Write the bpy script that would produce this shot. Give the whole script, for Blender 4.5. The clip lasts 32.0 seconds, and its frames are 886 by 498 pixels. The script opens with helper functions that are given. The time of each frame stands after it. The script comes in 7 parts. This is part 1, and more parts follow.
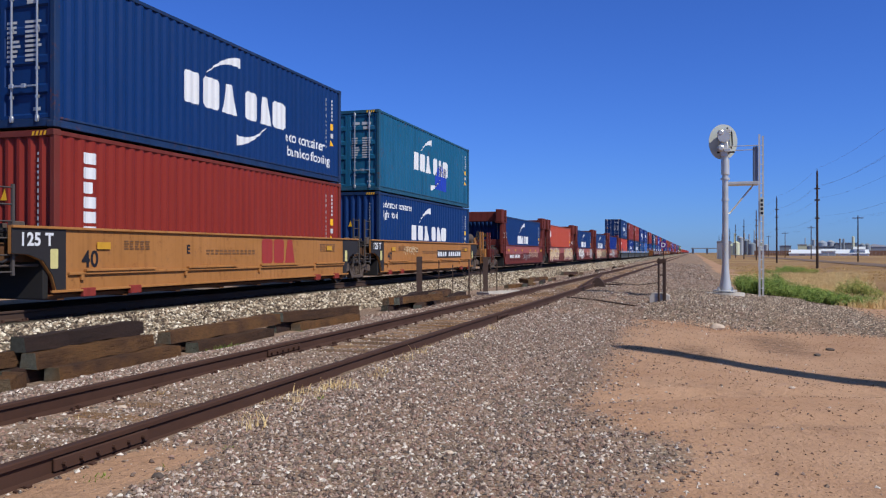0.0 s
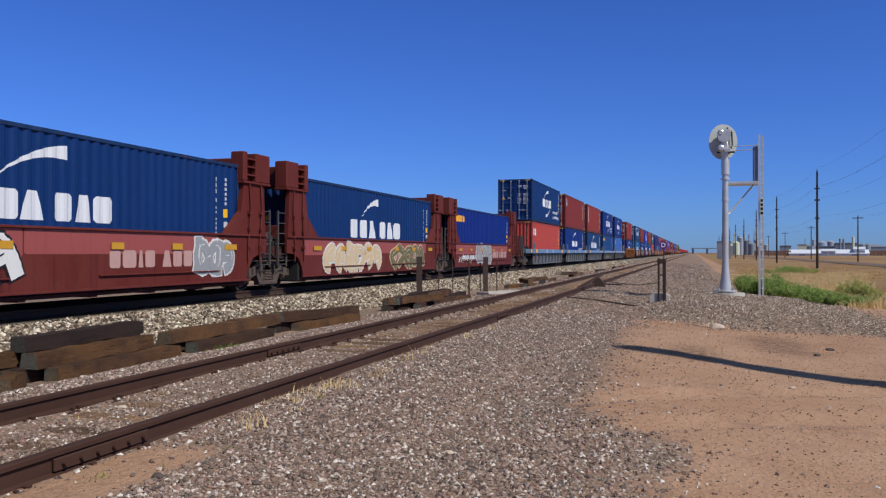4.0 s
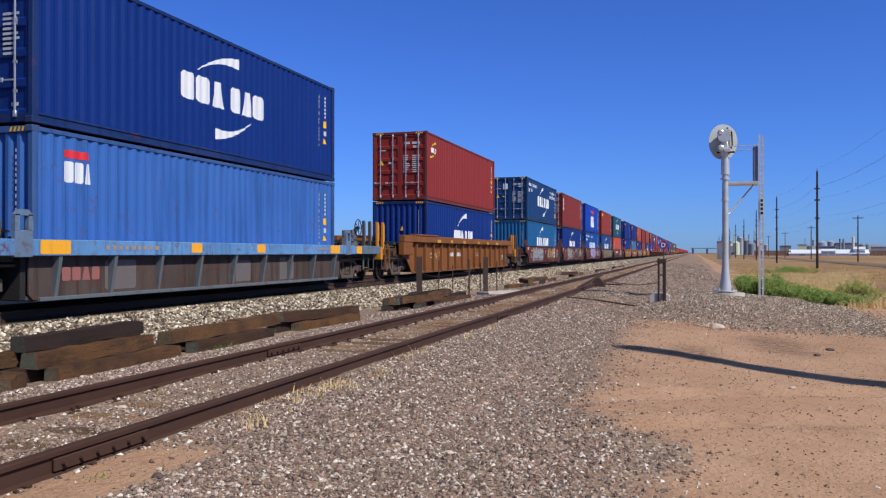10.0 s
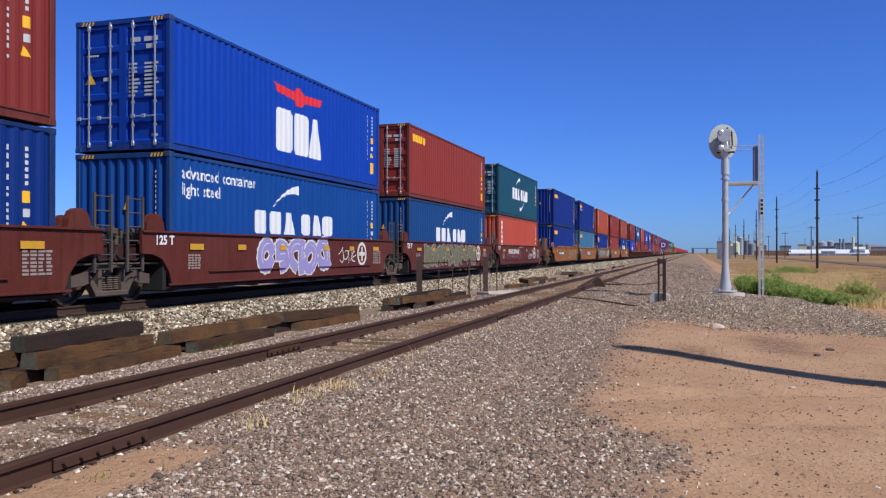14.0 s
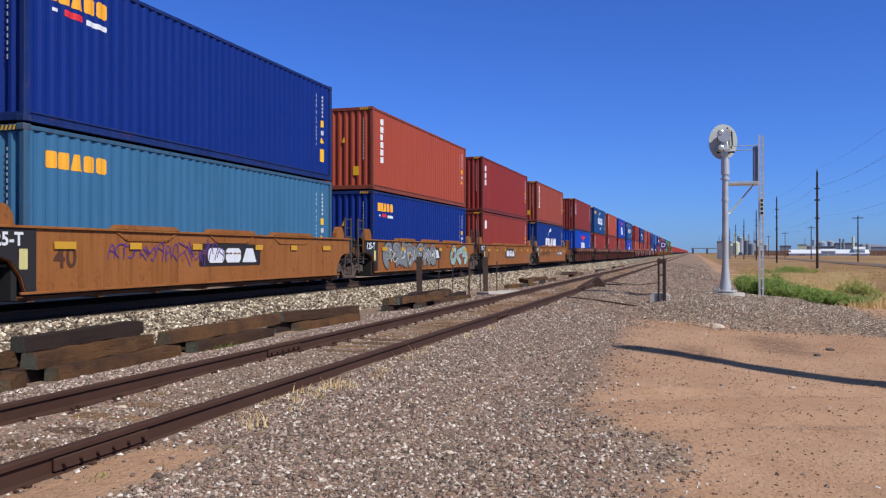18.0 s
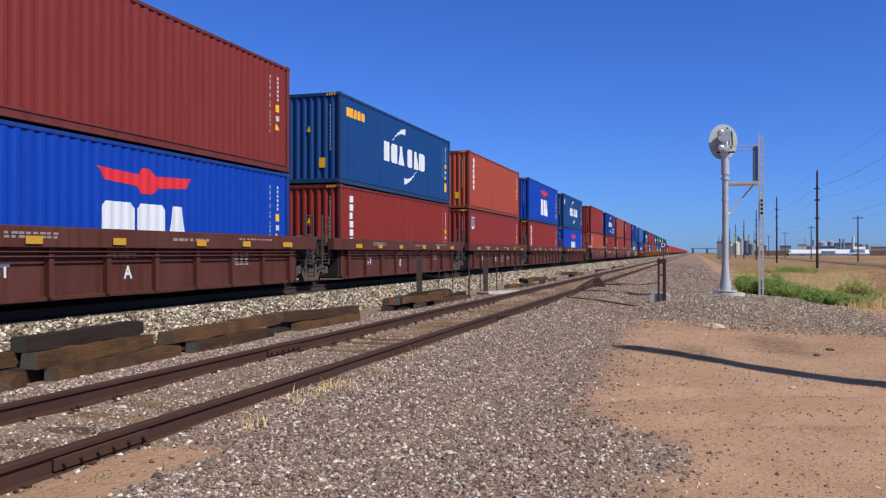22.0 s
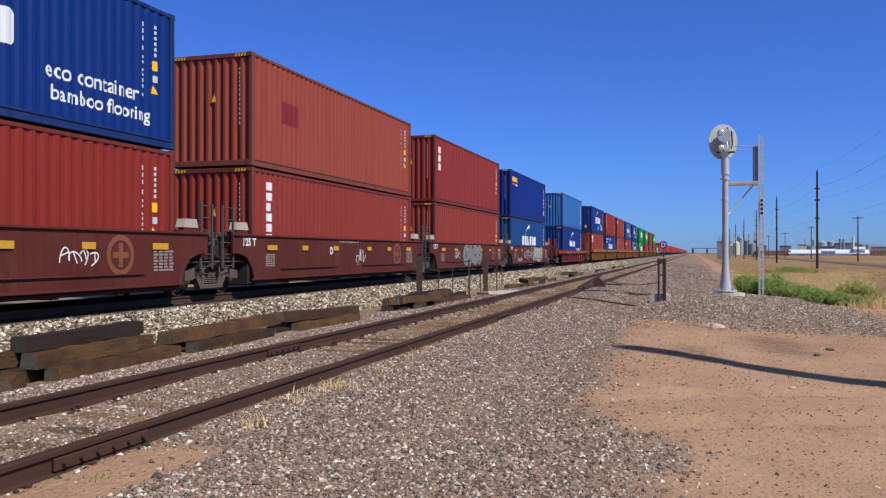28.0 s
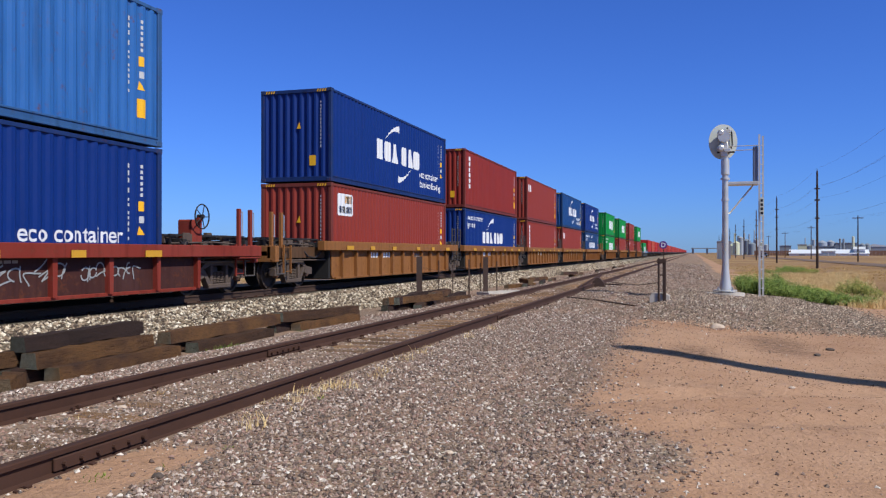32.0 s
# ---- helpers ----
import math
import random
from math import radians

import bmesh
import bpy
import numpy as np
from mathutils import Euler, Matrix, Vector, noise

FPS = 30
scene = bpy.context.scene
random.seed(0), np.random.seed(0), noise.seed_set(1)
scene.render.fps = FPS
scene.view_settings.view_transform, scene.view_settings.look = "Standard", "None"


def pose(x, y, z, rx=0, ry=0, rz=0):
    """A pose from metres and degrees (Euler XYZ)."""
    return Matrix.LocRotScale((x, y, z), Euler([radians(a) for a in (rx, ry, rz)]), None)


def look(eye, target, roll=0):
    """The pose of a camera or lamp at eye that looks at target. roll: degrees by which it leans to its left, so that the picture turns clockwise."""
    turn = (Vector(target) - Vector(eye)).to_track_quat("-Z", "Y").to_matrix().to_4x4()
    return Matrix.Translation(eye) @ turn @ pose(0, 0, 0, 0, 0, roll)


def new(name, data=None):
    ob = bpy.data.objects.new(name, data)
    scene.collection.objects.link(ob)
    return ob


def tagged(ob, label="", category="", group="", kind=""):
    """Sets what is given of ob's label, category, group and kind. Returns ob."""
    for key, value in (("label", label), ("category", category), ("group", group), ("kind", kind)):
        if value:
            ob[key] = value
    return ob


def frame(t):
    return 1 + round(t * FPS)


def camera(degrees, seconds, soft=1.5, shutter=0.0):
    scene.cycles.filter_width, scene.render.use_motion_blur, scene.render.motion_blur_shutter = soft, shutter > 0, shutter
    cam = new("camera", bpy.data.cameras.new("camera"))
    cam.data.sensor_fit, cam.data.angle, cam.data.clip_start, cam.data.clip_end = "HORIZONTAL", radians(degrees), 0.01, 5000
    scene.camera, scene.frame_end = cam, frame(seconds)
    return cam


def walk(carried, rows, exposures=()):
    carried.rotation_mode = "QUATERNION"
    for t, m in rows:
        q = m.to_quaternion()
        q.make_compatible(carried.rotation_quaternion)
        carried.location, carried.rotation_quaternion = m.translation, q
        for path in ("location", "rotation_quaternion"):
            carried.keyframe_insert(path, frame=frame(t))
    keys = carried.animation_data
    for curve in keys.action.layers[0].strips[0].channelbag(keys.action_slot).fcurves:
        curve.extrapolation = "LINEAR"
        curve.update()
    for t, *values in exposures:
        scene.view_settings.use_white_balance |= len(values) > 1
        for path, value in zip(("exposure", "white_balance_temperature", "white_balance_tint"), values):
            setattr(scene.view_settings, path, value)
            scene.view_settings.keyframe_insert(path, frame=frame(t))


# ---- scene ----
# ---------------------------------------------------------------- camera
EYE_Z = 1.45                     # eye above the gravel; z = 0 is the gravel beside the siding
AIM = radians(16.99)             # the eye turns this far to the left of the track's line
cam = camera(56.70, 32.0, soft=1.25)
_aim = Vector((-math.sin(AIM), math.cos(AIM), 0.00413))
_stand = look((0, 0, EYE_Z), Vector((0, 0, EYE_Z)) + _aim)
walk(cam, [(0.0, _stand), (32.0, _stand)], exposures=[(0.0, -0.08), (1.0, -0.12), (2.0, -0.22), (3.0, -0.30), (4.0, -0.25), (5.5, -0.06), (6.5, 0.0), (32.0, 0.0)])

# ---------------------------------------------------------------- light
SUN_EL = radians(46)
SUN_X, SUN_Y = 0.92, -0.39      # bearing from which the sun shines
SUN_DIR = Vector((SUN_X * math.cos(SUN_EL), SUN_Y * math.cos(SUN_EL), math.sin(SUN_EL)))
world = bpy.data.worlds.new("clear_sky")
world.use_nodes = True
scene.world = world
_n, _l = world.node_tree.nodes, world.node_tree.links
_sky = _n.new("ShaderNodeTexSky")
_sky.sky_type, _sky.sun_disc = "NISHITA", False
_sky.sun_elevation, _sky.sun_rotation = SUN_EL, math.atan2(SUN_X, SUN_Y)
_sky.altitude, _sky.air_density, _sky.dust_density, _sky.ozone_density = 300, 1.0, 0.25, 4.0
_tint = _n.new("ShaderNodeMix")
_tint.data_type, _tint.blend_type = "RGBA", "MULTIPLY"
_tint.inputs[0].default_value = 1.0
_way = _n.new("ShaderNodeTexCoord")
_split = _n.new("ShaderNodeSeparateXYZ")
_rise = _n.new("ShaderNodeMapRange")
_rise.inputs[1].default_value, _rise.inputs[2].default_value = 0.30, 0.75
_hue = _n.new("ShaderNodeMix")          # deep blue low down, paler and whiter towards the zenith
_hue.data_type = "RGBA"
_hue.inputs[6].default_value, _hue.inputs[7].default_value = (0.402, 0.725, 1.60, 1), (1.0, 0.98, 0.74, 1)
_l.new(_way.outputs["Generated"], _split.inputs[0])
_l.new(_split.outputs[2], _rise.inputs[0])
_l.new(_rise.outputs[0], _hue.inputs[0])
_l.new(_hue.outputs[2], _tint.inputs[7])
_l.new(_sky.outputs[0], _tint.inputs[6])
_l.new(_tint.outputs[2], _n["Background"].inputs[0])
_n["Background"].inputs[1].default_value = 0.085
_sun = bpy.data.lights.new("sun", "SUN")
_sun.energy, _sun.angle, _sun.color = 4.5, radians(0.53), (1.0, 0.965, 0.91)
new("sun", _sun).matrix_world = look(SUN_DIR * 50, (0, 0, 0))


# ---------------------------------------------------------------- materials
def lin(r, g, b):
    """Linear colour from 0..255 display values."""
    out = []
    for c in (r, g, b):
        c /= 255
        out.append(c / 12.92 if c <= 0.04045 else ((c + 0.055) / 1.055) ** 2.4)
    return (*out, 1.0)


class Nodes:
    """A short hand for node materials."""

    def __init__(self, name):
        self.mat = bpy.data.materials.new(name)
        self.mat.use_nodes = True
        self.t = self.mat.node_tree
        self.bsdf = self.t.nodes["Principled BSDF"]

    def n(self, kind, **values):
        node = self.t.nodes.new("ShaderNode" + kind)
        for k, v in values.items():
            node.inputs[k.replace("_", " ")].default_value = v
        return node

    def link(self, a, b):
        self.t.links.new(a, b)

    def coords(self, scale=(1, 1, 1), shift=True, world_space=False):
        if world_space:
            src = self.n("NewGeometry").outputs["Position"]
        else:
            src = self.n("TexCoord").outputs["Object"]
        m = self.n("Mapping")
        m.inputs["Scale"].default_value = scale
        self.link(src, m.inputs["Vector"])
        if shift and not world_space:
            r = self.n("ObjectInfo").outputs["Random"]
            k = self.t.nodes.new("ShaderNodeMath")
            k.operation = "MULTIPLY"
            k.inputs[1].default_value = 37.0
            self.link(r, k.inputs[0])
            c = self.n("CombineXYZ")
            for i in range(3):
                self.link(k.outputs[0], c.inputs[i])
            self.link(c.outputs[0], m.inputs["Location"])
        return m.outputs[0]

    def noise(self, vec, scale, detail=4.0, rough=0.6):
        x = self.n("TexNoise", Scale=scale, Detail=detail, Roughness=rough)
        self.link(vec, x.inputs["Vector"])
        return x.outputs["Fac"]

    def ramp(self, fac, lo, hi, a=0.0, b=1.0):
        m = self.n("MapRange")
        m.inputs[1].default_value, m.inputs[2].default_value = lo, hi
        m.inputs[3].default_value, m.inputs[4].default_value = a, b
        self.link(fac, m.inputs[0])
        return m.outputs[0]

    def mix(self, fac, a, b, mode="MIX"):
        m = self.t.nodes.new("ShaderNodeMix")
        m.data_type, m.blend_type = "RGBA", mode
        if hasattr(fac, "links"):
            self.link(fac, m.inputs[0])
        else:
            m.inputs[0].default_value = fac
        for s, v in ((6, a), (7, b)):
            if hasattr(v, "links"):
                self.link(v, m.inputs[s])
            else:
                m.inputs[s].default_value = v
        return m.outputs[2]

    def math(self, op, a, b=0.0):
        m = self.t.nodes.new("ShaderNodeMath")
        m.operation = op
        for i, v in enumerate((a, b)):
            if hasattr(v, "links"):
                self.link(v, m.inputs[i])
            else:
                m.inputs[i].default_value = v
        return m.outputs[0]

    def bump(self, fac, strength, distance=0.01):
        b = self.n("Bump", Strength=strength, Distance=distance)
        self.link(fac, b.inputs["Height"])
        self.link(b.outputs[0], self.bsdf.inputs["Normal"])

    def done(self, colour, rough=0.5, metal=0.0, spec=0.5):
        for key, v in (("Base Color", colour), ("Roughness", rough), ("Metallic", metal), ("Specular IOR Level", spec)):
            if hasattr(v, "links"):
                self.link(v, self.bsdf.inputs[key])
            else:
                self.bsdf.inputs[key].default_value = v
        return self.mat


MATS = {}


def paint(name, rgb, rough=0.45, wear=0.25, rust=0.0, streak=0.25):
    """Weathered paint on steel: fading, vertical streaks, grime and rust spots."""
    if name in MATS:
        return MATS[name]
    k = Nodes(name)
    base = lin(*rgb)
    v = k.coords()
    big = k.noise(v, 0.55, 3)
    fine = k.noise(v, 9.0, 6, 0.7)
    runs = k.noise(k.coords((3.5, 3.5, 0.22)), 1.6, 4, 0.6)
    pale = tuple(min(1, c * 1.22 + 0.015) for c in base[:3]) + (1,)
    dark = tuple(c * 0.68 for c in base[:3]) + (1,)
    col = k.mix(k.ramp(big, 0.35, 0.7, 0, wear * 1.6), base, pale)
    col = k.mix(k.ramp(runs, 0.5, 0.72, 0, streak * 1.8), col, dark)
    col = k.mix(k.ramp(fine, 0.55, 0.8, 0, wear), col, lin(96, 84, 74))
    if rust:
        spots = k.math("MULTIPLY", k.ramp(fine, 0.5, 0.62), k.ramp(k.noise(v, 1.7, 5, 0.7), 0.58 - rust * 0.25, 0.72))
        col = k.mix(spots, col, lin(98, 52, 30))
    k.bump(k.noise(v, 2.2, 3), 0.12, 0.02)
    MATS[name] = k.done(col, k.ramp(fine, 0.3, 0.8, rough - 0.04, rough + 0.22), 0.0, 0.2)
    return MATS[name]


def plain(name, rgb, rough=0.6, metal=0.0, var=0.15, scale=6.0, bump=0.0):
    """A plain surface with slight mottling."""
    if name in MATS:
        return MATS[name]
    k = Nodes(name)
    base = lin(*rgb)
    v = k.coords()
    f1, f2 = k.noise(v, scale, 5, 0.65), k.noise(v, scale * 0.12, 3)
    col = k.mix(k.ramp(f1, 0.35, 0.75, 0, var * 2), base, tuple(c * 0.55 for c in base[:3]) + (1,))
    col = k.mix(k.ramp(f2, 0.4, 0.7, 0, var * 1.5), col, tuple(min(1, c * 1.3 + 0.01) for c in base[:3]) + (1,))
    if bump:
        k.bump(f1, bump, 0.02)
    MATS[name] = k.done(col, rough, metal)
    return MATS[name]


def decal_paint(name, rgb):
    """Stencilled marking, slightly worn through."""
    if name in MATS:
        return MATS[name]
    k = Nodes(name)
    base = lin(*rgb)
    v = k.coords()
    col = k.mix(k.ramp(k.noise(v, 14, 6, 0.75), 0.55, 0.8, 0, 0.45), base, tuple(c * 0.5 for c in base[:3]) + (1,))
    col = k.mix(k.ramp(k.noise(k.coords((4, 4, 0.3)), 2.0, 3), 0.5, 0.75, 0, 0.35), col, tuple(c * 0.65 for c in base[:3]) + (1,))
    MATS[name] = k.done(col, 0.55)
    return MATS[name]


def timber(name, rgb, rgb2, grain=(1, 1, 1)):
    if name in MATS:
        return MATS[name]
    k = Nodes(name)
    v = k.coords(grain)
    a, b = k.noise(v, 5.0, 6, 0.7), k.noise(k.coords(), 1.3, 3)
    col = k.mix(k.ramp(a, 0.3, 0.7), lin(*rgb), lin(*rgb2))
    col = k.mix(k.ramp(b, 0.45, 0.75, 0, 0.6), col, lin(38, 30, 26))
    r = k.n("ObjectInfo").outputs["Random"]
    col = k.mix(k.ramp(r, 0, 0.5, 0.55, 0.0), col, lin(48, 38, 34))
    col = k.mix(k.math("MULTIPLY", k.ramp(r, 0.5, 0.9, 0.0, 0.5), k.ramp(b, 0.35, 0.6)), col, lin(142, 100, 56))
    crack = k.noise(k.coords(tuple(g * 2.2 for g in grain)), 16.0, 5, 0.75)
    col = k.mix(k.ramp(crack, 0.52, 0.66, 0, 0.75), col, lin(30, 24, 21))
    k.bump(k.math("ADD", a, k.math("MULTIPLY", crack, -0.8)), 0.9, 0.03)
    MATS[name] = k.done(col, 0.9, 0, 0.25)
    return MATS[name]


def stone_mat(name, palette, rough=0.85):
    """Loose stones: the colour changes from stone to stone."""
    if name in MATS:
        return MATS[name]
    k = Nodes(name)
    r = k.n("NewGeometry").outputs["Random Per Island"]
    ramp = k.t.nodes.new("ShaderNodeValToRGB")
    ramp.color_ramp.interpolation = "CONSTANT"
    el = ramp.color_ramp.elements
    while len(el) < len(palette):
        el.new(0.5)
    for i, c in enumerate(palette):
        el[i].position, el[i].color = i / len(palette), lin(*c)
    k.link(r, ramp.inputs[0])
    v = k.coords(shift=False)
    col = k.mix(k.ramp(k.noise(v, 60, 3), 0.35, 0.7, 0, 0.4), ramp.outputs[0], lin(95, 80, 70))
    MATS[name] = k.done(col, rough, 0, 0.3)
    return MATS[name]


# ---------------------------------------------------------------- shapes
class Shape:
    """Vertices and faces that become one mesh."""

    def __init__(self):
        self.v, self.f = [], []

    def box(self, x0, x1, y0, y1, z0, z1, b=0.0):
        o = len(self.v)
        if b <= 0:
            self.v += [(x, y, z) for x in (x0, x1) for y in (y0, y1) for z in (z0, z1)]
            self.f += [tuple(o + i for i in q) for q in ((0, 1, 3, 2), (4, 6, 7, 5), (0, 4, 5, 1), (2, 3, 7, 6), (0, 2, 6, 4), (1, 5, 7, 3))]
            return self
        lo, hi = (x0, y0, z0), (x1, y1, z1)
        ids = {}
        for sx in (0, 1):
            for sy in (0, 1):
                for sz in (0, 1):
                    s = (sx, sy, sz)
                    for ax in range(3):
                        p = [(hi if s[i] else lo)[i] + (0 if i == ax else (-b if s[i] else b)) for i in range(3)]
                        ids[s, ax] = len(self.v)
                        self.v.append(tuple(p))
        for ax in range(3):
            u, w = (ax + 1) % 3, (ax + 2) % 3

            def key(a, c, d):
                s = [0, 0, 0]
                s[ax], s[u], s[w] = a, c, d
                return tuple(s)
            for a in (0, 1):
                q = [ids[key(a, c, d), ax] for c, d in ((0, 0), (1, 0), (1, 1), (0, 1))]
                self.f.append(tuple(q if a else q[::-1]))
            for c in (0, 1):
                for d in (0, 1):
                    q = [ids[key(0, c, d), u], ids[key(1, c, d), u], ids[key(1, c, d), w], ids[key(0, c, d), w]]
                    self.f.append(tuple(q if c != d else q[::-1]))
        for s in [(i, j, k) for i in (0, 1) for j in (0, 1) for k in (0, 1)]:
            q = [ids[s, 0], ids[s, 1], ids[s, 2]]
            self.f.append(tuple(q if sum(s) % 2 else q[::-1]))
        return self

    def cyl(self, p, q, r, n=10, r2=None, caps=True):
        p, q = Vector(p), Vector(q)
        r2 = r if r2 is None else r2
        ax = (q - p).normalized()
        u = ax.orthogonal().normalized()
        w = ax.cross(u)
        o = len(self.v)
        for c, rr in ((p, r), (q, r2)):
            for i in range(n):
                a = 2 * math.pi * i / n
                self.v.append(tuple(c + rr * (math.cos(a) * u + math.sin(a) * w)))
        for i in range(n):
            j = (i + 1) % n
            self.f.append((o + i, o + j, o + n + j, o + n + i))
        if caps:
            self.f += [tuple(o + i for i in reversed(range(n))), tuple(o + n + i for i in range(n))]
        return self

    def lathe(self, profile, axis=2, n=16, at=(0, 0, 0)):
        """profile: (radius, height) pairs, turned round an axis through at."""
        o = len(self.v)
        for r, h in profile:
            for i in range(n):
                a = 2 * math.pi * i / n
                p = [0, 0, 0]
                p[axis], p[(axis + 1) % 3], p[(axis + 2) % 3] = h, r * math.cos(a), r * math.sin(a)
                self.v.append(tuple(p[k] + at[k] for k in range(3)))
        for k in range(len(profile) - 1):
            for i in range(n):
                j = (i + 1) % n
                self.f.append((o + k * n + i, o + k * n + j, o + (k + 1) * n + j, o + (k + 1) * n + i))
        self.f += [tuple(o + i for i in reversed(range(n))), tuple(o + (len(profile) - 1) * n + i for i in range(n))]
        return self

    def prism(self, poly, axis, a, b):
        """poly: points in the two other axes, in order; pushed along axis from a to b."""
        o, n = len(self.v), len(poly)
        u, w = (axis + 1) % 3, (axis + 2) % 3
        if u > w:
            u, w = w, u
        for h in (a, b):
            for pu, pw in poly:
                p = [0, 0, 0]
                p[axis], p[u], p[w] = h, pu, pw
                self.v.append(tuple(p))
        self.f += [tuple(o + i for i in range(n)), tuple(o + n + i for i in reversed(range(n)))]
        for i in range(n):
            j = (i + 1) % n
            self.f.append((o + j, o + i, o + n + i, o + n + j))
        return self

    def strip(self, pts, r, n=6):
        for p, q in zip(pts, pts[1:]):
            self.cyl(p, q, r, n)
        return self

    def mesh(self, name, mat=None, smooth=False):
        me = bpy.data.meshes.new(name)
        me.from_pydata(self.v, [], self.f)
        if mat:
            me.materials.append(mat)
        bm = bmesh.new()
        bm.from_mesh(me)
        bmesh.ops.recalc_face_normals(bm, faces=bm.faces)
        bm.to_mesh(me)
        bm.free()
        if smooth:
            me.polygons.foreach_set("use_smooth", [True] * len(me.polygons))
            me.set_sharp_from_angle(angle=radians(40))
        return me


CACHE = {}


def shared(key, make, mat=None, smooth=False):
    """The mesh under that key, made at the first call."""
    if key not in CACHE:
        got = make()
        CACHE[key] = got.mesh(str(key[0]), mat, smooth) if isinstance(got, Shape) else got
    return CACHE[key]


def part(name, bm, material=None, parent=None, label="", at=None, smooth=False):
    """Links a shape or a ready mesh as one object, under a thing or a part."""
    me = bm.mesh(name, material, smooth) if isinstance(bm, Shape) else bm
    ob = new(name, me)
    if parent is not None:
        ob.parent = parent
    if at is not None:
        ob.matrix_basis = at
    if label:
        ob["label"] = label
    return ob


def thing(name, m, label, category, group="", kind=""):
    ob = new(name)
    ob.empty_display_size = 0.3
    ob.matrix_basis = m
    return tagged(ob, label, category, group, kind)


def words(text, size, bold=0.0):
    """A flat mesh of lettering in x and y, its lower left corner at the origin."""
    key = ("words", text, size, bold)
    if key in CACHE:
        return CACHE[key]
    cu = bpy.data.curves.new("lettering", "FONT")
    cu.body, cu.size, cu.offset, cu.resolution_u = text, size, bold, 3
    cu.space_character = 1.06
    ob = new("lettering", cu)
    dg = bpy.context.evaluated_depsgraph_get()
    me = bpy.data.meshes.new_from_object(ob.evaluated_get(dg))
    bpy.data.objects.remove(ob)
    vs = [tuple(v.co) for v in me.vertices]
    fs = [tuple(p.vertices) for p in me.polygons]
    bpy.data.meshes.remove(me)
    CACHE[key] = (vs, fs, max(v[0] for v in vs))
    return CACHE[key]


# ---------------------------------------------------------------- the line of the train
TRACK_X, RAIL_Z = -11.886, 0.45          # main track: its middle and the top of its rails
BOX_L, BOX_W, BOX_H = 12.192, 2.438, 2.896
LOW_Z, HIGH_Z = 0.27, 3.20               # undersides of the lower and the upper containers above the rail
MOVERS, WHEELSETS = [], []               # what motions() keys


def travelled(t):
    """Metres that the train has gone since the start: 18.2 m/s that fall to 16.7 m/s."""
    return 18.2016 * t - 0.0407537 * t ** 2 + 9.6976e-4 * t ** 3 - 1.42915e-5 * t ** 4


# ---------------------------------------------------------------- containers
PITCH, DEPTH = 0.2785, 0.030
STEPS = (0.0, 0.072, 0.140, 0.210)


def corr(u, pitch=PITCH, depth=DEPTH):
    """How far a corrugated sheet lies back at u along it."""
    u = (u % pitch) * PITCH / pitch
    if u < 0.072:
        return 0.0
    if u < 0.140:
        return depth * (u - 0.072) / 0.068
    if u < 0.210:
        return depth
    return depth * (1 - (u - 0.210) / 0.0685)


def corrugated(length, z0, z1, pitch, depth):
    """A corrugated sheet that faces +x, from y = -length/2."""
    s = Shape()
    ys, n = [], int(length / pitch) + 1
    for i in range(n):
        for q in STEPS:
            y = i * pitch + q * pitch / PITCH
            if y < length:
                ys.append(y)
    ys.append(length)
    for y in ys:
        x = -corr(y, pitch, depth) if y < length else 0.0
        s.v += [(x, y - length / 2, z0), (x, y - length / 2, z1)]
    s.f += [(2 * i, 2 * i + 2, 2 * i + 3, 2 * i + 1) for i in range(len(ys) - 1)]
    return s


SIDE_X, SIDE_L = 1.205, 11.92


def box_frame():
    s = Shape()
    w, h, l = BOX_W / 2, BOX_H, BOX_L / 2
    for sx in (-1, 1):
        for sy in (-1, 1):
            x0, x1 = sorted((sx * w, sx * (w - 0.11)))
            y0, y1 = sorted((sy * (l - 0.015), sy * (l - 0.15)))
            s.box(x0, x1, y0, y1, 0.1, h - 0.1, 0.012)
        x0, x1 = sorted((sx * (w - 0.004), sx * (w - 0.064)))
        s.box(x0, x1, -l + 0.1, l - 0.1, h - 0.1, h - 0.02, 0.008)
        x0, x1 = sorted((sx * (w - 0.002), sx * (w - 0.10)))
        s.box(x0, x1, -l + 0.17, l - 0.17, 0.004, 0.045, 0.006)
        x0, x1 = sorted((sx * (w - 0.026), sx * (w - 0.06)))
        s.box(x0, x1, -l + 0.1, l - 0.1, 0.045, 0.15)
        x0, x1 = sorted((sx * (w - 0.006), sx * (w - 0.06)))
        s.box(x0, x1, -l + 0.1, l - 0.1, 0.15, 0.19, 0.006)
    for sy in (-1, 1):
        y0, y1 = sorted((sy * (l - 0.02), sy * (l - 0.10)))
        s.box(-w + 0.1, w - 0.1, y0, y1, h - 0.12, h - 0.01, 0.006)
        s.box(-w + 0.1, w - 0.1, y0, y1, 0.02, 0.16, 0.006)
    return s


def box_casting():
    s = Shape().box(-0.081, 0.081, -0.089, 0.089, -0.059, 0.059, 0.012)
    s.box(0.081, 0.083, -0.032, 0.032, -0.045, 0.03)
    s.box(-0.03, 0.03, -0.091, -0.089, -0.045, 0.03)
    return s


def box_roof():
    s = Shape()
    s.box(-1.16, 1.16, -5.98, 5.98, BOX_H - 0.06, BOX_H - 0.03)
    for i in range(28):
        y = -5.8 + i * 0.43
        s.box(-1.1, 1.1, y - 0.07, y + 0.07, BOX_H - 0.03, BOX_H - 0.012)
    return s


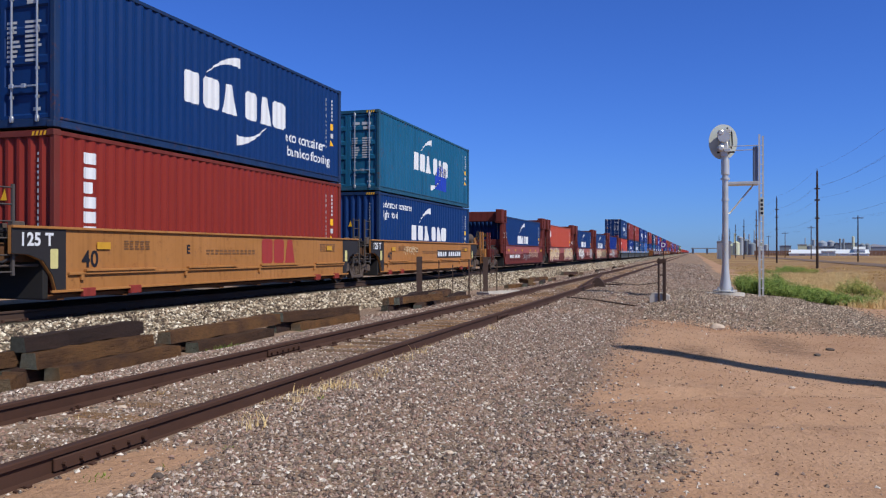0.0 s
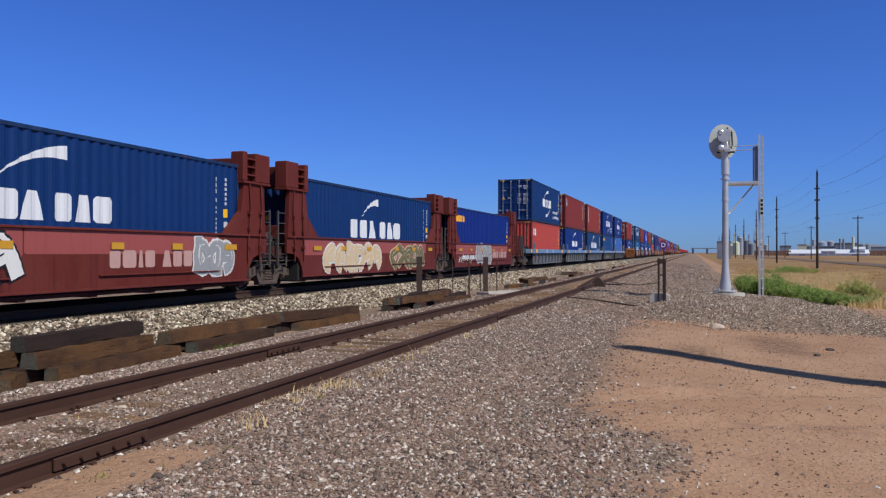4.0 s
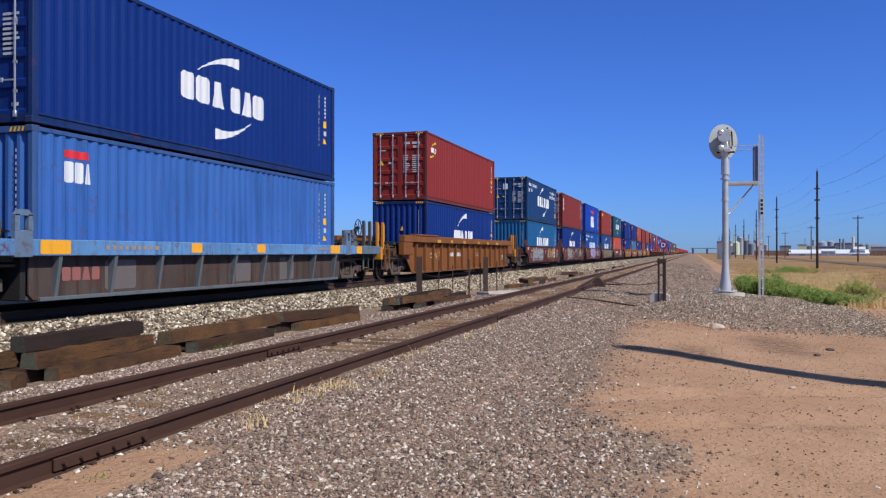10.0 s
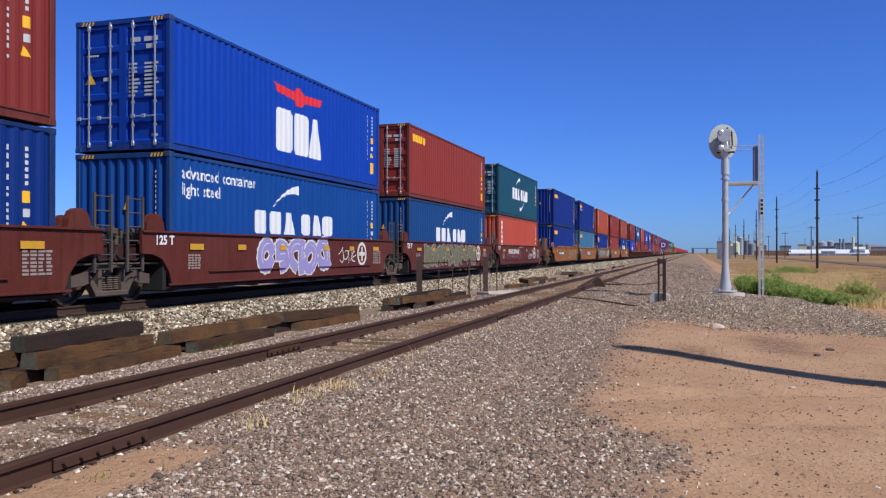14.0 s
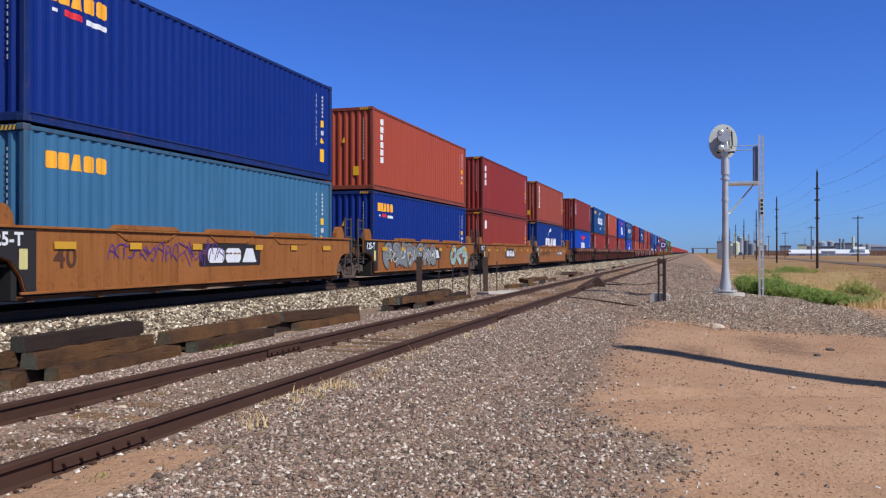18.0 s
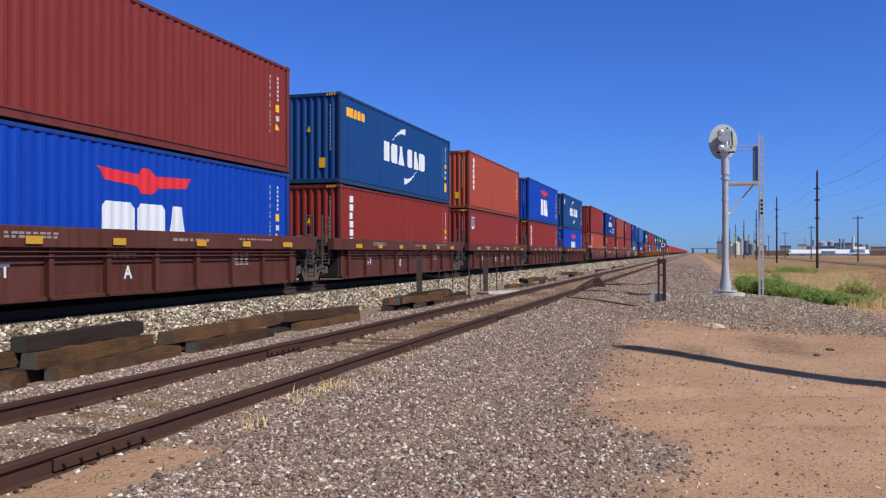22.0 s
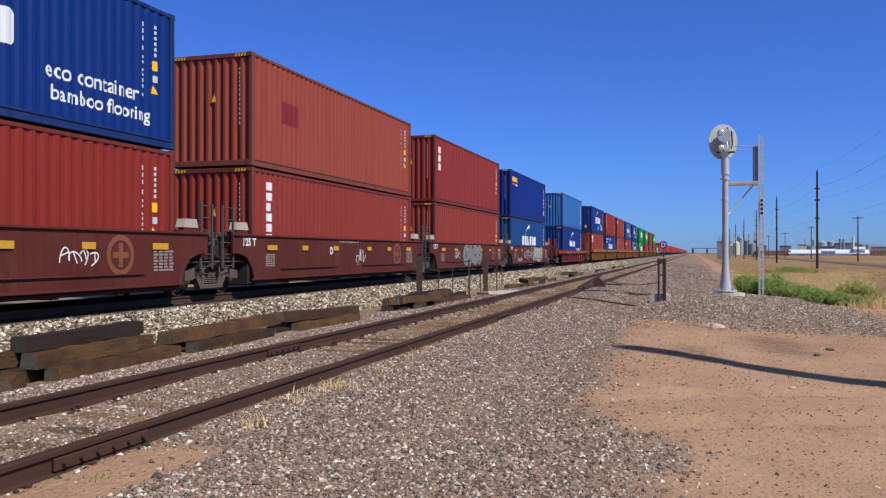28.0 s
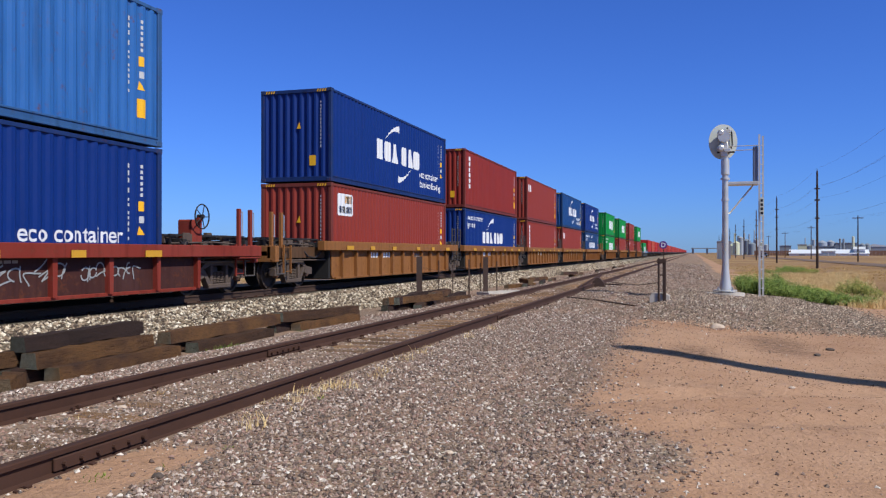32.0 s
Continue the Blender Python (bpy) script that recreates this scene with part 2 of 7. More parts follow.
def box_floor():
    s = Shape().box(-1.16, 1.16, -5.98, 5.98, 0.12, 0.16)
    for i in range(38):
        y = -5.9 + i * 0.319
        s.box(-1.15, 1.15, y - 0.025, y + 0.025, 0.02, 0.12)
    return s


def door_leaf():
    """One leaf that faces -y, its middle at the origin: one pressed sheet with five sunk panels."""
    s = Shape()
    w, z0, z1, n = 0.565, 0.17, 2.76, 5
    xs = [(-w, 0), (-w + 0.09, 0), (-w + 0.115, 1), (w - 0.115, 1), (w - 0.09, 0), (w, 0)]
    zs = [(z0, 0)]
    for i in range(n):
        a, b = z0 + (z1 - z0) * i / n + 0.06, z0 + (z1 - z0) * (i + 1) / n - 0.06
        zs += [(a, 0), (a + 0.035, 1), (b - 0.035, 1), (b, 0)]
    zs.append((z1, 0))
    for z, q in zs:
        for x, p in xs:
            s.v.append((x, 0.032 if p and q else -0.004, z))
    m = len(xs)
    s.f += [(j * m + i, j * m + i + 1, (j + 1) * m + i + 1, (j + 1) * m + i) for j in range(len(zs) - 1) for i in range(m - 1)]
    o = len(s.v)
    s.v += [(-w, 0.06, z0), (w, 0.06, z0), (w, 0.06, z1), (-w, 0.06, z1)]
    k = (len(zs) - 1) * m
    s.f += [(o, o + 3, o + 2, o + 1), (0, o, o + 1, m - 1), (k, k + m - 1, o + 2, o + 3), (0, k, o + 3, o), (m - 1, o + 1, o + 2, k + m - 1)]
    return s


def lock_rod():
    s = Shape().cyl((0, 0, 0.1), (0, 0, 2.82), 0.019, 8)
    for z in (0.16, 2.72):
        s.box(-0.035, 0.035, -0.02, 0.03, z - 0.06, z + 0.06, 0.01)
    for z in (0.55, 1.05, 1.75, 2.3):
        s.box(-0.03, 0.03, -0.012, 0.03, z - 0.025, z + 0.025)
    return s


def lock_handle():
    s = Shape().box(-0.27, 0.02, -0.03, -0.012, 0.0, 0.032, 0.006)
    s.box(-0.30, -0.2, -0.04, -0.006, -0.02, 0.06, 0.008)
    return s


# ---- markings: flat pieces that follow the corrugation
def rects(*rows):
    """Polygons from (y0, z0, y1, z1) rows with cut corners."""
    out = []
    for y0, z0, y1, z1 in rows:
        c = min(abs(y1 - y0), abs(z1 - z0)) * 0.08
        out.append([(y0 + c, z0), (y1 - c, z0), (y1, z0 + c), (y1, z1 - c), (y1 - c, z1), (y0 + c, z1), (y0, z1 - c), (y0, z0 + c)])
    return out


def arc_swoosh(y0, z0, y1, z1, thick, flip=False):
    """A tapering crescent from (y0, z0) up to (y1, z1)."""
    n, up, lo = 10, [], []
    for i in range(n + 1):
        u = i / n
        y = y0 + (y1 - y0) * u
        z = z0 + (z1 - z0) * (1 - (1 - u) ** 2.1)
        t = thick * (0.08 + 0.92 * u ** 1.5)
        up.append((y - t * 0.25 * (1 - u), z + t * 0.5))
        lo.append((y + t * 0.25 * (1 - u), z - t * 0.5))
    pts = up + lo[::-1]
    if flip:
        cy, cz = (y0 + y1) / 2, (z0 + z1) / 2
        pts = [(2 * cy - y, 2 * cz - z) for y, z in pts]
    return [pts]


def letter_blocks(y0, y1, z0, z1, widths, gap):
    """Plain upright blocks in a row; a negative width leaves a space."""
    total = sum(abs(w) for w in widths) + gap * (len(widths) - 1)
    k, y, out = (y1 - y0) / total, y0, []
    for i, w in enumerate(widths):
        if w > 0:
            a, b = y, y + w * k
            c = 0.12 * (b - a)
            if i % 3 == 2:
                out.append([(a, z0), (b, z0), (b - 2.2 * c, z1), (a + 2.2 * c, z1)])
            else:
                out.append([(a + c, z0), (b - c, z0), (b, z0 + c), (b, z1 - c), (b - c, z1), (a + c, z1), (a, z1 - c), (a, z0 + c)])
        y += (abs(w) + gap) * k
    return out


def text_polys(text, y, z, size, bold=0.006):
    vs, fs, _ = words(text, size, bold)
    return [[(y + vs[i][0], z + vs[i][1]) for i in f] for f in fs]


def on_side(key, polys, mat, lift=0.004):
    """A marking on the corrugated side; y runs from the near end of the container, z from its underside."""
    if key in CACHE:
        return CACHE[key]
    bm = bmesh.new()
    y_shift = -BOX_L / 2
    for p in polys:
        vs = [bm.verts.new((0, y + y_shift, z)) for y, z in p]
        if len(set(v.co.to_tuple(5) for v in vs)) >= 3:
            bm.faces.new(vs)
    ys = [v.co.y for v in bm.verts]
    u0, u1 = min(ys), max(ys)
    i0 = int((u0 + SIDE_L / 2) / PITCH) - 1
    for i in range(i0, int((u1 + SIDE_L / 2) / PITCH) + 2):
        for q in STEPS:
            cut = i * PITCH + q - SIDE_L / 2
            if u0 < cut < u1:
                bmesh.ops.bisect_plane(bm, geom=bm.verts[:] + bm.edges[:] + bm.faces[:], plane_co=(0, cut, 0), plane_no=(0, 1, 0), dist=1e-5)
    for v in bm.verts:
        v.co.x = SIDE_X - corr(v.co.y + SIDE_L / 2 + 1e-6) + lift
    bmesh.ops.recalc_face_normals(bm, faces=bm.faces)
    if bm.faces and sum(f.normal.x for f in bm.faces) < 0:
        bmesh.ops.reverse_faces(bm, faces=bm.faces)
    me = bpy.data.meshes.new(key[0])
    bm.to_mesh(me)
    bm.free()
    me.materials.append(mat)
    CACHE[key] = me
    return me


def on_end(key, polys, mat, y=-6.086):
    """A flat marking on the end that faces -y; polygons in x and z."""
    if key not in CACHE:
        s = Shape()
        for p in polys:
            o = len(s.v)
            s.v += [(x, y, z) for x, z in p]
            s.f.append(tuple(range(o, o + len(p))))
        CACHE[key] = s.mesh(key[0], mat)
    return CACHE[key]


code_white = decal_paint("code_white", (186, 188, 190))
white = decal_paint("white_marking", (218, 220, 222))
yellow = decal_paint("yellow_marking", (236, 178, 24))
orange_mark = decal_paint("orange_marking", (240, 168, 38))
red_mark = decal_paint("red_marking", (214, 40, 48))
black_mark = decal_paint("black_marking", (24, 22, 24))
lime_mark = decal_paint("lime_marking", (190, 200, 40))
navy_mark = decal_paint("navy_marking", (30, 50, 120))

ROW6 = (0.66, 0.74, 0.7, -0.2, 0.62, 0.62, 0.74)


def logo(kind):
    """Pieces (key, polygons, paint) of one side marking."""
    W = white
    if kind == "wide":        # six spread blocks between two crescents
        return [(("logo_block", "wide"), letter_blocks(3.85, 8.5, 1.13, 1.84, ROW6, 0.15), W),
                (("swoosh", "wide"), arc_swoosh(4.75, 1.95, 6.2, 2.45, 0.26) + arc_swoosh(6.0, 0.55, 7.45, 1.05, 0.26, True), W)]
    if kind == "close":       # the same, set closer
        return [(("logo_block", "close"), letter_blocks(4.25, 7.85, 1.2, 1.8, ROW6, 0.09), W),
                (("swoosh", "close"), arc_swoosh(4.85, 1.92, 6.6, 2.4, 0.26) + arc_swoosh(5.6, 0.58, 7.2, 1.05, 0.26, True), W)]
    if kind == "low":         # lower container: crescent above the row
        return [(("logo_block", "low"), letter_blocks(4.2, 7.55, 1.28, 1.78, ROW6, 0.09), W),
                (("swoosh", "low"), arc_swoosh(4.75, 1.95, 6.35, 2.5, 0.26), W)]
    if kind == "low_wide":
        return [(("logo_block", "low_wide"), letter_blocks(3.6, 8.25, 1.22, 1.82, ROW6, 0.15), W),
                (("swoosh", "low_wide"), arc_swoosh(4.55, 1.95, 6.0, 2.47, 0.26), W)]
    if kind == "eco":
        return [(("lettering", "eco"), text_polys("eco container", 8.5, 0.86, 0.42) + text_polys("bamboo flooring", 8.65, 0.48, 0.38), W)]
    if kind == "eco_high":
        return [(("lettering", "eco_high"), text_polys("eco container", 9.0, 2.32, 0.36) + text_polys("bamboo flooring", 8.9, 1.98, 0.36), W)]
    if kind == "eco_low":
        return [(("lettering", "eco_low"), text_polys("eco container", 8.35, 0.92, 0.44), W)]
    if kind == "advanced":
        return [(("lettering", "advanced"), text_polys("advanced container", 0.45, 2.36, 0.38) + text_polys("light steel", 0.45, 2.0, 0.38), W)]
    if kind == "column6":     # six stacked blocks
        return [(("logo_block", "column6"), rects(*[(0.74, 2.36 - i * 0.272, 1.1 - (0.12 if i == 2 else 0), 2.57 - i * 0.272) for i in range(6)]), W)]
    if kind == "column3":
        return [(("logo_block", "column3"), rects(*[(0.6, 2.16 - i * 0.37, 0.92, 2.45 - i * 0.37) for i in range(3)]), W)]
    if kind == "orange5":
        return [(("logo_block", "orange5"), letter_blocks(0.5, 2.05, 2.2, 2.5, (0.5, 0.5, 0.52, 0.5, 0.52), 0.08), orange_mark)]
    if kind == "orange5_sub":
        return logo("orange5") + [(("strapline", "red"), rects((0.95, 2.0, 1.42, 2.12)), red_mark), (("strapline", "white"), rects((0.66, 2.02, 0.78, 2.08), (1.5, 1.98, 2.05, 2.08)), W)]
    if kind == "eagle":
        wing = [(4.55, 2.36), (5.75, 2.3), (5.9, 2.44), (6.15, 2.44), (6.3, 2.3), (7.6, 2.36), (7.35, 2.12), (6.4, 2.06), (6.2, 1.92), (5.85, 1.92), (5.7, 2.06), (4.8, 2.12)]
        return [(("wing_mark", "eagle"), [wing], red_mark),
                (("logo_block", "eagle"), letter_blocks(4.7, 7.45, 0.55, 1.72, (1.0, 0.95, 0.8), 0.06), W)]
    if kind == "eagle_small":
        return [(("wing_mark", "small"), rects((0.75, 2.42, 1.4, 2.56)), red_mark), (("logo_block", "eagle_small"), letter_blocks(0.75, 1.45, 1.98, 2.36, (0.3, 0.3, 0.24), 0.04), W)]
    if kind == "three":
        return [(("logo_block", "three"), letter_blocks(0.57, 1.5, 1.93, 2.4, (0.36, 0.36, 0.14), 0.06), W)]
    if kind == "yellow5":
        return [(("logo_block", "yellow5"), letter_blocks(0.42, 2.05, 2.24, 2.54, (0.4, 0.36, 0.36, 0.36, 0.36), 0.05), yellow)]
    if kind == "flag":
        return [(("flag_plate", "white"), rects((0.6, 1.92, 1.02, 2.52)), W),
                (("flag_field", "blue"), rects((0.64, 2.04, 0.98, 2.48)), navy_mark),
                (("flag_stripe", "lime"), [[(0.7, 2.08), (0.76, 2.08), (0.94, 2.42), (0.94, 2.48), (0.84, 2.46)]], lime_mark)]
    if kind == "ring":
        return [(("ring_mark", "lime"), arc_swoosh(0.5, 2.1, 1.35, 2.5, 0.1) + arc_swoosh(0.55, 1.86, 1.4, 2.2, 0.1, True), lime_mark),
                (("logo_block", "ring"), letter_blocks(0.66, 1.4, 2.06, 2.28, (0.2, 0.18, 0.2, 0.2), 0.05), W)]
    if kind == "square":
        return [(("logo_plate", "square"), rects((0.55, 1.9, 1.75, 2.6)), W), (("logo_block", "square"), letter_blocks(0.65, 1.6, 1.98, 2.2, (0.3, 0.3, 0.3, 0.3), 0.06), navy_mark),
                (("wing_mark", "square"), rects((1.1, 2.3, 1.65, 2.54)), orange_mark)]
    if kind == "tile":
        return [(("logo_block", "tile"), letter_blocks(0.6, 0.95, 2.0, 2.45, (0.3,), 0.0), W)]
    if kind == "block4":
        return [(("logo_block", "block4"), letter_blocks(4.6, 9.4, 0.9, 2.0, (0.9, 0.9, 0.9, 0.9), 0.12), W)]
    if kind == "patch":
        return [(("repaint_patch", "blue"), [[(6.7, 0.55), (8.3, 0.5), (8.35, 1.5), (7.2, 1.62), (6.75, 1.2)]], paint("repaint_blue", (32, 62, 168), 0.5))]
    if kind == "redpatch":
        return [(("repaint_patch", "maroon"), [[(1.6, 1.3), (2.6, 1.3), (2.6, 1.9), (1.6, 1.9)]], paint("repaint_maroon", (120, 36, 40), 0.5))]
    return []


def side_codes():
    """The unreadable upright code rows near the far end, as bars."""
    rnd = random.Random(5)
    rows, z = [], 2.5
    while z > 0.95:
        h = rnd.choice((0.07, 0.09, 0.11))
        rows.append((11.13, z - h * 0.85, 11.18, z))
        z -= h + rnd.choice((0.03, 0.035, 0.09))
    z = 2.5
    while z > 1.9:
        rows.append((11.51, z - 0.07, 11.565, z))
        z -= 0.115
    rows += [(11.48, 1.32, 11.60, 1.46)]
    return rects(*rows)


def end_codes():
    rnd = random.Random(8)
    rows, z = [], 2.5
    while z > 1.0:
        h = rnd.choice((0.07, 0.09, 0.11))
        rows.append((0.835, z - h * 0.8, 0.866, z))
        z -= h + rnd.choice((0.03, 0.035))
    return rects(*rows)


def door_codes():
    rnd = random.Random(11)
    rows = [(0.2, 2.36, 0.46, 2.46), (0.55, 2.36, 0.9, 2.46), (0.6, 2.2, 0.82, 2.3)]
    for i in range(9):
        z = 1.86 - i * 0.085
        if rnd.random() < 0.8:
            rows.append((0.16, z, 0.16 + rnd.uniform(0.12, 0.3), z + 0.045))
        rows.append((0.56, z, 0.56 + rnd.uniform(0.24, 0.36), z + 0.045))
    rows += [(-0.95, 2.1, -0.62, 2.14), (-0.5, 1.55, -0.3, 1.63), (0.74, 0.3, 0.9, 0.36)]
    return rects(*rows)


def hazard_stripes():
    out = []
    for x0 in (-1.05, 0.72):
        for i in range(4):
            x = x0 + i * 0.085
            out.append([(x, 2.79), (x + 0.045, 2.79), (x + 0.075, 2.87), (x + 0.03, 2.87)])
    return out


TINTS = {
    "navy": (10, 48, 100), "blue": (8, 44, 112), "vivid": (8, 40, 116), "royal": (8, 60, 160), "slate": (20, 57, 102), "teal": (22, 88, 122),
    "greyteal": (24, 72, 92), "charcoal": (21, 48, 71), "sky": (56, 104, 138), "faded": (54, 98, 166), "steel": (19, 64, 118), "cerulean": (22, 86, 134), "azure": (10, 66, 138),
    "oldblue": (44, 98, 162), "maroon": (122, 46, 40), "wine": (132, 45, 39), "red": (130, 42, 32), "brick": (134, 51, 40), "salmon": (174, 68, 58), "orange": (158, 69, 47),
    "rust": (142, 65, 48), "green": (4, 130, 55), "coral": (172, 72, 52), "trailer": (166, 36, 31),
}
TINT_WORDS = {
    "navy": "navy blue", "blue": "dark blue", "vivid": "deep blue", "royal": "bright royal blue", "slate": "slate blue", "teal": "weathered teal", "greyteal": "grey-teal",
    "charcoal": "dark slate grey", "sky": "pale steel blue", "faded": "faded light blue", "steel": "steel blue", "cerulean": "mid blue", "azure": "strong azure blue", "oldblue": "faded rust-stained blue",
    "maroon": "maroon", "wine": "wine red", "red": "red", "brick": "brick red", "salmon": "salmon red", "orange": "orange", "rust": "faded red-brown", "green": "bright green",
    "coral": "orange-red", "trailer": "red",
}
galv = plain("galvanised_steel", (178, 182, 186), 0.42, 0.6, 0.12)
LOGO_WORDS = {"wide": "white block lettering between crescents", "close": "white block lettering between crescents", "low": "white block lettering and crescent",
              "low_wide": "white block lettering and crescent", "column6": "upright white marking", "column3": "upright white marking", "orange5": "orange marking",
              "orange5_sub": "orange marking and strapline", "eagle": "red wing and white blocks", "eagle_small": "small red and white marking", "three": "white corner marking",
              "yellow5": "yellow corner marking", "flag": "small flag plate", "ring": "lime ring marking", "square": "white square plate", "tile": "small white marking",
              "block4": "white blocks"}


def container(tint, marks, y, low, doors):
    """A forty-foot high-cube container on the train; y is its near end at the start."""
    mat = paint("container_" + tint, TINTS[tint], rust=0.1 if tint in ("oldblue", "teal", "faded") else 0.0, wear=0.22 if tint in ("oldblue", "teal", "faded") else 0.07, streak=0.5 if tint in ("oldblue", "teal", "faded") else 0.25)
    under = plain("container_underside", (46, 40, 36), 0.8)
    word = LOGO_WORDS.get(next((m for m in marks if m in LOGO_WORDS), ""), "plain sides")
    ob = thing("shipping_container", pose(TRACK_X, y + BOX_L / 2, RAIL_Z + (LOW_Z if low else HIGH_Z)),
               f"{TINT_WORDS[tint]} corrugated container, {word}, {'in well' if low else 'stacked'}", "container", "stacked shipping containers")
    MOVERS.append(ob)
    frame_mat = paint("frame_" + tint, tuple(int(c * 0.72 + 14) for c in TINTS[tint]), 0.55, 0.3, 0.12, 0.5)
    part("frame", shared(("frame", tint), box_frame, frame_mat), parent=ob)
    side = shared(("side_panel", tint), lambda: corrugated(SIDE_L, 0.17, BOX_H - 0.09, PITCH, DEPTH), mat)
    part("side_panel", side, parent=ob, at=pose(SIDE_X, 0, 0))
    part("side_panel", side, parent=ob, at=pose(-SIDE_X, 0, 0, 0, 0, 180))
    part("roof", shared(("roof", tint), box_roof, mat), parent=ob)
    part("floor", shared(("floor", 0), box_floor, under), parent=ob)
    end = shared(("end_panel", tint), lambda: corrugated(2.22, 0.15, BOX_H - 0.11, 0.247, 0.046), mat)
    if doors:
        part("end_panel", end, parent=ob, at=pose(0, 6.06, 0, 0, 0, 90))
        for sx in (-1, 1):
            leaf = part("door", shared(("door", tint), door_leaf, mat), parent=ob, at=pose(sx * 0.57, -6.05, 0))
            for dx in (-0.29, 0.27):
                part("lock_rod", shared(("lock_rod", 0), lock_rod, galv, True), parent=leaf, at=pose(dx, -0.035, 0), label="galvanised locking rod")
            part("door_handle", shared(("door_handle", 0), lock_handle, galv), parent=leaf, at=pose(0.25, -0.04, 0.72))
            part("door_handle", shared(("door_handle", 0), lock_handle, galv), parent=leaf, at=pose(-0.27 if sx < 0 else -0.02, -0.04, 0.72))
        part("door_marking", on_end(("door_marking", 0), door_codes(), code_white, -6.062), parent=ob, label="white code bars")["kind"] = "stuff"
        if tint in ("brick", "slate"):
            part("door_placard", on_end(("door_placard", 0), rects((-0.46, 2.06, -0.14, 2.46)), white, -6.064), parent=ob, label="white paper placard")
        part("warning_plate", on_end(("warning_plate", 0), [[(-0.98, 1.5), (-0.7, 1.5), (-0.84, 1.74)]], yellow, -6.062), parent=ob)
    else:
        part("end_panel", end, parent=ob, at=pose(0, -6.06, 0, 0, 0, -90))
        part("end_panel", end, parent=ob, at=pose(0, 6.06, 0, 0, 0, 90))
        part("end_marking", on_end(("end_marking", 0), end_codes(), code_white, -6.066), parent=ob, label="white code bars")["kind"] = "stuff"
        part("warning_plate", on_end(("warning_plate", 1), [[(0.02, 1.66), (0.17, 1.66), (0.12, 1.87)]], yellow, -6.066), parent=ob)
        if "column3" in marks:
            for i, q in enumerate(letter_blocks(-0.95, -0.3, 2.36, 2.6, (0.3, 0.3, 0.3), 0.1)):
                part("logo_block", on_end(("logo_block", "end", i), [q], white, -6.066), parent=ob)
        if "column6" in marks or "close" in marks or "wide" in marks:
            part("warning_plate", on_end(("warning_plate", 4), rects((0.46, 0.5, 0.68, 0.82)), yellow, -6.066), parent=ob)
    part("hazard_marking", on_end(("hazard_marking", 0), hazard_stripes(), yellow, -6.082), parent=ob)["kind"] = "stuff"
    cast = shared(("corner_casting", tint), box_casting, paint("casting_" + tint, tuple(int(c * 0.6 + 22) for c in TINTS[tint]), 0.6, 0.5, 0.5, 0.5))
    for sx in (-1, 1):
        for sy in (-1, 1):
            for z in (0.059, BOX_H - 0.059):
                part("corner_casting", cast, parent=ob, at=pose(sx * (BOX_W / 2 - 0.08), sy * (BOX_L / 2 - 0.088), z, 0, 0, 0 if sx > 0 else 180))
    part("side_marking", on_side(("side_marking", 0), side_codes(), code_white), parent=ob, label="white code bars")["kind"] = "stuff"
    part("size_plate", on_side(("size_plate", 0), rects((11.46, 1.56, 11.60, 1.76)), yellow), parent=ob)
    part("warning_plate", on_side(("warning_plate", 2), [[(11.42, 1.08), (11.62, 1.08), (11.48, 1.26)]], yellow), parent=ob)
    if len(tint) % 2:
        part("warning_plate", on_side(("warning_plate", 3), rects((11.40, 0.52, 11.66, 0.90)), yellow), parent=ob)
    for m in marks:
        for key, polys, p in logo(m):
            if len(polys) <= 8 and key[0] != "lettering":
                for i, q in enumerate(polys):
                    part(key[0], on_side((*key, i), [q], p), parent=ob)
            else:
                part(key[0], on_side(key, polys, p), parent=ob)
    return ob


# ---------------------------------------------------------------- well cars
truck_steel = plain("truck_steel", (84, 70, 61), 0.8, 0.0, 0.35, 5, 0.2)
wheel_steel = plain("wheel_steel", (66, 54, 46), 0.6, 0.2, 0.25)
spring_dark = plain("spring_steel", (84, 70, 60), 0.75)
dark_steel = plain("dark_steel", (34, 30, 30), 0.7)
bearing_red = plain("bearing_cap", (118, 84, 66), 0.65)
grey_steel = plain("grey_steel", (74, 68, 64), 0.65, 0.0, 0.3)
reflector_gold = decal_paint("reflector_gold", (200, 148, 38))
WHEEL_R, AXLES = 0.43, 0.89


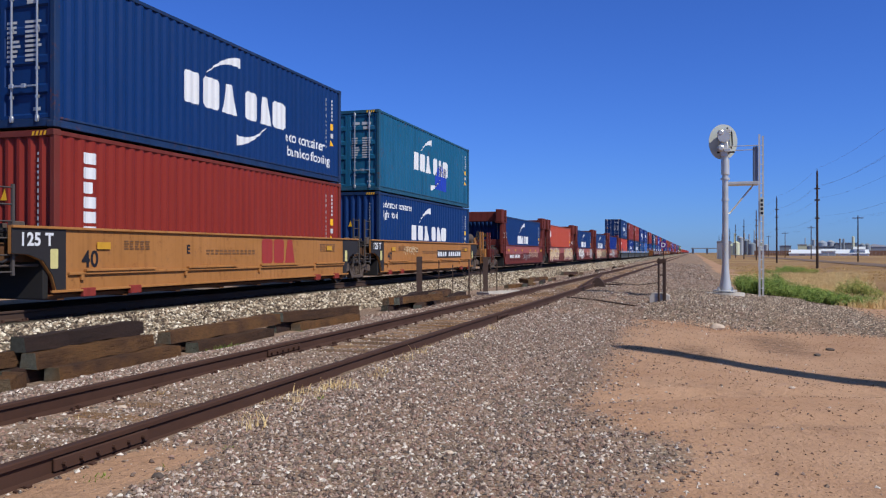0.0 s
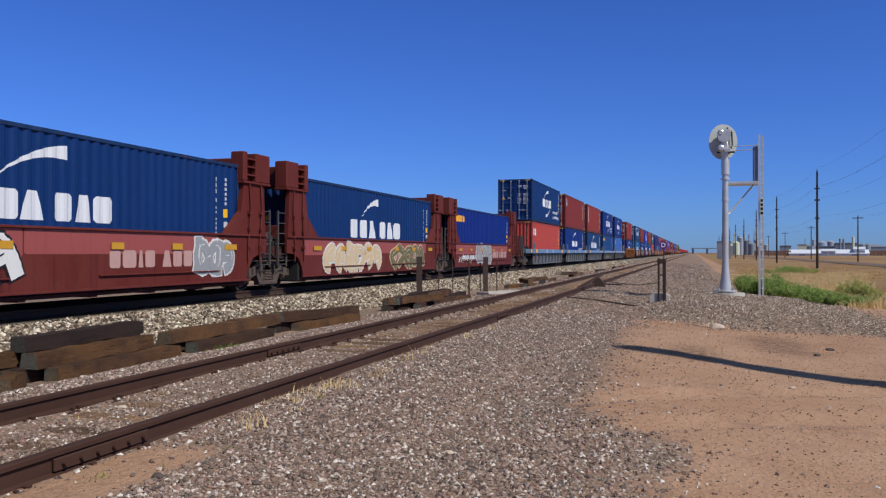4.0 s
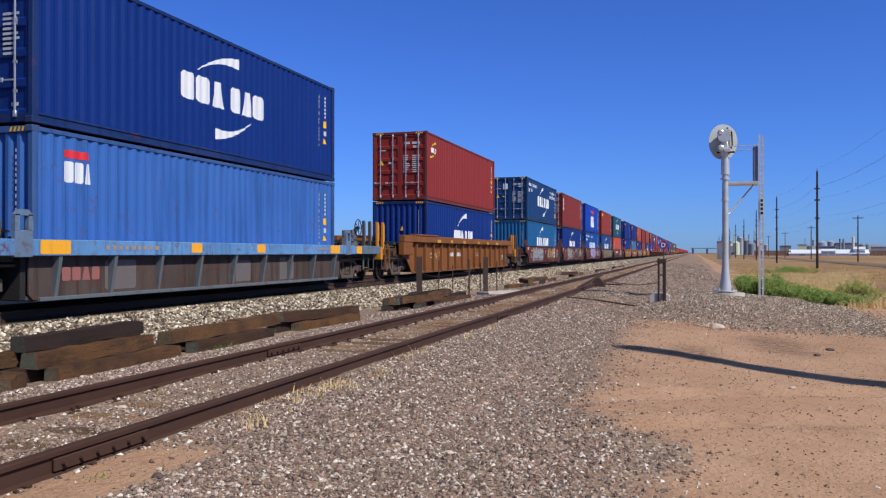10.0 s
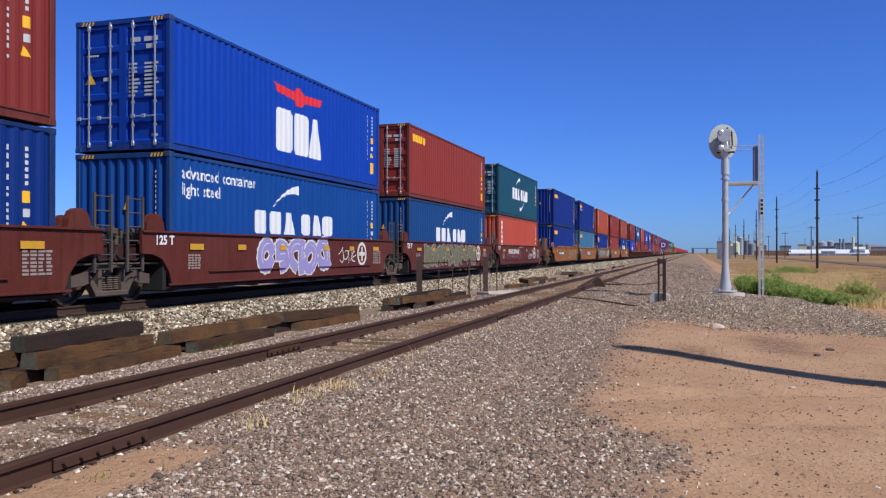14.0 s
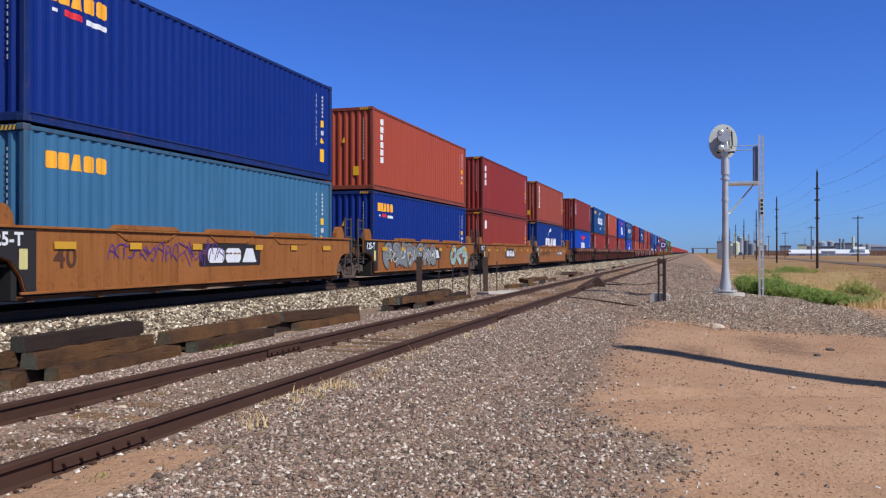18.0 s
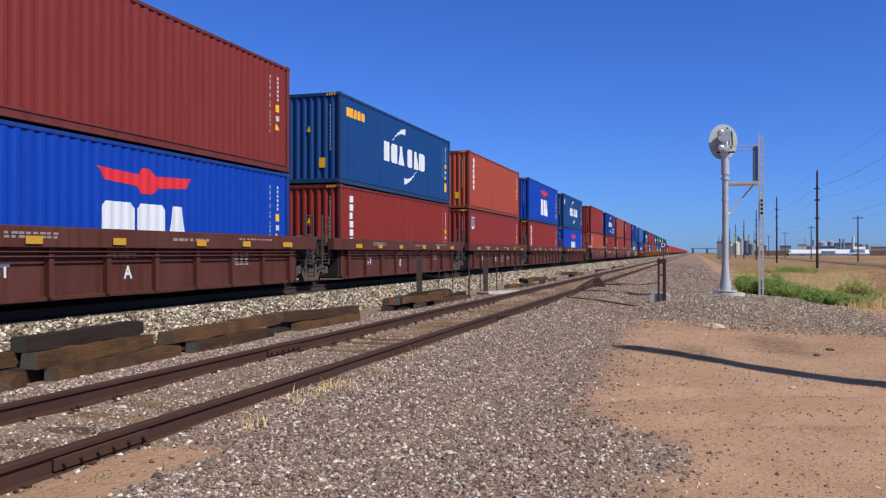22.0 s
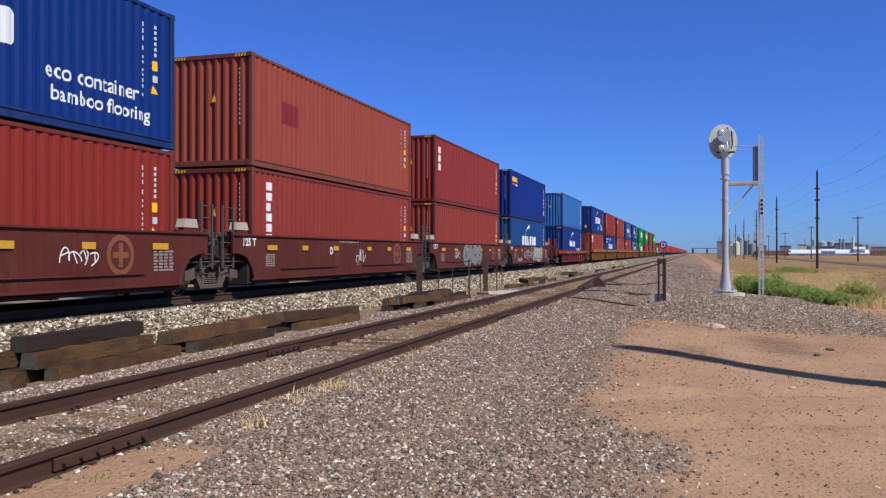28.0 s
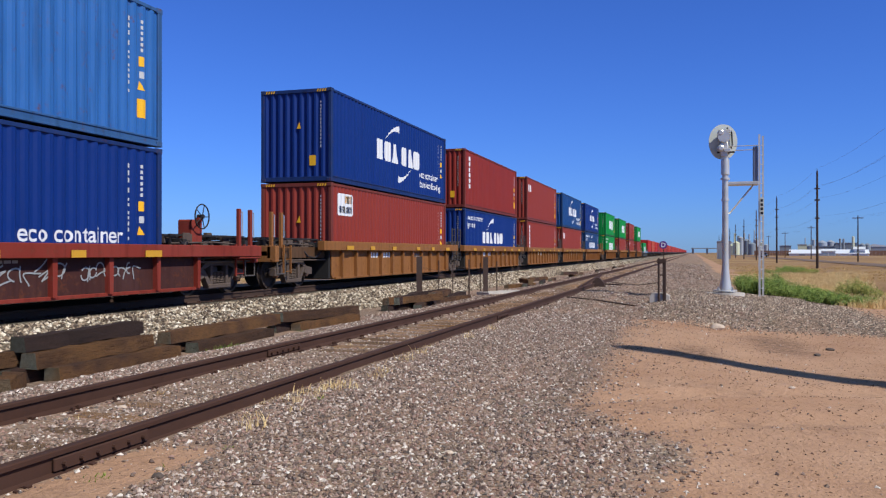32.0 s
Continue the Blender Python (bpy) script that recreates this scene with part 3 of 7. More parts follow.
def truck_side():
    """A cast side frame, its near face towards +x."""
    top = [(-1.12, 0.36), (-1.12, 0.56), (-0.80, 0.62), (-0.5, 0.80), (0.5, 0.80), (0.80, 0.62), (1.12, 0.56), (1.12, 0.36), (0.8, 0.40), (0.62, 0.40), (0.44, 0.16), (-0.44, 0.16), (-0.62, 0.40), (-0.8, 0.40)]
    s = Shape()
    s.prism(top[:6] + [(0.72, 0.58), (0.40, 0.69), (-0.40, 0.69), (-0.72, 0.58)], 0, -0.07, 0.07)
    s.prism([(-1.12, 0.36), (-1.12, 0.56), (-0.72, 0.62), (-0.66, 0.42), (-0.8, 0.38)], 0, -0.09, 0.09)
    s.prism([(1.12, 0.36), (1.12, 0.56), (0.72, 0.62), (0.66, 0.42), (0.8, 0.38)], 0, -0.09, 0.09)
    s.prism([(-0.72, 0.58), (-0.62, 0.60), (-0.34, 0.26), (-0.44, 0.16)], 0, -0.075, 0.075)
    s.prism([(0.72, 0.58), (0.62, 0.60), (0.34, 0.26), (0.44, 0.16)], 0, -0.075, 0.075)
    s.box(-0.1, 0.1, -0.46, 0.46, 0.15, 0.26, 0.02)
    for sy in (-1, 1):
        y0, y1 = sorted((sy * 0.28, sy * 0.38))
        s.box(-0.08, 0.08, y0, y1, 0.24, 0.72, 0.015)
    return s


def spring():
    prof = []
    for j in range(7):
        prof += [(0.052, j * 0.042), (0.074, j * 0.042 + 0.021)]
    return Shape().lathe(prof, 2, 10, (0, 0, 0.27))


def wheelset():
    s = Shape().cyl((-0.98, 0, 0), (0.98, 0, 0), 0.075, 10)
    for sx in (-1, 1):
        prof = [(0.10, 0.62), (0.36, 0.655), (0.385, 0.66), (WHEEL_R + 0.028, 0.665), (WHEEL_R + 0.024, 0.69), (WHEEL_R, 0.70), (WHEEL_R - 0.005, 0.79), (0.375, 0.795), (0.35, 0.74), (0.16, 0.735), (0.13, 0.78), (0.1, 0.78)]
        s.lathe([(r, sx * h) for r, h in prof], 0, 28)
    return s


def bearing():
    return Shape().lathe([(0.13, 0.0), (0.13, 0.10), (0.10, 0.13), (0.05, 0.135)], 0, 14, (0.94, 0, 0))


def truck(car, y):
    b = Shape().box(-0.9, 0.9, -0.19, 0.19, 0.5, 0.68, 0.02).cyl((0, 0, 0.6), (0, 0, 0.82), 0.2, 14)
    ob = part("truck", shared(("truck", 0), lambda: b, truck_steel), parent=car, at=pose(0, y, 0), label="rusty cast steel rail truck")
    for sx in (-1, 1):
        part("side_frame", shared(("side_frame", 0), truck_side, truck_steel), parent=ob, at=pose(sx * 1.0, 0, 0))
        for u in (-0.17, 0, 0.17):
            part("spring", shared(("spring", 0), spring, spring_dark), parent=ob, at=pose(sx * 1.0, u, 0))
    for sy in (-1, 1):
        w = part("wheelset", shared(("wheelset", 0), wheelset, wheel_steel, True), parent=ob, at=pose(0, sy * AXLES, WHEEL_R))
        WHEELSETS.append((w, car, y + sy * AXLES, sy * AXLES))
        part("bearing_cap", shared(("bearing_cap", 0), bearing, bearing_red, True), parent=ob, at=pose(0, sy * AXLES, WHEEL_R))
    return ob


def side_plate(half):
    """Outline of a smooth well side, in y and z, with room over the trucks."""
    h = half
    return [(-h, 0.98), (-h, 1.44), (h, 1.44), (h, 0.98), (h - 0.36, 0.96), (h - 0.66, 0.86), (h - 0.88, 0.60), (h - 0.98, 0.33), (-h + 0.98, 0.33), (-h + 0.88, 0.60), (-h + 0.66, 0.86), (-h + 0.36, 0.96)]


def ladder_shape(h0=0.62, h1=2.12, w=0.46):
    s = Shape()
    for y in (-w / 2, w / 2):
        s.box(-0.02, 0.02, y - 0.025, y + 0.025, h0, h1)
    n = int((h1 - h0) / 0.3)
    for i in range(n + 1):
        z = h0 + 0.06 + i * (h1 - h0 - 0.12) / max(n, 1)
        s.cyl((0, -w / 2, z), (0, w / 2, z), 0.014, 6)
    return s


def brake_wheel_shape():
    s = Shape()
    n, m = 24, 6
    for i in range(n):
        a = 2 * math.pi * i / n
        for j in range(m):
            b = 2 * math.pi * j / m
            r = 0.28 + 0.017 * math.cos(b)
            s.v.append((0.017 * math.sin(b), r * math.cos(a), r * math.sin(a)))
    s.f += [(i * m + j, i * m + (j + 1) % m, ((i + 1) % n) * m + (j + 1) % m, ((i + 1) % n) * m + j) for i in range(n) for j in range(m)]
    for i in range(5):
        a = 2 * math.pi * i / 5
        s.cyl((0, 0, 0), (0, 0.28 * math.cos(a), 0.28 * math.sin(a)), 0.012, 5)
    s.cyl((-0.12, 0, 0), (0.04, 0, 0), 0.05, 10)
    return s


def car_end(car, y, sy, mat, coupler, deep, tank, grimy):
    """The deck over a truck at one end of a well, with ladder, gear and hoses; deep is how far it reaches."""
    d = Shape()
    y0, y1 = sorted((y, y + sy * deep))
    d.box(-1.05, 1.05, y0, y1, 0.90, 1.04, 0.01)
    d.box(-0.3, 0.3, y0, y1, 0.70, 0.90, 0.01)
    for x in (-1.14, 1.04):
        d.box(x, x + 0.10, y0, y1, 0.84, 1.16, 0.008)
    part("end_deck", d, grimy, car, "grimy deck over the truck")
    for u in (0.35, deep - 0.25):
        part("cross_beam", shared(("cross_beam", 0), lambda: Shape().box(-1.12, 1.12, -0.07, 0.07, 1.04, 1.30, 0.01), dark_steel), parent=car, at=pose(0, y + sy * u, 0))
    rnd = random.Random(int(deep * 10) + (7 if sy > 0 else 0))
    gear = Shape()
    for i in range(9):
        v, z = y + sy * rnd.uniform(0.15, deep - 0.1), rnd.uniform(1.05, 1.3)
        w, h = rnd.uniform(0.05, 0.16), rnd.uniform(0.08, 0.3)
        x = rnd.uniform(0.75, 1.12)
        gear.box(x - rnd.uniform(0.04, 0.12), x, v - w, v + w, z, z + h, 0.012)
        v2 = v + rnd.uniform(-0.6, 0.6)
        gear.strip([(x, v, z + 0.05), (x + 0.05, (v + v2) / 2, z - rnd.uniform(0.05, 0.35)), (x, v2, z - rnd.uniform(0.1, 0.5))], 0.016, 5)
    part("brake_gear", gear, truck_steel, car, "greasy brake levers and valves")["kind"] = "stuff"
    g = Shape()
    for i in range(9):
        x = -1.0 + i * 0.235
        g.box(x, x + 0.06, y0 + 0.05, y1 - 0.05, 1.37, 1.41)
    for yy in (y0 + 0.05, (y0 + y1) / 2, y1 - 0.1):
        g.box(-1.1, 1.1, yy, yy + 0.05, 1.33, 1.37)
        for x in (-0.95, 0.9):
            g.box(x, x + 0.05, yy, yy + 0.05, 1.04, 1.33)
    part("walkway_grating", g, dark_steel, car)
    k = y + sy * 0.1
    hose = Shape().strip([(1.16, k, 1.25), (1.2, k + sy * 0.3, 1.0), (1.2, k + sy * 0.7, 0.84), (1.18, k + sy * 1.1, 0.88), (1.1, k + sy * 1.35, 1.1)], 0.022, 6)
    part("brake_hose", hose, dark_steel, car)
    pipe = Shape().strip([(1.16, y0, 0.78), (1.16, y1, 0.78)], 0.025, 6).strip([(1.0, y0, 1.2), (1.02, (y0 + y1) / 2, 1.24), (1.0, y1, 1.18)], 0.02, 6)
    part("brake_pipe", pipe, truck_steel, car)
    if coupler or "blue" not in mat.name:
        part("ladder", shared(("ladder", mat.name, bool(coupler)), (lambda: ladder_shape(0.42, 1.2, 0.4)) if coupler else ladder_shape, mat if coupler else grey_steel), parent=car, at=pose(1.24, y + sy * (0.85 if not coupler else deep - 0.75), 0))
    cyl = Shape().cyl((0.35, y + sy * 0.5, 1.2), (0.95, y + sy * 0.5, 1.2), 0.12, 14)
    cyl.cyl((0.95, y + sy * 0.5, 1.2), (1.03, y + sy * 0.5, 1.2), 0.07, 10)
    part("brake_cylinder", cyl, dark_steel, car, smooth=True)
    if not coupler:
        return
    trim = paint("safety_orange", (206, 132, 34), 0.5, 0.3, 0.2) if "ochre_long" in mat.name else grey_steel if "maroon" in mat.name or "blue" in mat.name else mat
    c = Shape().box(-0.11, 0.11, *sorted((y + sy * (deep - 0.1), y + sy * (deep + 0.35))), 0.70, 0.92, 0.02)
    c.box(-0.2, 0.2, *sorted((y + sy * (deep + 0.25), y + sy * (deep + 0.5))), 0.64, 0.98, 0.05)
    part("coupler", c, truck_steel, car, "rusty knuckle coupler")
    part("end_sill", Shape().box(-1.3, 1.3, *sorted((y + sy * (deep - 0.18), y + sy * deep)), 0.74, 1.18, 0.015), trim, car)
    for x, u in ((1.12, deep - 0.08), (1.12, deep - 0.62)):
        e = y + sy * u
        post = part("grab_post", Shape().box(x - 0.045, x + 0.045, e - 0.05, e + 0.05, 0.9, 2.08, 0.01), trim, car)
        part("grab_iron", Shape().strip([(x, e + 0.04, 2.02), (x, e + 0.17, 2.0), (x, e + 0.17, 1.42), (x, e + 0.04, 1.4)], 0.016, 6), galv if "ochre_long" not in mat.name else trim, post, "pale grab iron")
    e = y + sy * (deep - 0.35)
    step = Shape().strip([(1.27, e - 0.22, 0.95), (1.27, e - 0.22, 0.42), (1.27, e + 0.22, 0.42), (1.27, e + 0.22, 0.95)], 0.02, 6)
    part("sill_step", step, grey_steel, car)
    if sy > 0:
        e = y + sy * (deep - (2.2 if deep == 3.2 else 1.1))
        stand = Shape().box(0.6, 1.0, e - 0.2, e + 0.2, 1.04, 1.75, 0.03).cyl((0.8, e, 1.6), (1.08, e, 1.78), 0.07, 8)
        part("brake_stand", stand, mat, car)
        part("brake_wheel", shared(("brake_wheel", "brown" in mat.name), brake_wheel_shape, plain("brake_orange", (176, 84, 40), 0.6) if "brown" in mat.name else dark_steel), parent=car, at=pose(1.12, e, 1.82))
    else:
        valve = Shape().box(0.4, 0.85, y - deep * 0.5 - 0.25, y - deep * 0.5 + 0.25, 1.04, 1.36, 0.04).cyl((0.6, y - deep * 0.5, 1.3), (0.6, y - deep * 0.5, 1.62), 0.1, 10)
        part("brake_valve", valve, dark_steel, car)
    if tank:
        t = Shape().cyl((0.75, y + sy * 0.1, 1.72), (0.75, y + sy * 1.5, 1.72), 0.24, 16)
        t.box(0.6, 0.9, y + sy * 0.4 - 0.04, y + sy * 0.4 + 0.04, 1.04, 1.6).box(0.6, 0.9, y + sy * 1.2 - 0.04, y + sy * 1.2 + 0.04, 1.04, 1.6)
        part("air_reservoir", t, truck_steel, car, "rusty air reservoir", smooth=True)


def scrawl(w, h, seed, fill=None):
    """Free-hand loops, hooks and waves over w by h metres, no words; one list of strokes a figure."""
    rnd = random.Random(seed)
    n = max(3, int(w / (h * (0.80 if fill else 0.5))))
    figures = []
    for i in range(n):
        cy, cz = w * (i + 0.5) / n, h * (0.5 + rnd.uniform(-0.06, 0.06))
        a, b = w / n * rnd.uniform(0.40, 0.52), h * rnd.uniform(0.34, 0.40)
        tilt = rnd.uniform(-0.18, 0.28)
        spin, flip = (rnd.uniform(-0.25, 0.25) if fill else rnd.uniform(-1.3, 1.3)), rnd.choice((-1, 1))
        if not fill:
            a, b, cz = a * rnd.uniform(0.9, 1.7), b * rnd.uniform(0.6, 1.1), cz + rnd.uniform(-0.12, 0.12) * h
        strokes = []
        for kind in rnd.choice((("loop",), ("stem", "hook"), ("wave",), ("stem", "loop"), ("arch", "bar"), ("hook", "bar"), ("stem", "zig"))):
            pts = []
            for j in range(13):
                u = j / 12
                if kind == "loop":
                    q = 0.6 + 5.4 * u
                    p = (0.8 * math.cos(q), 0.85 * math.sin(q))
                elif kind == "stem":
                    p = (-0.75 + 0.12 * math.sin(3 * u), 1.0 - 2.0 * u)
                elif kind == "hook":
                    q = 2.9 - 4.4 * u
                    p = (0.75 * math.cos(q) + 0.1, 0.5 + 0.5 * math.sin(q) - 0.9 * u)
                elif kind == "wave":
                    p = (0.85 * math.cos(0.5 + 5.2 * u) * (1 if u < 0.5 else 0.95), 0.95 - 1.9 * u)
                elif kind == "arch":
                    q = math.pi * (1 - u)
                    p = (0.8 * math.cos(q), 1.7 * math.sin(q) - 0.85)
                elif kind == "zig":
                    p = (0.9 * u, 0.9 * (1 - 4 * abs((u * 1.5) % 1 - 0.5)))
                else:
                    p = (-0.55 + 1.2 * u, -0.05 + 0.2 * u)
                p = (flip * (p[0] * math.cos(spin) - p[1] * math.sin(spin)), p[0] * math.sin(spin) + p[1] * math.cos(spin))
                pts.append((cy + a * (p[0] + tilt * p[1]), cz + b * p[1]))
            strokes.append(pts)
        figures.append(strokes)
    return figures


def ribbon(pts, t):
    out = []
    for (ya, za), (yb, zb) in zip(pts, pts[1:]):
        d = math.hypot(yb - ya, zb - za) or 1e-6
        ny, nz = -(zb - za) / d * t / 2, (yb - ya) / d * t / 2
        ey, ez = (yb - ya) / d * t * 0.4, (zb - za) / d * t * 0.4
        out.append([(ya + ny - ey, za + nz - ez), (ya - ny - ey, za - nz - ez), (yb - ny + ey, zb - nz + ez), (yb + ny + ey, zb + nz + ez)])
    return out


def flat_side(name, polys, mat, car, x, label=""):
    if name in ("number_bar", "name_block", "logo_block", "rust_wash", "old_panel", "side_reflector"):
        for q in polys[1:]:
            flat_side(name + " ", [q], mat, car, x, label)
        polys = polys[:1]
    name = name.strip()
    s = Shape()
    for i, p in enumerate(polys):
        o = len(s.v)
        s.v += [(x + (i % 53) * 0.00015, y, z) for y, z in p]
        s.f.append(tuple(range(o, o + len(p))))
    me = bpy.data.meshes.new(name)
    me.from_pydata(s.v, [], s.f)
    me.materials.append(mat)
    bm = bmesh.new()
    bm.from_mesh(me)
    bmesh.ops.triangulate(bm, faces=bm.faces)
    for f in bm.faces:
        f.normal_update()
        if f.normal.x < 0:
            f.normal_flip()
    bm.to_mesh(me)
    bm.free()
    ob = part(name, me, parent=car, label=label)
    if name == "small_lettering":
        ob["kind"] = "stuff"
    return ob


SPRAY = {"white": (222, 220, 214), "grey": (150, 152, 152), "black": (26, 24, 28), "cream": (214, 190, 150), "lilac": (150, 140, 190), "pink": (158, 108, 122), "cyan": (90, 170, 190), "olive": (110, 104, 70), "steel": (120, 124, 122), "purple": (88, 52, 120), "gold": (150, 112, 50), "mint": (150, 180, 168), "tan": (150, 128, 112)}


def graffiti(car, y, z, w, h, seed, fill, line, x, t=0.028):
    """Spray paint on a side: swollen figures with an outline and inner lines, or a thin tag."""
    figures = [[[(a + y, b + z) for a, b in q] for q in fig] for fig in scrawl(w, h, seed, fill)]
    strokes = [q for fig in figures for q in fig]
    line_mat = decal_paint("spray_" + line, SPRAY[line])
    if not fill:
        flat_side("graffiti_line", [r for q in strokes for r in ribbon(q, t)], line_mat, car, x + 0.001 + 0.009 * (seed > 50), f"{line} spray-paint lines")["kind"] = "stuff"
        return
    body = h * 0.30
    if line in ("pink", "lilac"):
        top = [(y + w * k / 24, z + h * (0.93 + 0.07 * math.sin(k * 1.7 + seed))) for k in range(25)]
        low = [(y + w * k / 24, z + h * (0.06 + 0.08 * math.sin(k * 2.3 + seed))) for k in range(25)]
        flat_side("graffiti_backing", [[low[k], low[k + 1], top[k + 1], top[k]] for k in range(24)], line_mat, car, x - 0.0004, f"{line} spray-paint backing")["kind"] = "stuff"
    flat_side("graffiti_outline", [r for q in strokes for r in ribbon(q, body + 0.085)], line_mat, car, x, f"{line} spray-paint outline")["kind"] = "stuff"
    flat_side("graffiti_fill", [r for q in strokes for r in ribbon(q, body)], decal_paint("spray_" + fill, SPRAY[fill]), car, x + 0.0095, f"{fill} spray-paint shapes")["kind"] = "stuff"
    inner = [r for q in strokes for r in ribbon([(a + 0.02, b + 0.03) for a, b in q[2:9]], 0.022)]
    flat_side("graffiti_line", inner, line_mat, car, x + 0.019, f"{line} spray-paint lines")["kind"] = "stuff"


KINDS = {
    # paint, words, side kind
    "ochre_smooth": ((140, 86, 40), "yellow-ochre", "smooth"),
    "maroon_smooth": ((86, 36, 28), "maroon", "smooth"),
    "brown_smooth": ((84, 35, 27), "red-brown", "smooth"),
    "twin": ((98, 38, 31), "maroon twin-bulkhead", "twin"),
    "blue_ribbed": ((92, 98, 102), "grey ribbed, light-blue silled", "ribbed"),
    "brown_ribbed": ((84, 45, 36), "dark brown ribbed", "ribbed"),
    "ochre_ribbed": ((132, 86, 44), "ochre ribbed", "ribbed"),
    "ochre_long": ((124, 76, 38), "ochre ribbed", "long"),
    "red_long": ((124, 46, 34), "faded red ribbed", "long"),
}


def bars(y, z, w, h, n, rows=1):
    """Unreadable lines of small lettering, as bars."""
    rnd = random.Random(int(y * 97 + z * 31 + n))
    out = []
    for r in range(rows):
        u = y
        for i in range(n):
            k = w / n * rnd.uniform(0.55, 0.9)
            zz = z - r * h * 1.6
            out.append([(u, zz), (u + k, zz), (u + k, zz + h), (u, zz + h)])
            u += w / n
    return out


def lettered(car, text, y, z, size, mat, x, name="lettering", bold=0.01):
    flat_side(name, text_polys(text, y, z, size, bold), mat, car, x)["kind"] = "stuff"


def well_car(kind, y_box, first, last, sprays=(), letter="", extra=""):
    """One unit of a well car; y_box is the near end of its containers. first and last tell which ends carry couplers."""
    rgb, word, side = KINDS[kind]
    if kind == "ochre_smooth" and y_box < 40:
        mat = paint("well_pale_ochre", (160, 108, 58), 0.6, 0.4, 0.15, 0.4)
    else:
        mat = paint("well_" + kind, rgb, 0.6, 0.4, 0.3, 0.45)
    # the car's colour at 0.7, a darker copy for the well floor
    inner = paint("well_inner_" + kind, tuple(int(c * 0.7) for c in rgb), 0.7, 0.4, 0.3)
    car = thing("well_car", pose(TRACK_X, y_box + BOX_L / 2, RAIL_Z), f"{word} steel well car rolling on the main track", "rail car", "well cars of the train")
    MOVERS.append(car)
    half = 7.15
    long_side = side == "long"
    fl = Shape().box(-1.25, 1.25, -6.3, 6.3, 0.2, 0.265)
    for i in range(8):
        yy = -6.0 + i * 1.714
        fl.box(-1.28, 1.28, yy - 0.08, yy + 0.08, 0.17, 0.2)
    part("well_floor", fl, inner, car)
    for sy in (-1, 1):
        y0, y1 = sorted((sy * 6.28, sy * 6.4))
        # bulkheads near black on every car, whatever its paint
        part("well_bulkhead", Shape().box(-1.27, 1.27, y0, y1, 0.2, 1.1, 0.01), plain("sooty_steel", (26, 23, 22), 0.85), car)
    zs0, zs1 = {"blue_ribbed": (0.94, 1.22), "red_long": (0.90, 1.16), "ochre_ribbed": (1.06, 1.34), "brown_ribbed": (1.08, 1.44), "ochre_long": (1.40, 1.66)}.get(kind, (1.12, 1.50))
    wall_mat = paint("well_wall_red_long", (66, 37, 33), 0.65, 0.4, 0.3, 0.45) if kind == "red_long" else (paint("well_wall_grimy", (70, 60, 55), 0.75, 0.7, 0.9, 0.7) if y_box > 170 else paint("well_wall_grey", (92, 96, 102), 0.7, 0.6, 0.8, 0.7)) if kind == "blue_ribbed" else mat
    for sx in (-1, 1):
        x_in, x_out = 1.27, 1.335
        a, b = sorted((sx * x_in, sx * x_out))
        if side in ("smooth", "twin"):
            s = Shape().prism(side_plate(half), 0, a, b)
            part("side_wall", s, mat, car)
            l = Shape()
            a2, b2 = sorted((sx * x_out, sx * (x_out + 0.05)))
            l.box(a2, b2, -6.3, 6.3, 0.30, 0.345, 0.006)
            early = kind == "ochre_smooth" and y_box < 40
            if early:
                l.box(a2, b2, -5.9, 5.95, 0.60, 0.65, 0.006)
                for y0 in (-5.5, -2.35, 0.8, 3.95):
                    l.box(a2, sx * (x_out + 0.08) if sx > 0 else b2, y0, y0 + 2.0, 0.655, 0.70, 0.006)
                    l.box(a2, b2, y0 - 0.1, y0 - 0.02, 0.5, 0.62, 0.006)
            elif kind != "ochre_smooth":
                for y0, y1 in ((-4.8, -1.2), (0.9, 4.9)):
                    l.box(a2, b2, y0, y1, 0.56, 0.585, 0.004)
            l.box(a2, b2, -half, half, 1.40, 1.445, 0.006)
            part("side_flange", l, mat, car)
            if sx > 0 and kind == "ochre_smooth":
                if early:
                    for yy in (-5.4, -4.1, 4.1, 5.4):
                        part("jacking_pad", Shape().box(x_out - 0.02, x_out + 0.06, yy - 0.16, yy + 0.16, 0.2, 0.36, 0.01), paint("pad_red", (128, 44, 36), 0.6, 0.4, 0.4), car, "dull red jacking pad")
                else:
                    for y0, y1 in ((-4.0, -2.0), (-0.85, 1.2), (2.15, 4.4)):
                        part("container_guide", Shape().prism([(y0, 1.445), (y0 + 0.12, 1.53), (y1 - 0.12, 1.53), (y1, 1.445)], 0, 1.2, 1.39), mat, car)
                        e = Shape()
                        for p in ribbon([(y0 + 0.05, 1.40), (y0 + 0.35, 1.24), (y1 - 0.35, 1.24), (y1 - 0.05, 1.40)], 0.04):
                            e.prism(p, 0, x_out, x_out + 0.02)
                        part("guide_pocket", e, mat, car)
        else:
            h2 = {"ochre_long": 9.6, "red_long": 9.75}.get(kind, half)
            s = Shape()
            a3, b3 = sorted((sx * 1.26, sx * 1.49))
            s.box(a3, b3, -h2, h2, zs0, zs1, 0.012)
            part("top_sill", s, paint("well_sill_blue", (88, 132, 176), 0.55, 0.7, 0.6, 0.5) if kind == "blue_ribbed" else mat, car)
            p0 = {"ochre_long": 8.2, "red_long": 7.25}.get(kind, 6.05)
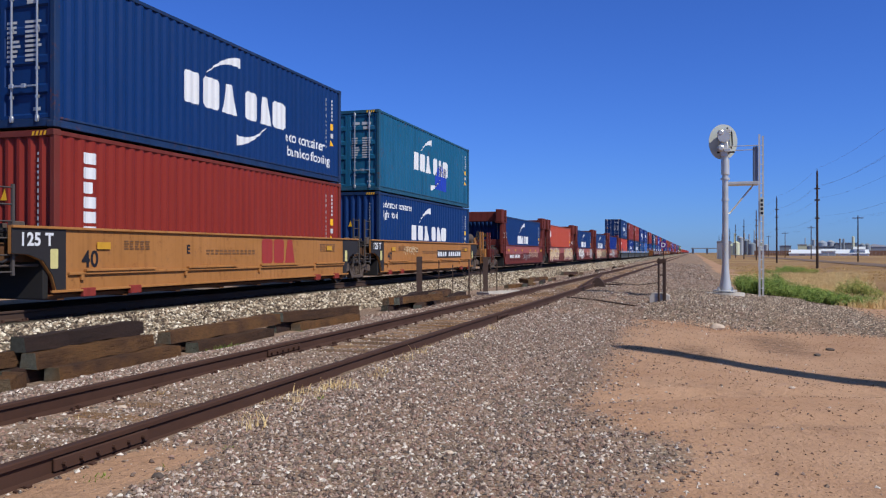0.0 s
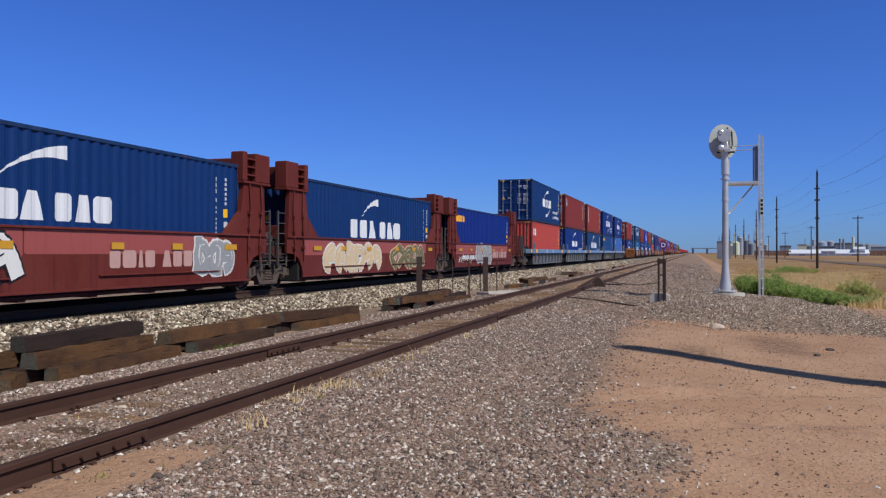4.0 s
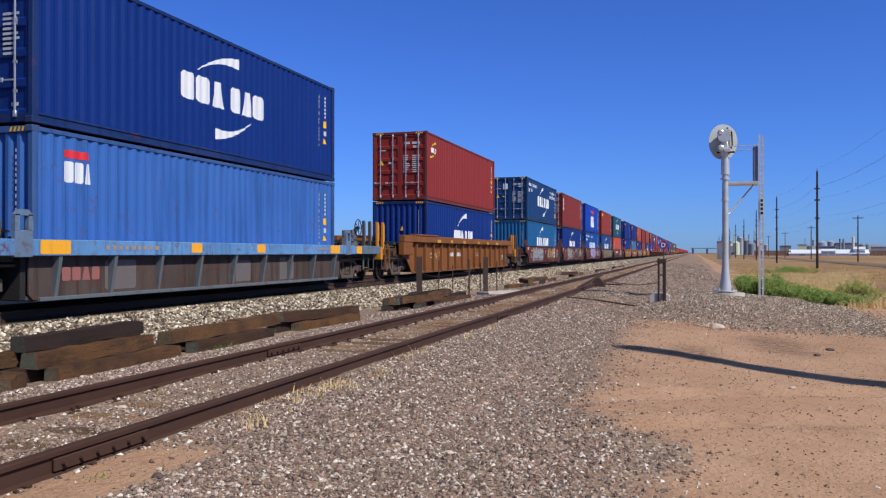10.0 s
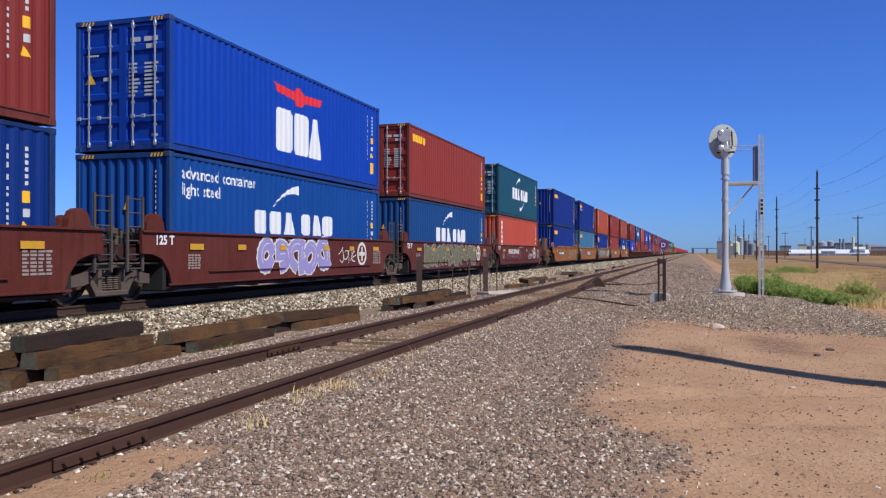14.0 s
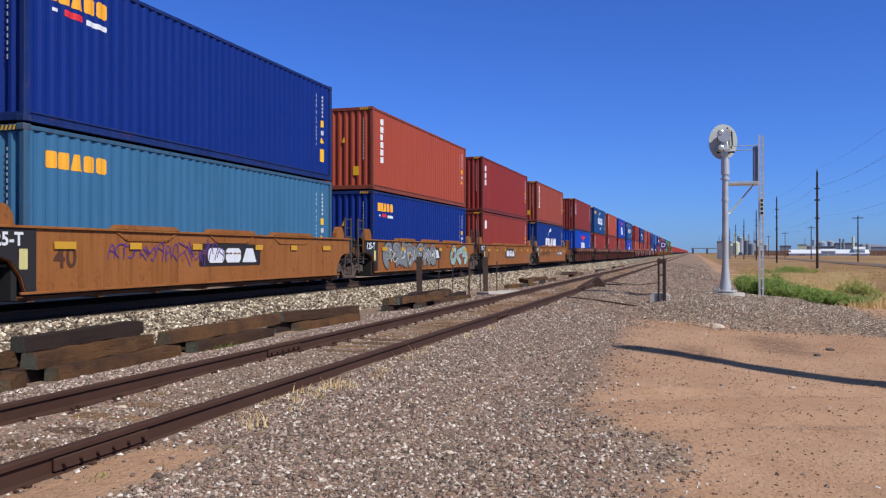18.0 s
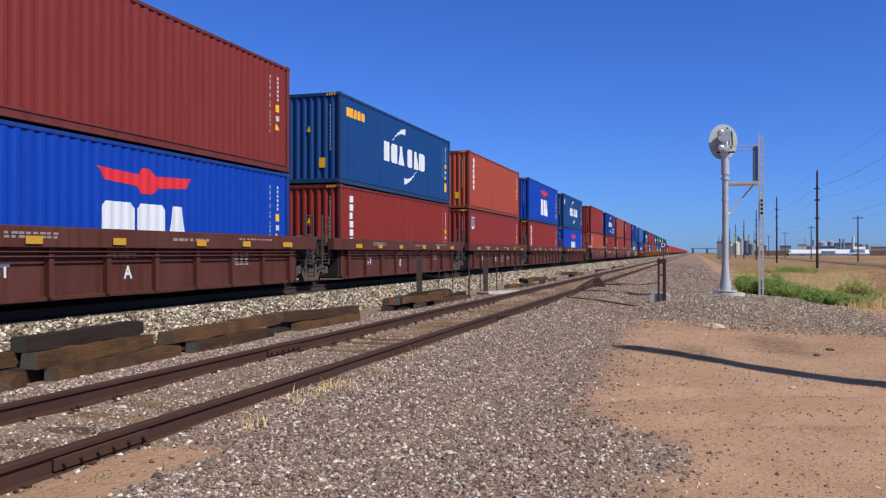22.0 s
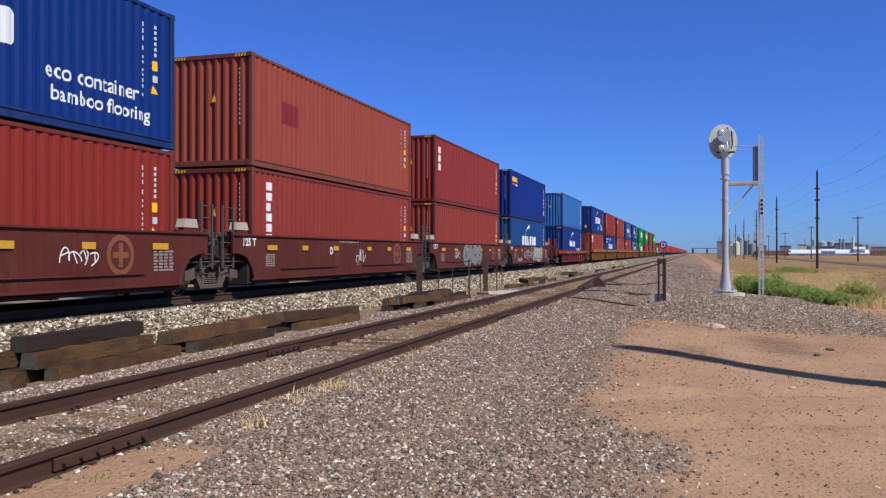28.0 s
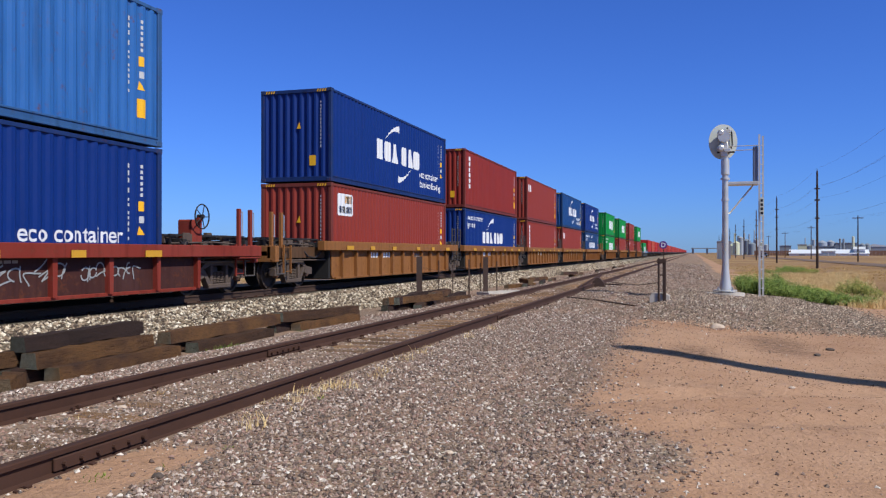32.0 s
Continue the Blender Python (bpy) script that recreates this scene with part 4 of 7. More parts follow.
            if kind == "ochre_long":
                half_arch = [(9.55, zs0), (9.55, 0.90), (9.2, 0.85), (8.85, 0.74), (8.5, 0.45), (8.25, 0.22)]
            elif kind == "red_long":
                half_arch = [(7.3, zs0), (7.3, 0.2)]
            else:
                half_arch = [(6.25, zs0), (6.25, 0.3), (6.15, 0.2)]
            s = Shape().prism(half_arch + [(-u, w) for u, w in half_arch[::-1]], 0, *sorted((sx * 1.27, sx * 1.30)))
            part("side_wall", s, wall_mat, car)
            n, span = {"ochre_long": (15, 15.8), "red_long": (11, 14.3), "brown_ribbed": (9, 11.6), "blue_ribbed": (9, 11.4)}.get(kind, (11, 11.2))
            if kind == "blue_ribbed":
                rib = shared(("rib", kind, sx), lambda: Shape().prism([(sx * 1.30, 0.22), (sx * 1.35, 0.22), (sx * 1.47, zs0), (sx * 1.30, zs0)], 1, -0.04, 0.04), mat)
            else:
                rib = shared(("rib", kind, sx), lambda: Shape().prism([(-0.05, 0.22), (0.05, 0.22), (0.06, zs0), (-0.06, zs0)], 0, *sorted((sx * 1.30, sx * 1.41))), mat)
            if kind == "brown_ribbed":
                for z in (0.93, 1.01):
                    part("side_pipe", Shape().cyl((sx * 1.425, -6.0, z), (sx * 1.425, 6.0, z), 0.017, 6), mat, car)
            if kind == "blue_ribbed":
                for sy in (-1, 1):
                    u = sy * 6.55
                    post = Shape().box(*sorted((sx * 1.42, sx * 1.50)), u - 0.19, u + 0.19, zs0 - 0.02, 1.36, 0.01)
                    for du in (-0.14, 0.14):
                        post.box(*sorted((sx * 1.42, sx * 1.50)), u + du - 0.05, u + du + 0.05, 1.36, 1.62)
                    post.prism([(u - 0.19, 1.60), (u + 0.19, 1.60), (u + 0.1, 1.70), (u - 0.1, 1.70)], 0, *sorted((sx * 1.42, sx * 1.50)))
                    part("end_bracket", post, paint("bracket_blue", (92, 112, 134), 0.6, 0.6, 0.5), car, "worn blue-grey bracket")
            for i in range(n):
                part("side_rib", rib, parent=car, at=pose(0, -span / 2 + i * span / (n - 1), 0))
            s = Shape().box(*sorted((sx * 1.28, sx * 1.36)), -p0, p0, 0.17, 0.24, 0.008)
            part("side_flange", s, mat, car)
            if long_side:
                s = Shape().box(*sorted((sx * 1.2, sx * 1.52)), -8.2, -5.4, zs1, zs1 + 0.06, 0.01)
                part("running_board", s, mat, car)
                s = Shape()
                for sy in (-1, 1):
                    yy = sy * (h2 - 0.5)
                    s.box(*sorted((sx * 1.24, sx * 1.47)), yy - 0.5, yy + 0.5, min(0.90, zs0 - 0.06), zs0 - 0.004, 0.02)
                part("end_post", s, mat, car)
    # ends, trucks
    reach = {"ochre_long": 2.45, "red_long": 0.3}.get(kind, 0.0)
    grimy = paint("well_end_" + kind, tuple(int(c * 0.5 + 10) for c in rgb), 0.7, 0.5, 0.6, 0.6)
    for sy, has in ((-1, first), (1, last)):
        deep = 1.3 if not has else {"ochre_long": 2.7, "red_long": 3.2}.get(kind, 2.9 if sy > 0 else 3.35)
        car_end(car, sy * (6.4 + reach), sy, mat, has, deep, has and sy > 0 and side == "smooth", grimy)
        if has:
            if kind == "blue_ribbed":
                worn = paint("well_end_sill", (92, 112, 128), 0.65, 0.6, 0.7, 0.7)
                for sx in (-1, 1):
                    part("end_beam", Shape().box(*sorted((sx * 1.2, sx * 1.44)), *sorted((sy * 7.155, sy * 9.45)), zs0, zs1, 0.015), worn, car, "worn blue-grey end beam")
                flat_side("end_patch", rects((min(sy * 7.3, sy * 7.75), zs0 + 0.02, max(sy * 7.3, sy * 7.75), zs1 - 0.02)), orange_mark, car, 1.444, "orange reflective patch")
            truck(car, sy * ({"ochre_long": 9.45, "red_long": 8.5}[kind] if long_side else (7.4 if sy > 0 else 8.3)))
    if not last:
        truck(car, 7.715)
    if side == "twin":
        for sy in (-1, 1):
            for sx in (-1, 1):
                a, b = sorted((sx * 1.22, sx * 1.34))
                pts = [(5.2, 1.44), (5.9, 2.0), (6.05, 2.75), (7.0, 2.75), (7.1, 1.44)]
                part("bulkhead_gusset", Shape().prism([(sy * p, q) for p, q in pts], 0, a, b), mat, car)
                s = Shape()
                y0, y1 = sorted((sy * 5.95, sy * 7.25))
                s.box(*sorted((sx * 1.0, sx * 1.40)), y0, y1, 2.7, 2.76, 0.008)
                for u0, u1 in ((5.95, 6.15), (6.55, 7.25)):
                    y0, y1 = sorted((sy * u0, sy * u1))
                    s.box(*sorted((sx * 1.02, sx * 1.38)), y0, y1, 2.76, 3.48, 0.02)
                y0, y1 = sorted((sy * 6.1, sy * 6.6))
                for z in (2.9, 3.1, 3.3):
                    s.box(*sorted((sx * 1.1, sx * 1.37)), y0, y1, z, z + 0.04)
                part("locking_pocket", s, mat, car)
                for u in (6.25, 6.8):
                    r = Shape().strip([(sx * 1.37, sy * u, 2.72), (sx * 1.38, sy * (u + 0.05), 2.1), (sx * 1.37, sy * (u - 0.05), 1.2), (sx * 1.37, sy * (u - 0.05), 0.75)], 0.022, 6)
                    for z in (1.95, 1.55, 1.1):
                        r.box(*sorted((sx * 1.34, sx * 1.42)), sy * u - 0.06, sy * u + 0.06, z, z + 0.06)
                    part("locking_rod", r, mat, car)
            y0, y1 = sorted((sy * 6.3, sy * 6.95))
            part("bulkhead_beam", Shape().box(-1.2, 1.2, y0, y1, 2.8, 3.36, 0.02), mat, car)
            y0, y1 = sorted((sy * 6.85, sy * 6.95))
            part("bulkhead_wall", Shape().box(-1.2, 1.2, y0, y1, 1.0, 1.75, 0.01), mat, car)
    # markings
    xs = 1.339 if side in ("smooth", "twin") else 1.494
    xp = xs if side in ("smooth", "twin") else 1.304
    zr = 1.12 if side in ("smooth", "twin") else (zs0 + zs1) / 2 - 0.06
    for yy in () if kind == "blue_ribbed" else ((-5.3, -3.4, -1.3, 1.4, 3.3, 5.4) if kind != "ochre_smooth" or y_box > 40 else (-5.0, 4.9)):
        w = 0.52 if abs(yy) > 5 else 0.36
        part("reflector", shared(("reflector", w, xs), lambda w=w: Shape().box(xs + 0.024, xs + 0.03, -w / 2, w / 2, -0.06, 0.07)), None, car, at=pose(0, yy, zr))
        CACHE["reflector", w, xs].materials.clear()
        CACHE["reflector", w, xs].materials.append(reflector_gold)
    if kind in ("maroon_smooth", "brown_smooth") or (kind == "ochre_smooth" and y_box > 40):
        for sy in (-1, 1):
            for x0 in (-1.26, 1.02):
                c, k = sy * 6.62, 0.0 if kind != "brown_smooth" else 0.12
                lobe = [(c - 0.30, 1.445), (c - 0.27, 1.60 - k), (c - 0.19, 1.74 - k), (c - 0.07, 1.80 - k), (c + 0.07, 1.80 - k), (c + 0.19, 1.74 - k), (c + 0.27, 1.60 - k), (c + 0.30, 1.445)]
                part("guide_lobe", Shape().prism(lobe, 0, x0 + 0.1, x0 + 0.24), mat, car)
                if k:
                    part("guide_cap", Shape().prism([(c - 0.28, 1.55), (c + 0.28, 1.55), (c + 0.2, 1.74), (c - 0.2, 1.74)], 0, x0 + 0.03, x0 + 0.25), plain("pale_guide", (176, 164, 150), 0.7), car)
    mk = decal_paint("faint_lettering", (150, 136, 126))
    if kind == "ochre_smooth":
        for sy in ((-1, 1) if y_box < 40 else () if first else (-1,)):
            pl = [(sy * 7.15, 0.985), (sy * 7.15, 1.40), (sy * 5.95, 1.40), (sy * 5.95, 0.35), (sy * 6.165, 0.35), (sy * 6.26, 0.61), (sy * 6.48, 0.865), (sy * 6.79, 0.965)]
            part("dark_end_panel", Shape().prism(pl, 0, 1.337, 1.35), dark_steel, car, "black-painted end panel")
            flat_side("load_plate", rects((sy * 6.2 - 0.12, 0.72, sy * 6.2 + 0.06, 1.06)), decal_paint("pale_plate", (206, 196, 130)), car, 1.354, "small pale load plate")
        if not first:
            lettered(car, "125 T" if y_box < 40 else "125-T", -7.0, 1.12, 0.3, white, 1.354)
        if y_box < 40:
            flat_side("small_lettering", bars(4.3, 1.22, 1.1, 0.03, 5, 5) + bars(-4.4, 1.2, 0.8, 0.03, 5, 4), decal_paint("faint_brown", (112, 76, 42)), car, xs)
        lettered(car, "40", -5.55, 0.74, 0.42 if y_box < 40 else 0.54, black_mark if y_box < 40 else decal_paint("worn_brown", (84, 50, 28)), xs)
        if letter == "E":
            flat_side("logo_block", letter_blocks(0.9, 2.7, 0.72, 1.35, (0.5, 0.5, 0.5), 0.05), decal_paint("dull_red", (156, 50, 42)), car, xs)
        elif letter or first or last:
            a, b = (0.4, 4.2) if letter else (-4.1, -1.5) if first else (2.2, 4.6)
            flat_side("number_plate", rects((a, 0.76, b, 1.1)), decal_paint("sooty_plate", (40, 32, 28)), car, xs, "dark painted number plate")
            flat_side("number_bar", letter_blocks(a + 0.1, b - 0.15, 0.83, 1.03, (0.3, 0.3, 0.3, 0.3, -0.2, 0.3, 0.3, 0.3, 0.3, 0.3, 0.3), 0.08), white, car, xs + 0.003)
        else:
            flat_side("logo_plate", rects((-1.2, 0.68, 1.5, 1.2)), decal_paint("sooty_plate", (40, 32, 28)), car, xs, "dark logo plate")
            flat_side("logo_block", letter_blocks(-0.85, 1.3, 0.76, 1.1, (0.5, 0.5, 0.5), 0.05), white, car, xs + 0.003)
        if letter:
            lettered(car, letter, -2.35, 0.98, 0.26, black_mark, xs)
        flat_side("small_lettering", bars(-1.6, 1.02, 2.2, 0.04, 12, 2), decal_paint("faint_brown", (112, 76, 42)), car, xs)
    elif kind in ("maroon_smooth", "brown_smooth"):
        lettered(car, "125 T", -6.75, 1.17, 0.26, white, xs)
        flat_side("small_lettering", bars(-5.6, 0.92, 0.5, 0.035, 4, 6) + bars(5.2, 1.0, 0.7, 0.04, 4, 7) + bars(-1.0, 1.3, 1.6, 0.05, 7), mk, car, xs)
        n = 22
        ring = [(4.2 + 0.34 * math.cos(2 * math.pi * i / n), 0.95 + 0.34 * math.sin(2 * math.pi * i / n)) for i in range(n + 1)]
        seal = decal_paint("seal_white", (214, 208, 200)) if kind == "maroon_smooth" else decal_paint("seal_brown", (128, 74, 44))
        flat_side("round_seal", ribbon(ring, 0.1) + rects((4.14, 0.72, 4.26, 1.18), (3.97, 0.89, 4.43, 1.01)), seal, car, xs, "round stencilled seal")
        if letter:
            lettered(car, letter, -1.7 if kind == "brown_smooth" else 0.2, 0.95, 0.3, white, xs)
        if extra == "number":
            flat_side("number_bar", letter_blocks(-4.0, -0.9, 0.92, 1.2, (0.3, 0.3, 0.3, 0.3, -0.2, 0.3, 0.3, 0.3, 0.3, 0.3, 0.3), 0.06), white, car, xs)
    elif kind == "twin":
        flat_side("number_bar", letter_blocks(-4.9, -1.9, 0.66, 0.86, (0.3, 0.3, 0.3, 0.3, -0.2, 0.3, 0.3, 0.3, 0.3, 0.3, 0.3), 0.06), white, car, xs)
        if y_box < 50:
            lettered(car, "TWIN-STACK", 1.1, 0.68, 0.5, decal_paint("faded_cream", (206, 172, 150)), xs + 0.003)
        else:
            flat_side("name_block", letter_blocks(1.2, 4.6, 0.7, 1.04, (0.3, 0.4, 0.15, 0.3, -0.12, 0.3, 0.3, 0.3, 0.3, 0.3), 0.06), decal_paint("faded_white", (190, 150, 140)), car, xs)
        flat_side("old_panel", rects((-6.2, 0.92, -0.9, 1.395), (-0.87, 0.97, 4.9, 1.395)), decal_paint("faded_patch", (154, 76, 70)), car, xs - 0.002, "faded repainted panels")
    elif kind == "brown_ribbed":
        flat_side("small_lettering", bars(-4.0, 1.3, 1.2, 0.04, 8, 2) + bars(0.4, 1.24, 1.4, 0.06, 7) + bars(3.0, 1.3, 1.6, 0.04, 9), mk, car, xs)
        lettered(car, "25-T", -4.3, 0.6, 0.3, white, xp)
        flat_side("small_lettering", bars(-1.4, 0.95, 0.9, 0.035, 5, 2) + bars(2.9, 0.95, 0.9, 0.04, 4, 5), mk, car, xp)
        if letter:
            lettered(car, letter, -0.9, 0.5, 0.34, white, xp)
    elif kind == "blue_ribbed":
        flat_side("side_reflector", rects((-6.2, 0.97, -5.5, 1.21), (-1.9, 0.99, -1.5, 1.2), (0.9, 0.99, 1.3, 1.2), (5.2, 0.97, 5.9, 1.21)), orange_mark, car, xs, "orange reflective panels")
        flat_side("small_lettering", bars(-4.6, 1.05, 1.6, 0.08, 9) + bars(4.3, 1.06, 1.0, 0.06, 8), mk, car, xs)
        flat_side("name_block", letter_blocks(-5.5, -4.55, 0.5, 0.74, (0.3, 0.3, 0.3, 0.3), 0.06), decal_paint("faded_red", (150, 92, 84)), car, xp)
        flat_side("rust_wash", rects((-4.4, 0.3, -3.5, 0.86), (0.2, 0.3, 0.9, 0.8), (2.4, 0.28, 3.2, 0.86)), decal_paint("dull_patch", (104, 96, 92)), car, xp - 0.002)
    else:
        if kind == "ochre_long":
            flat_side("data_plate", rects((7.42, 0.5, 7.86, 0.92)), black_mark, car, xp, "black data plate")
            flat_side("data_plate_lines", bars(7.46, 0.82, 0.36, 0.05, 3, 4), white, car, xp + 0.003)
            flat_side("white_placard", rects((8.02, 0.52, 8.2, 0.84)), white, car, xp, "white placard")
            flat_side("ochre_patch", rects((-4.6, 0.86, -4.1, 1.1)), yellow, car, xp, "bright yellow paint patch")
        flat_side("number_bar", letter_blocks(-3.4, -1.2, 0.82, 1.0, (0.3, 0.3, 0.3, 0.3, -0.2, 0.3, 0.3, 0.3, 0.3), 0.08), white, car, xp)
        flat_side("small_lettering", bars(1.2, 0.9, 1.0, 0.05, 6, 2), mk, car, xp)
    for sp in sprays:
        yy, zz, w, h, seed, fill, line = sp
        graffiti(car, yy, zz, w, h, seed, fill, line, xp + 0.002)
    return car


# unit: well kind, near end of its containers, coupler at (near, far) end, upper box, lower box
# box: (tint, markings, doors towards the camera)
def ends(n, first, last):
    return n == first, n == last


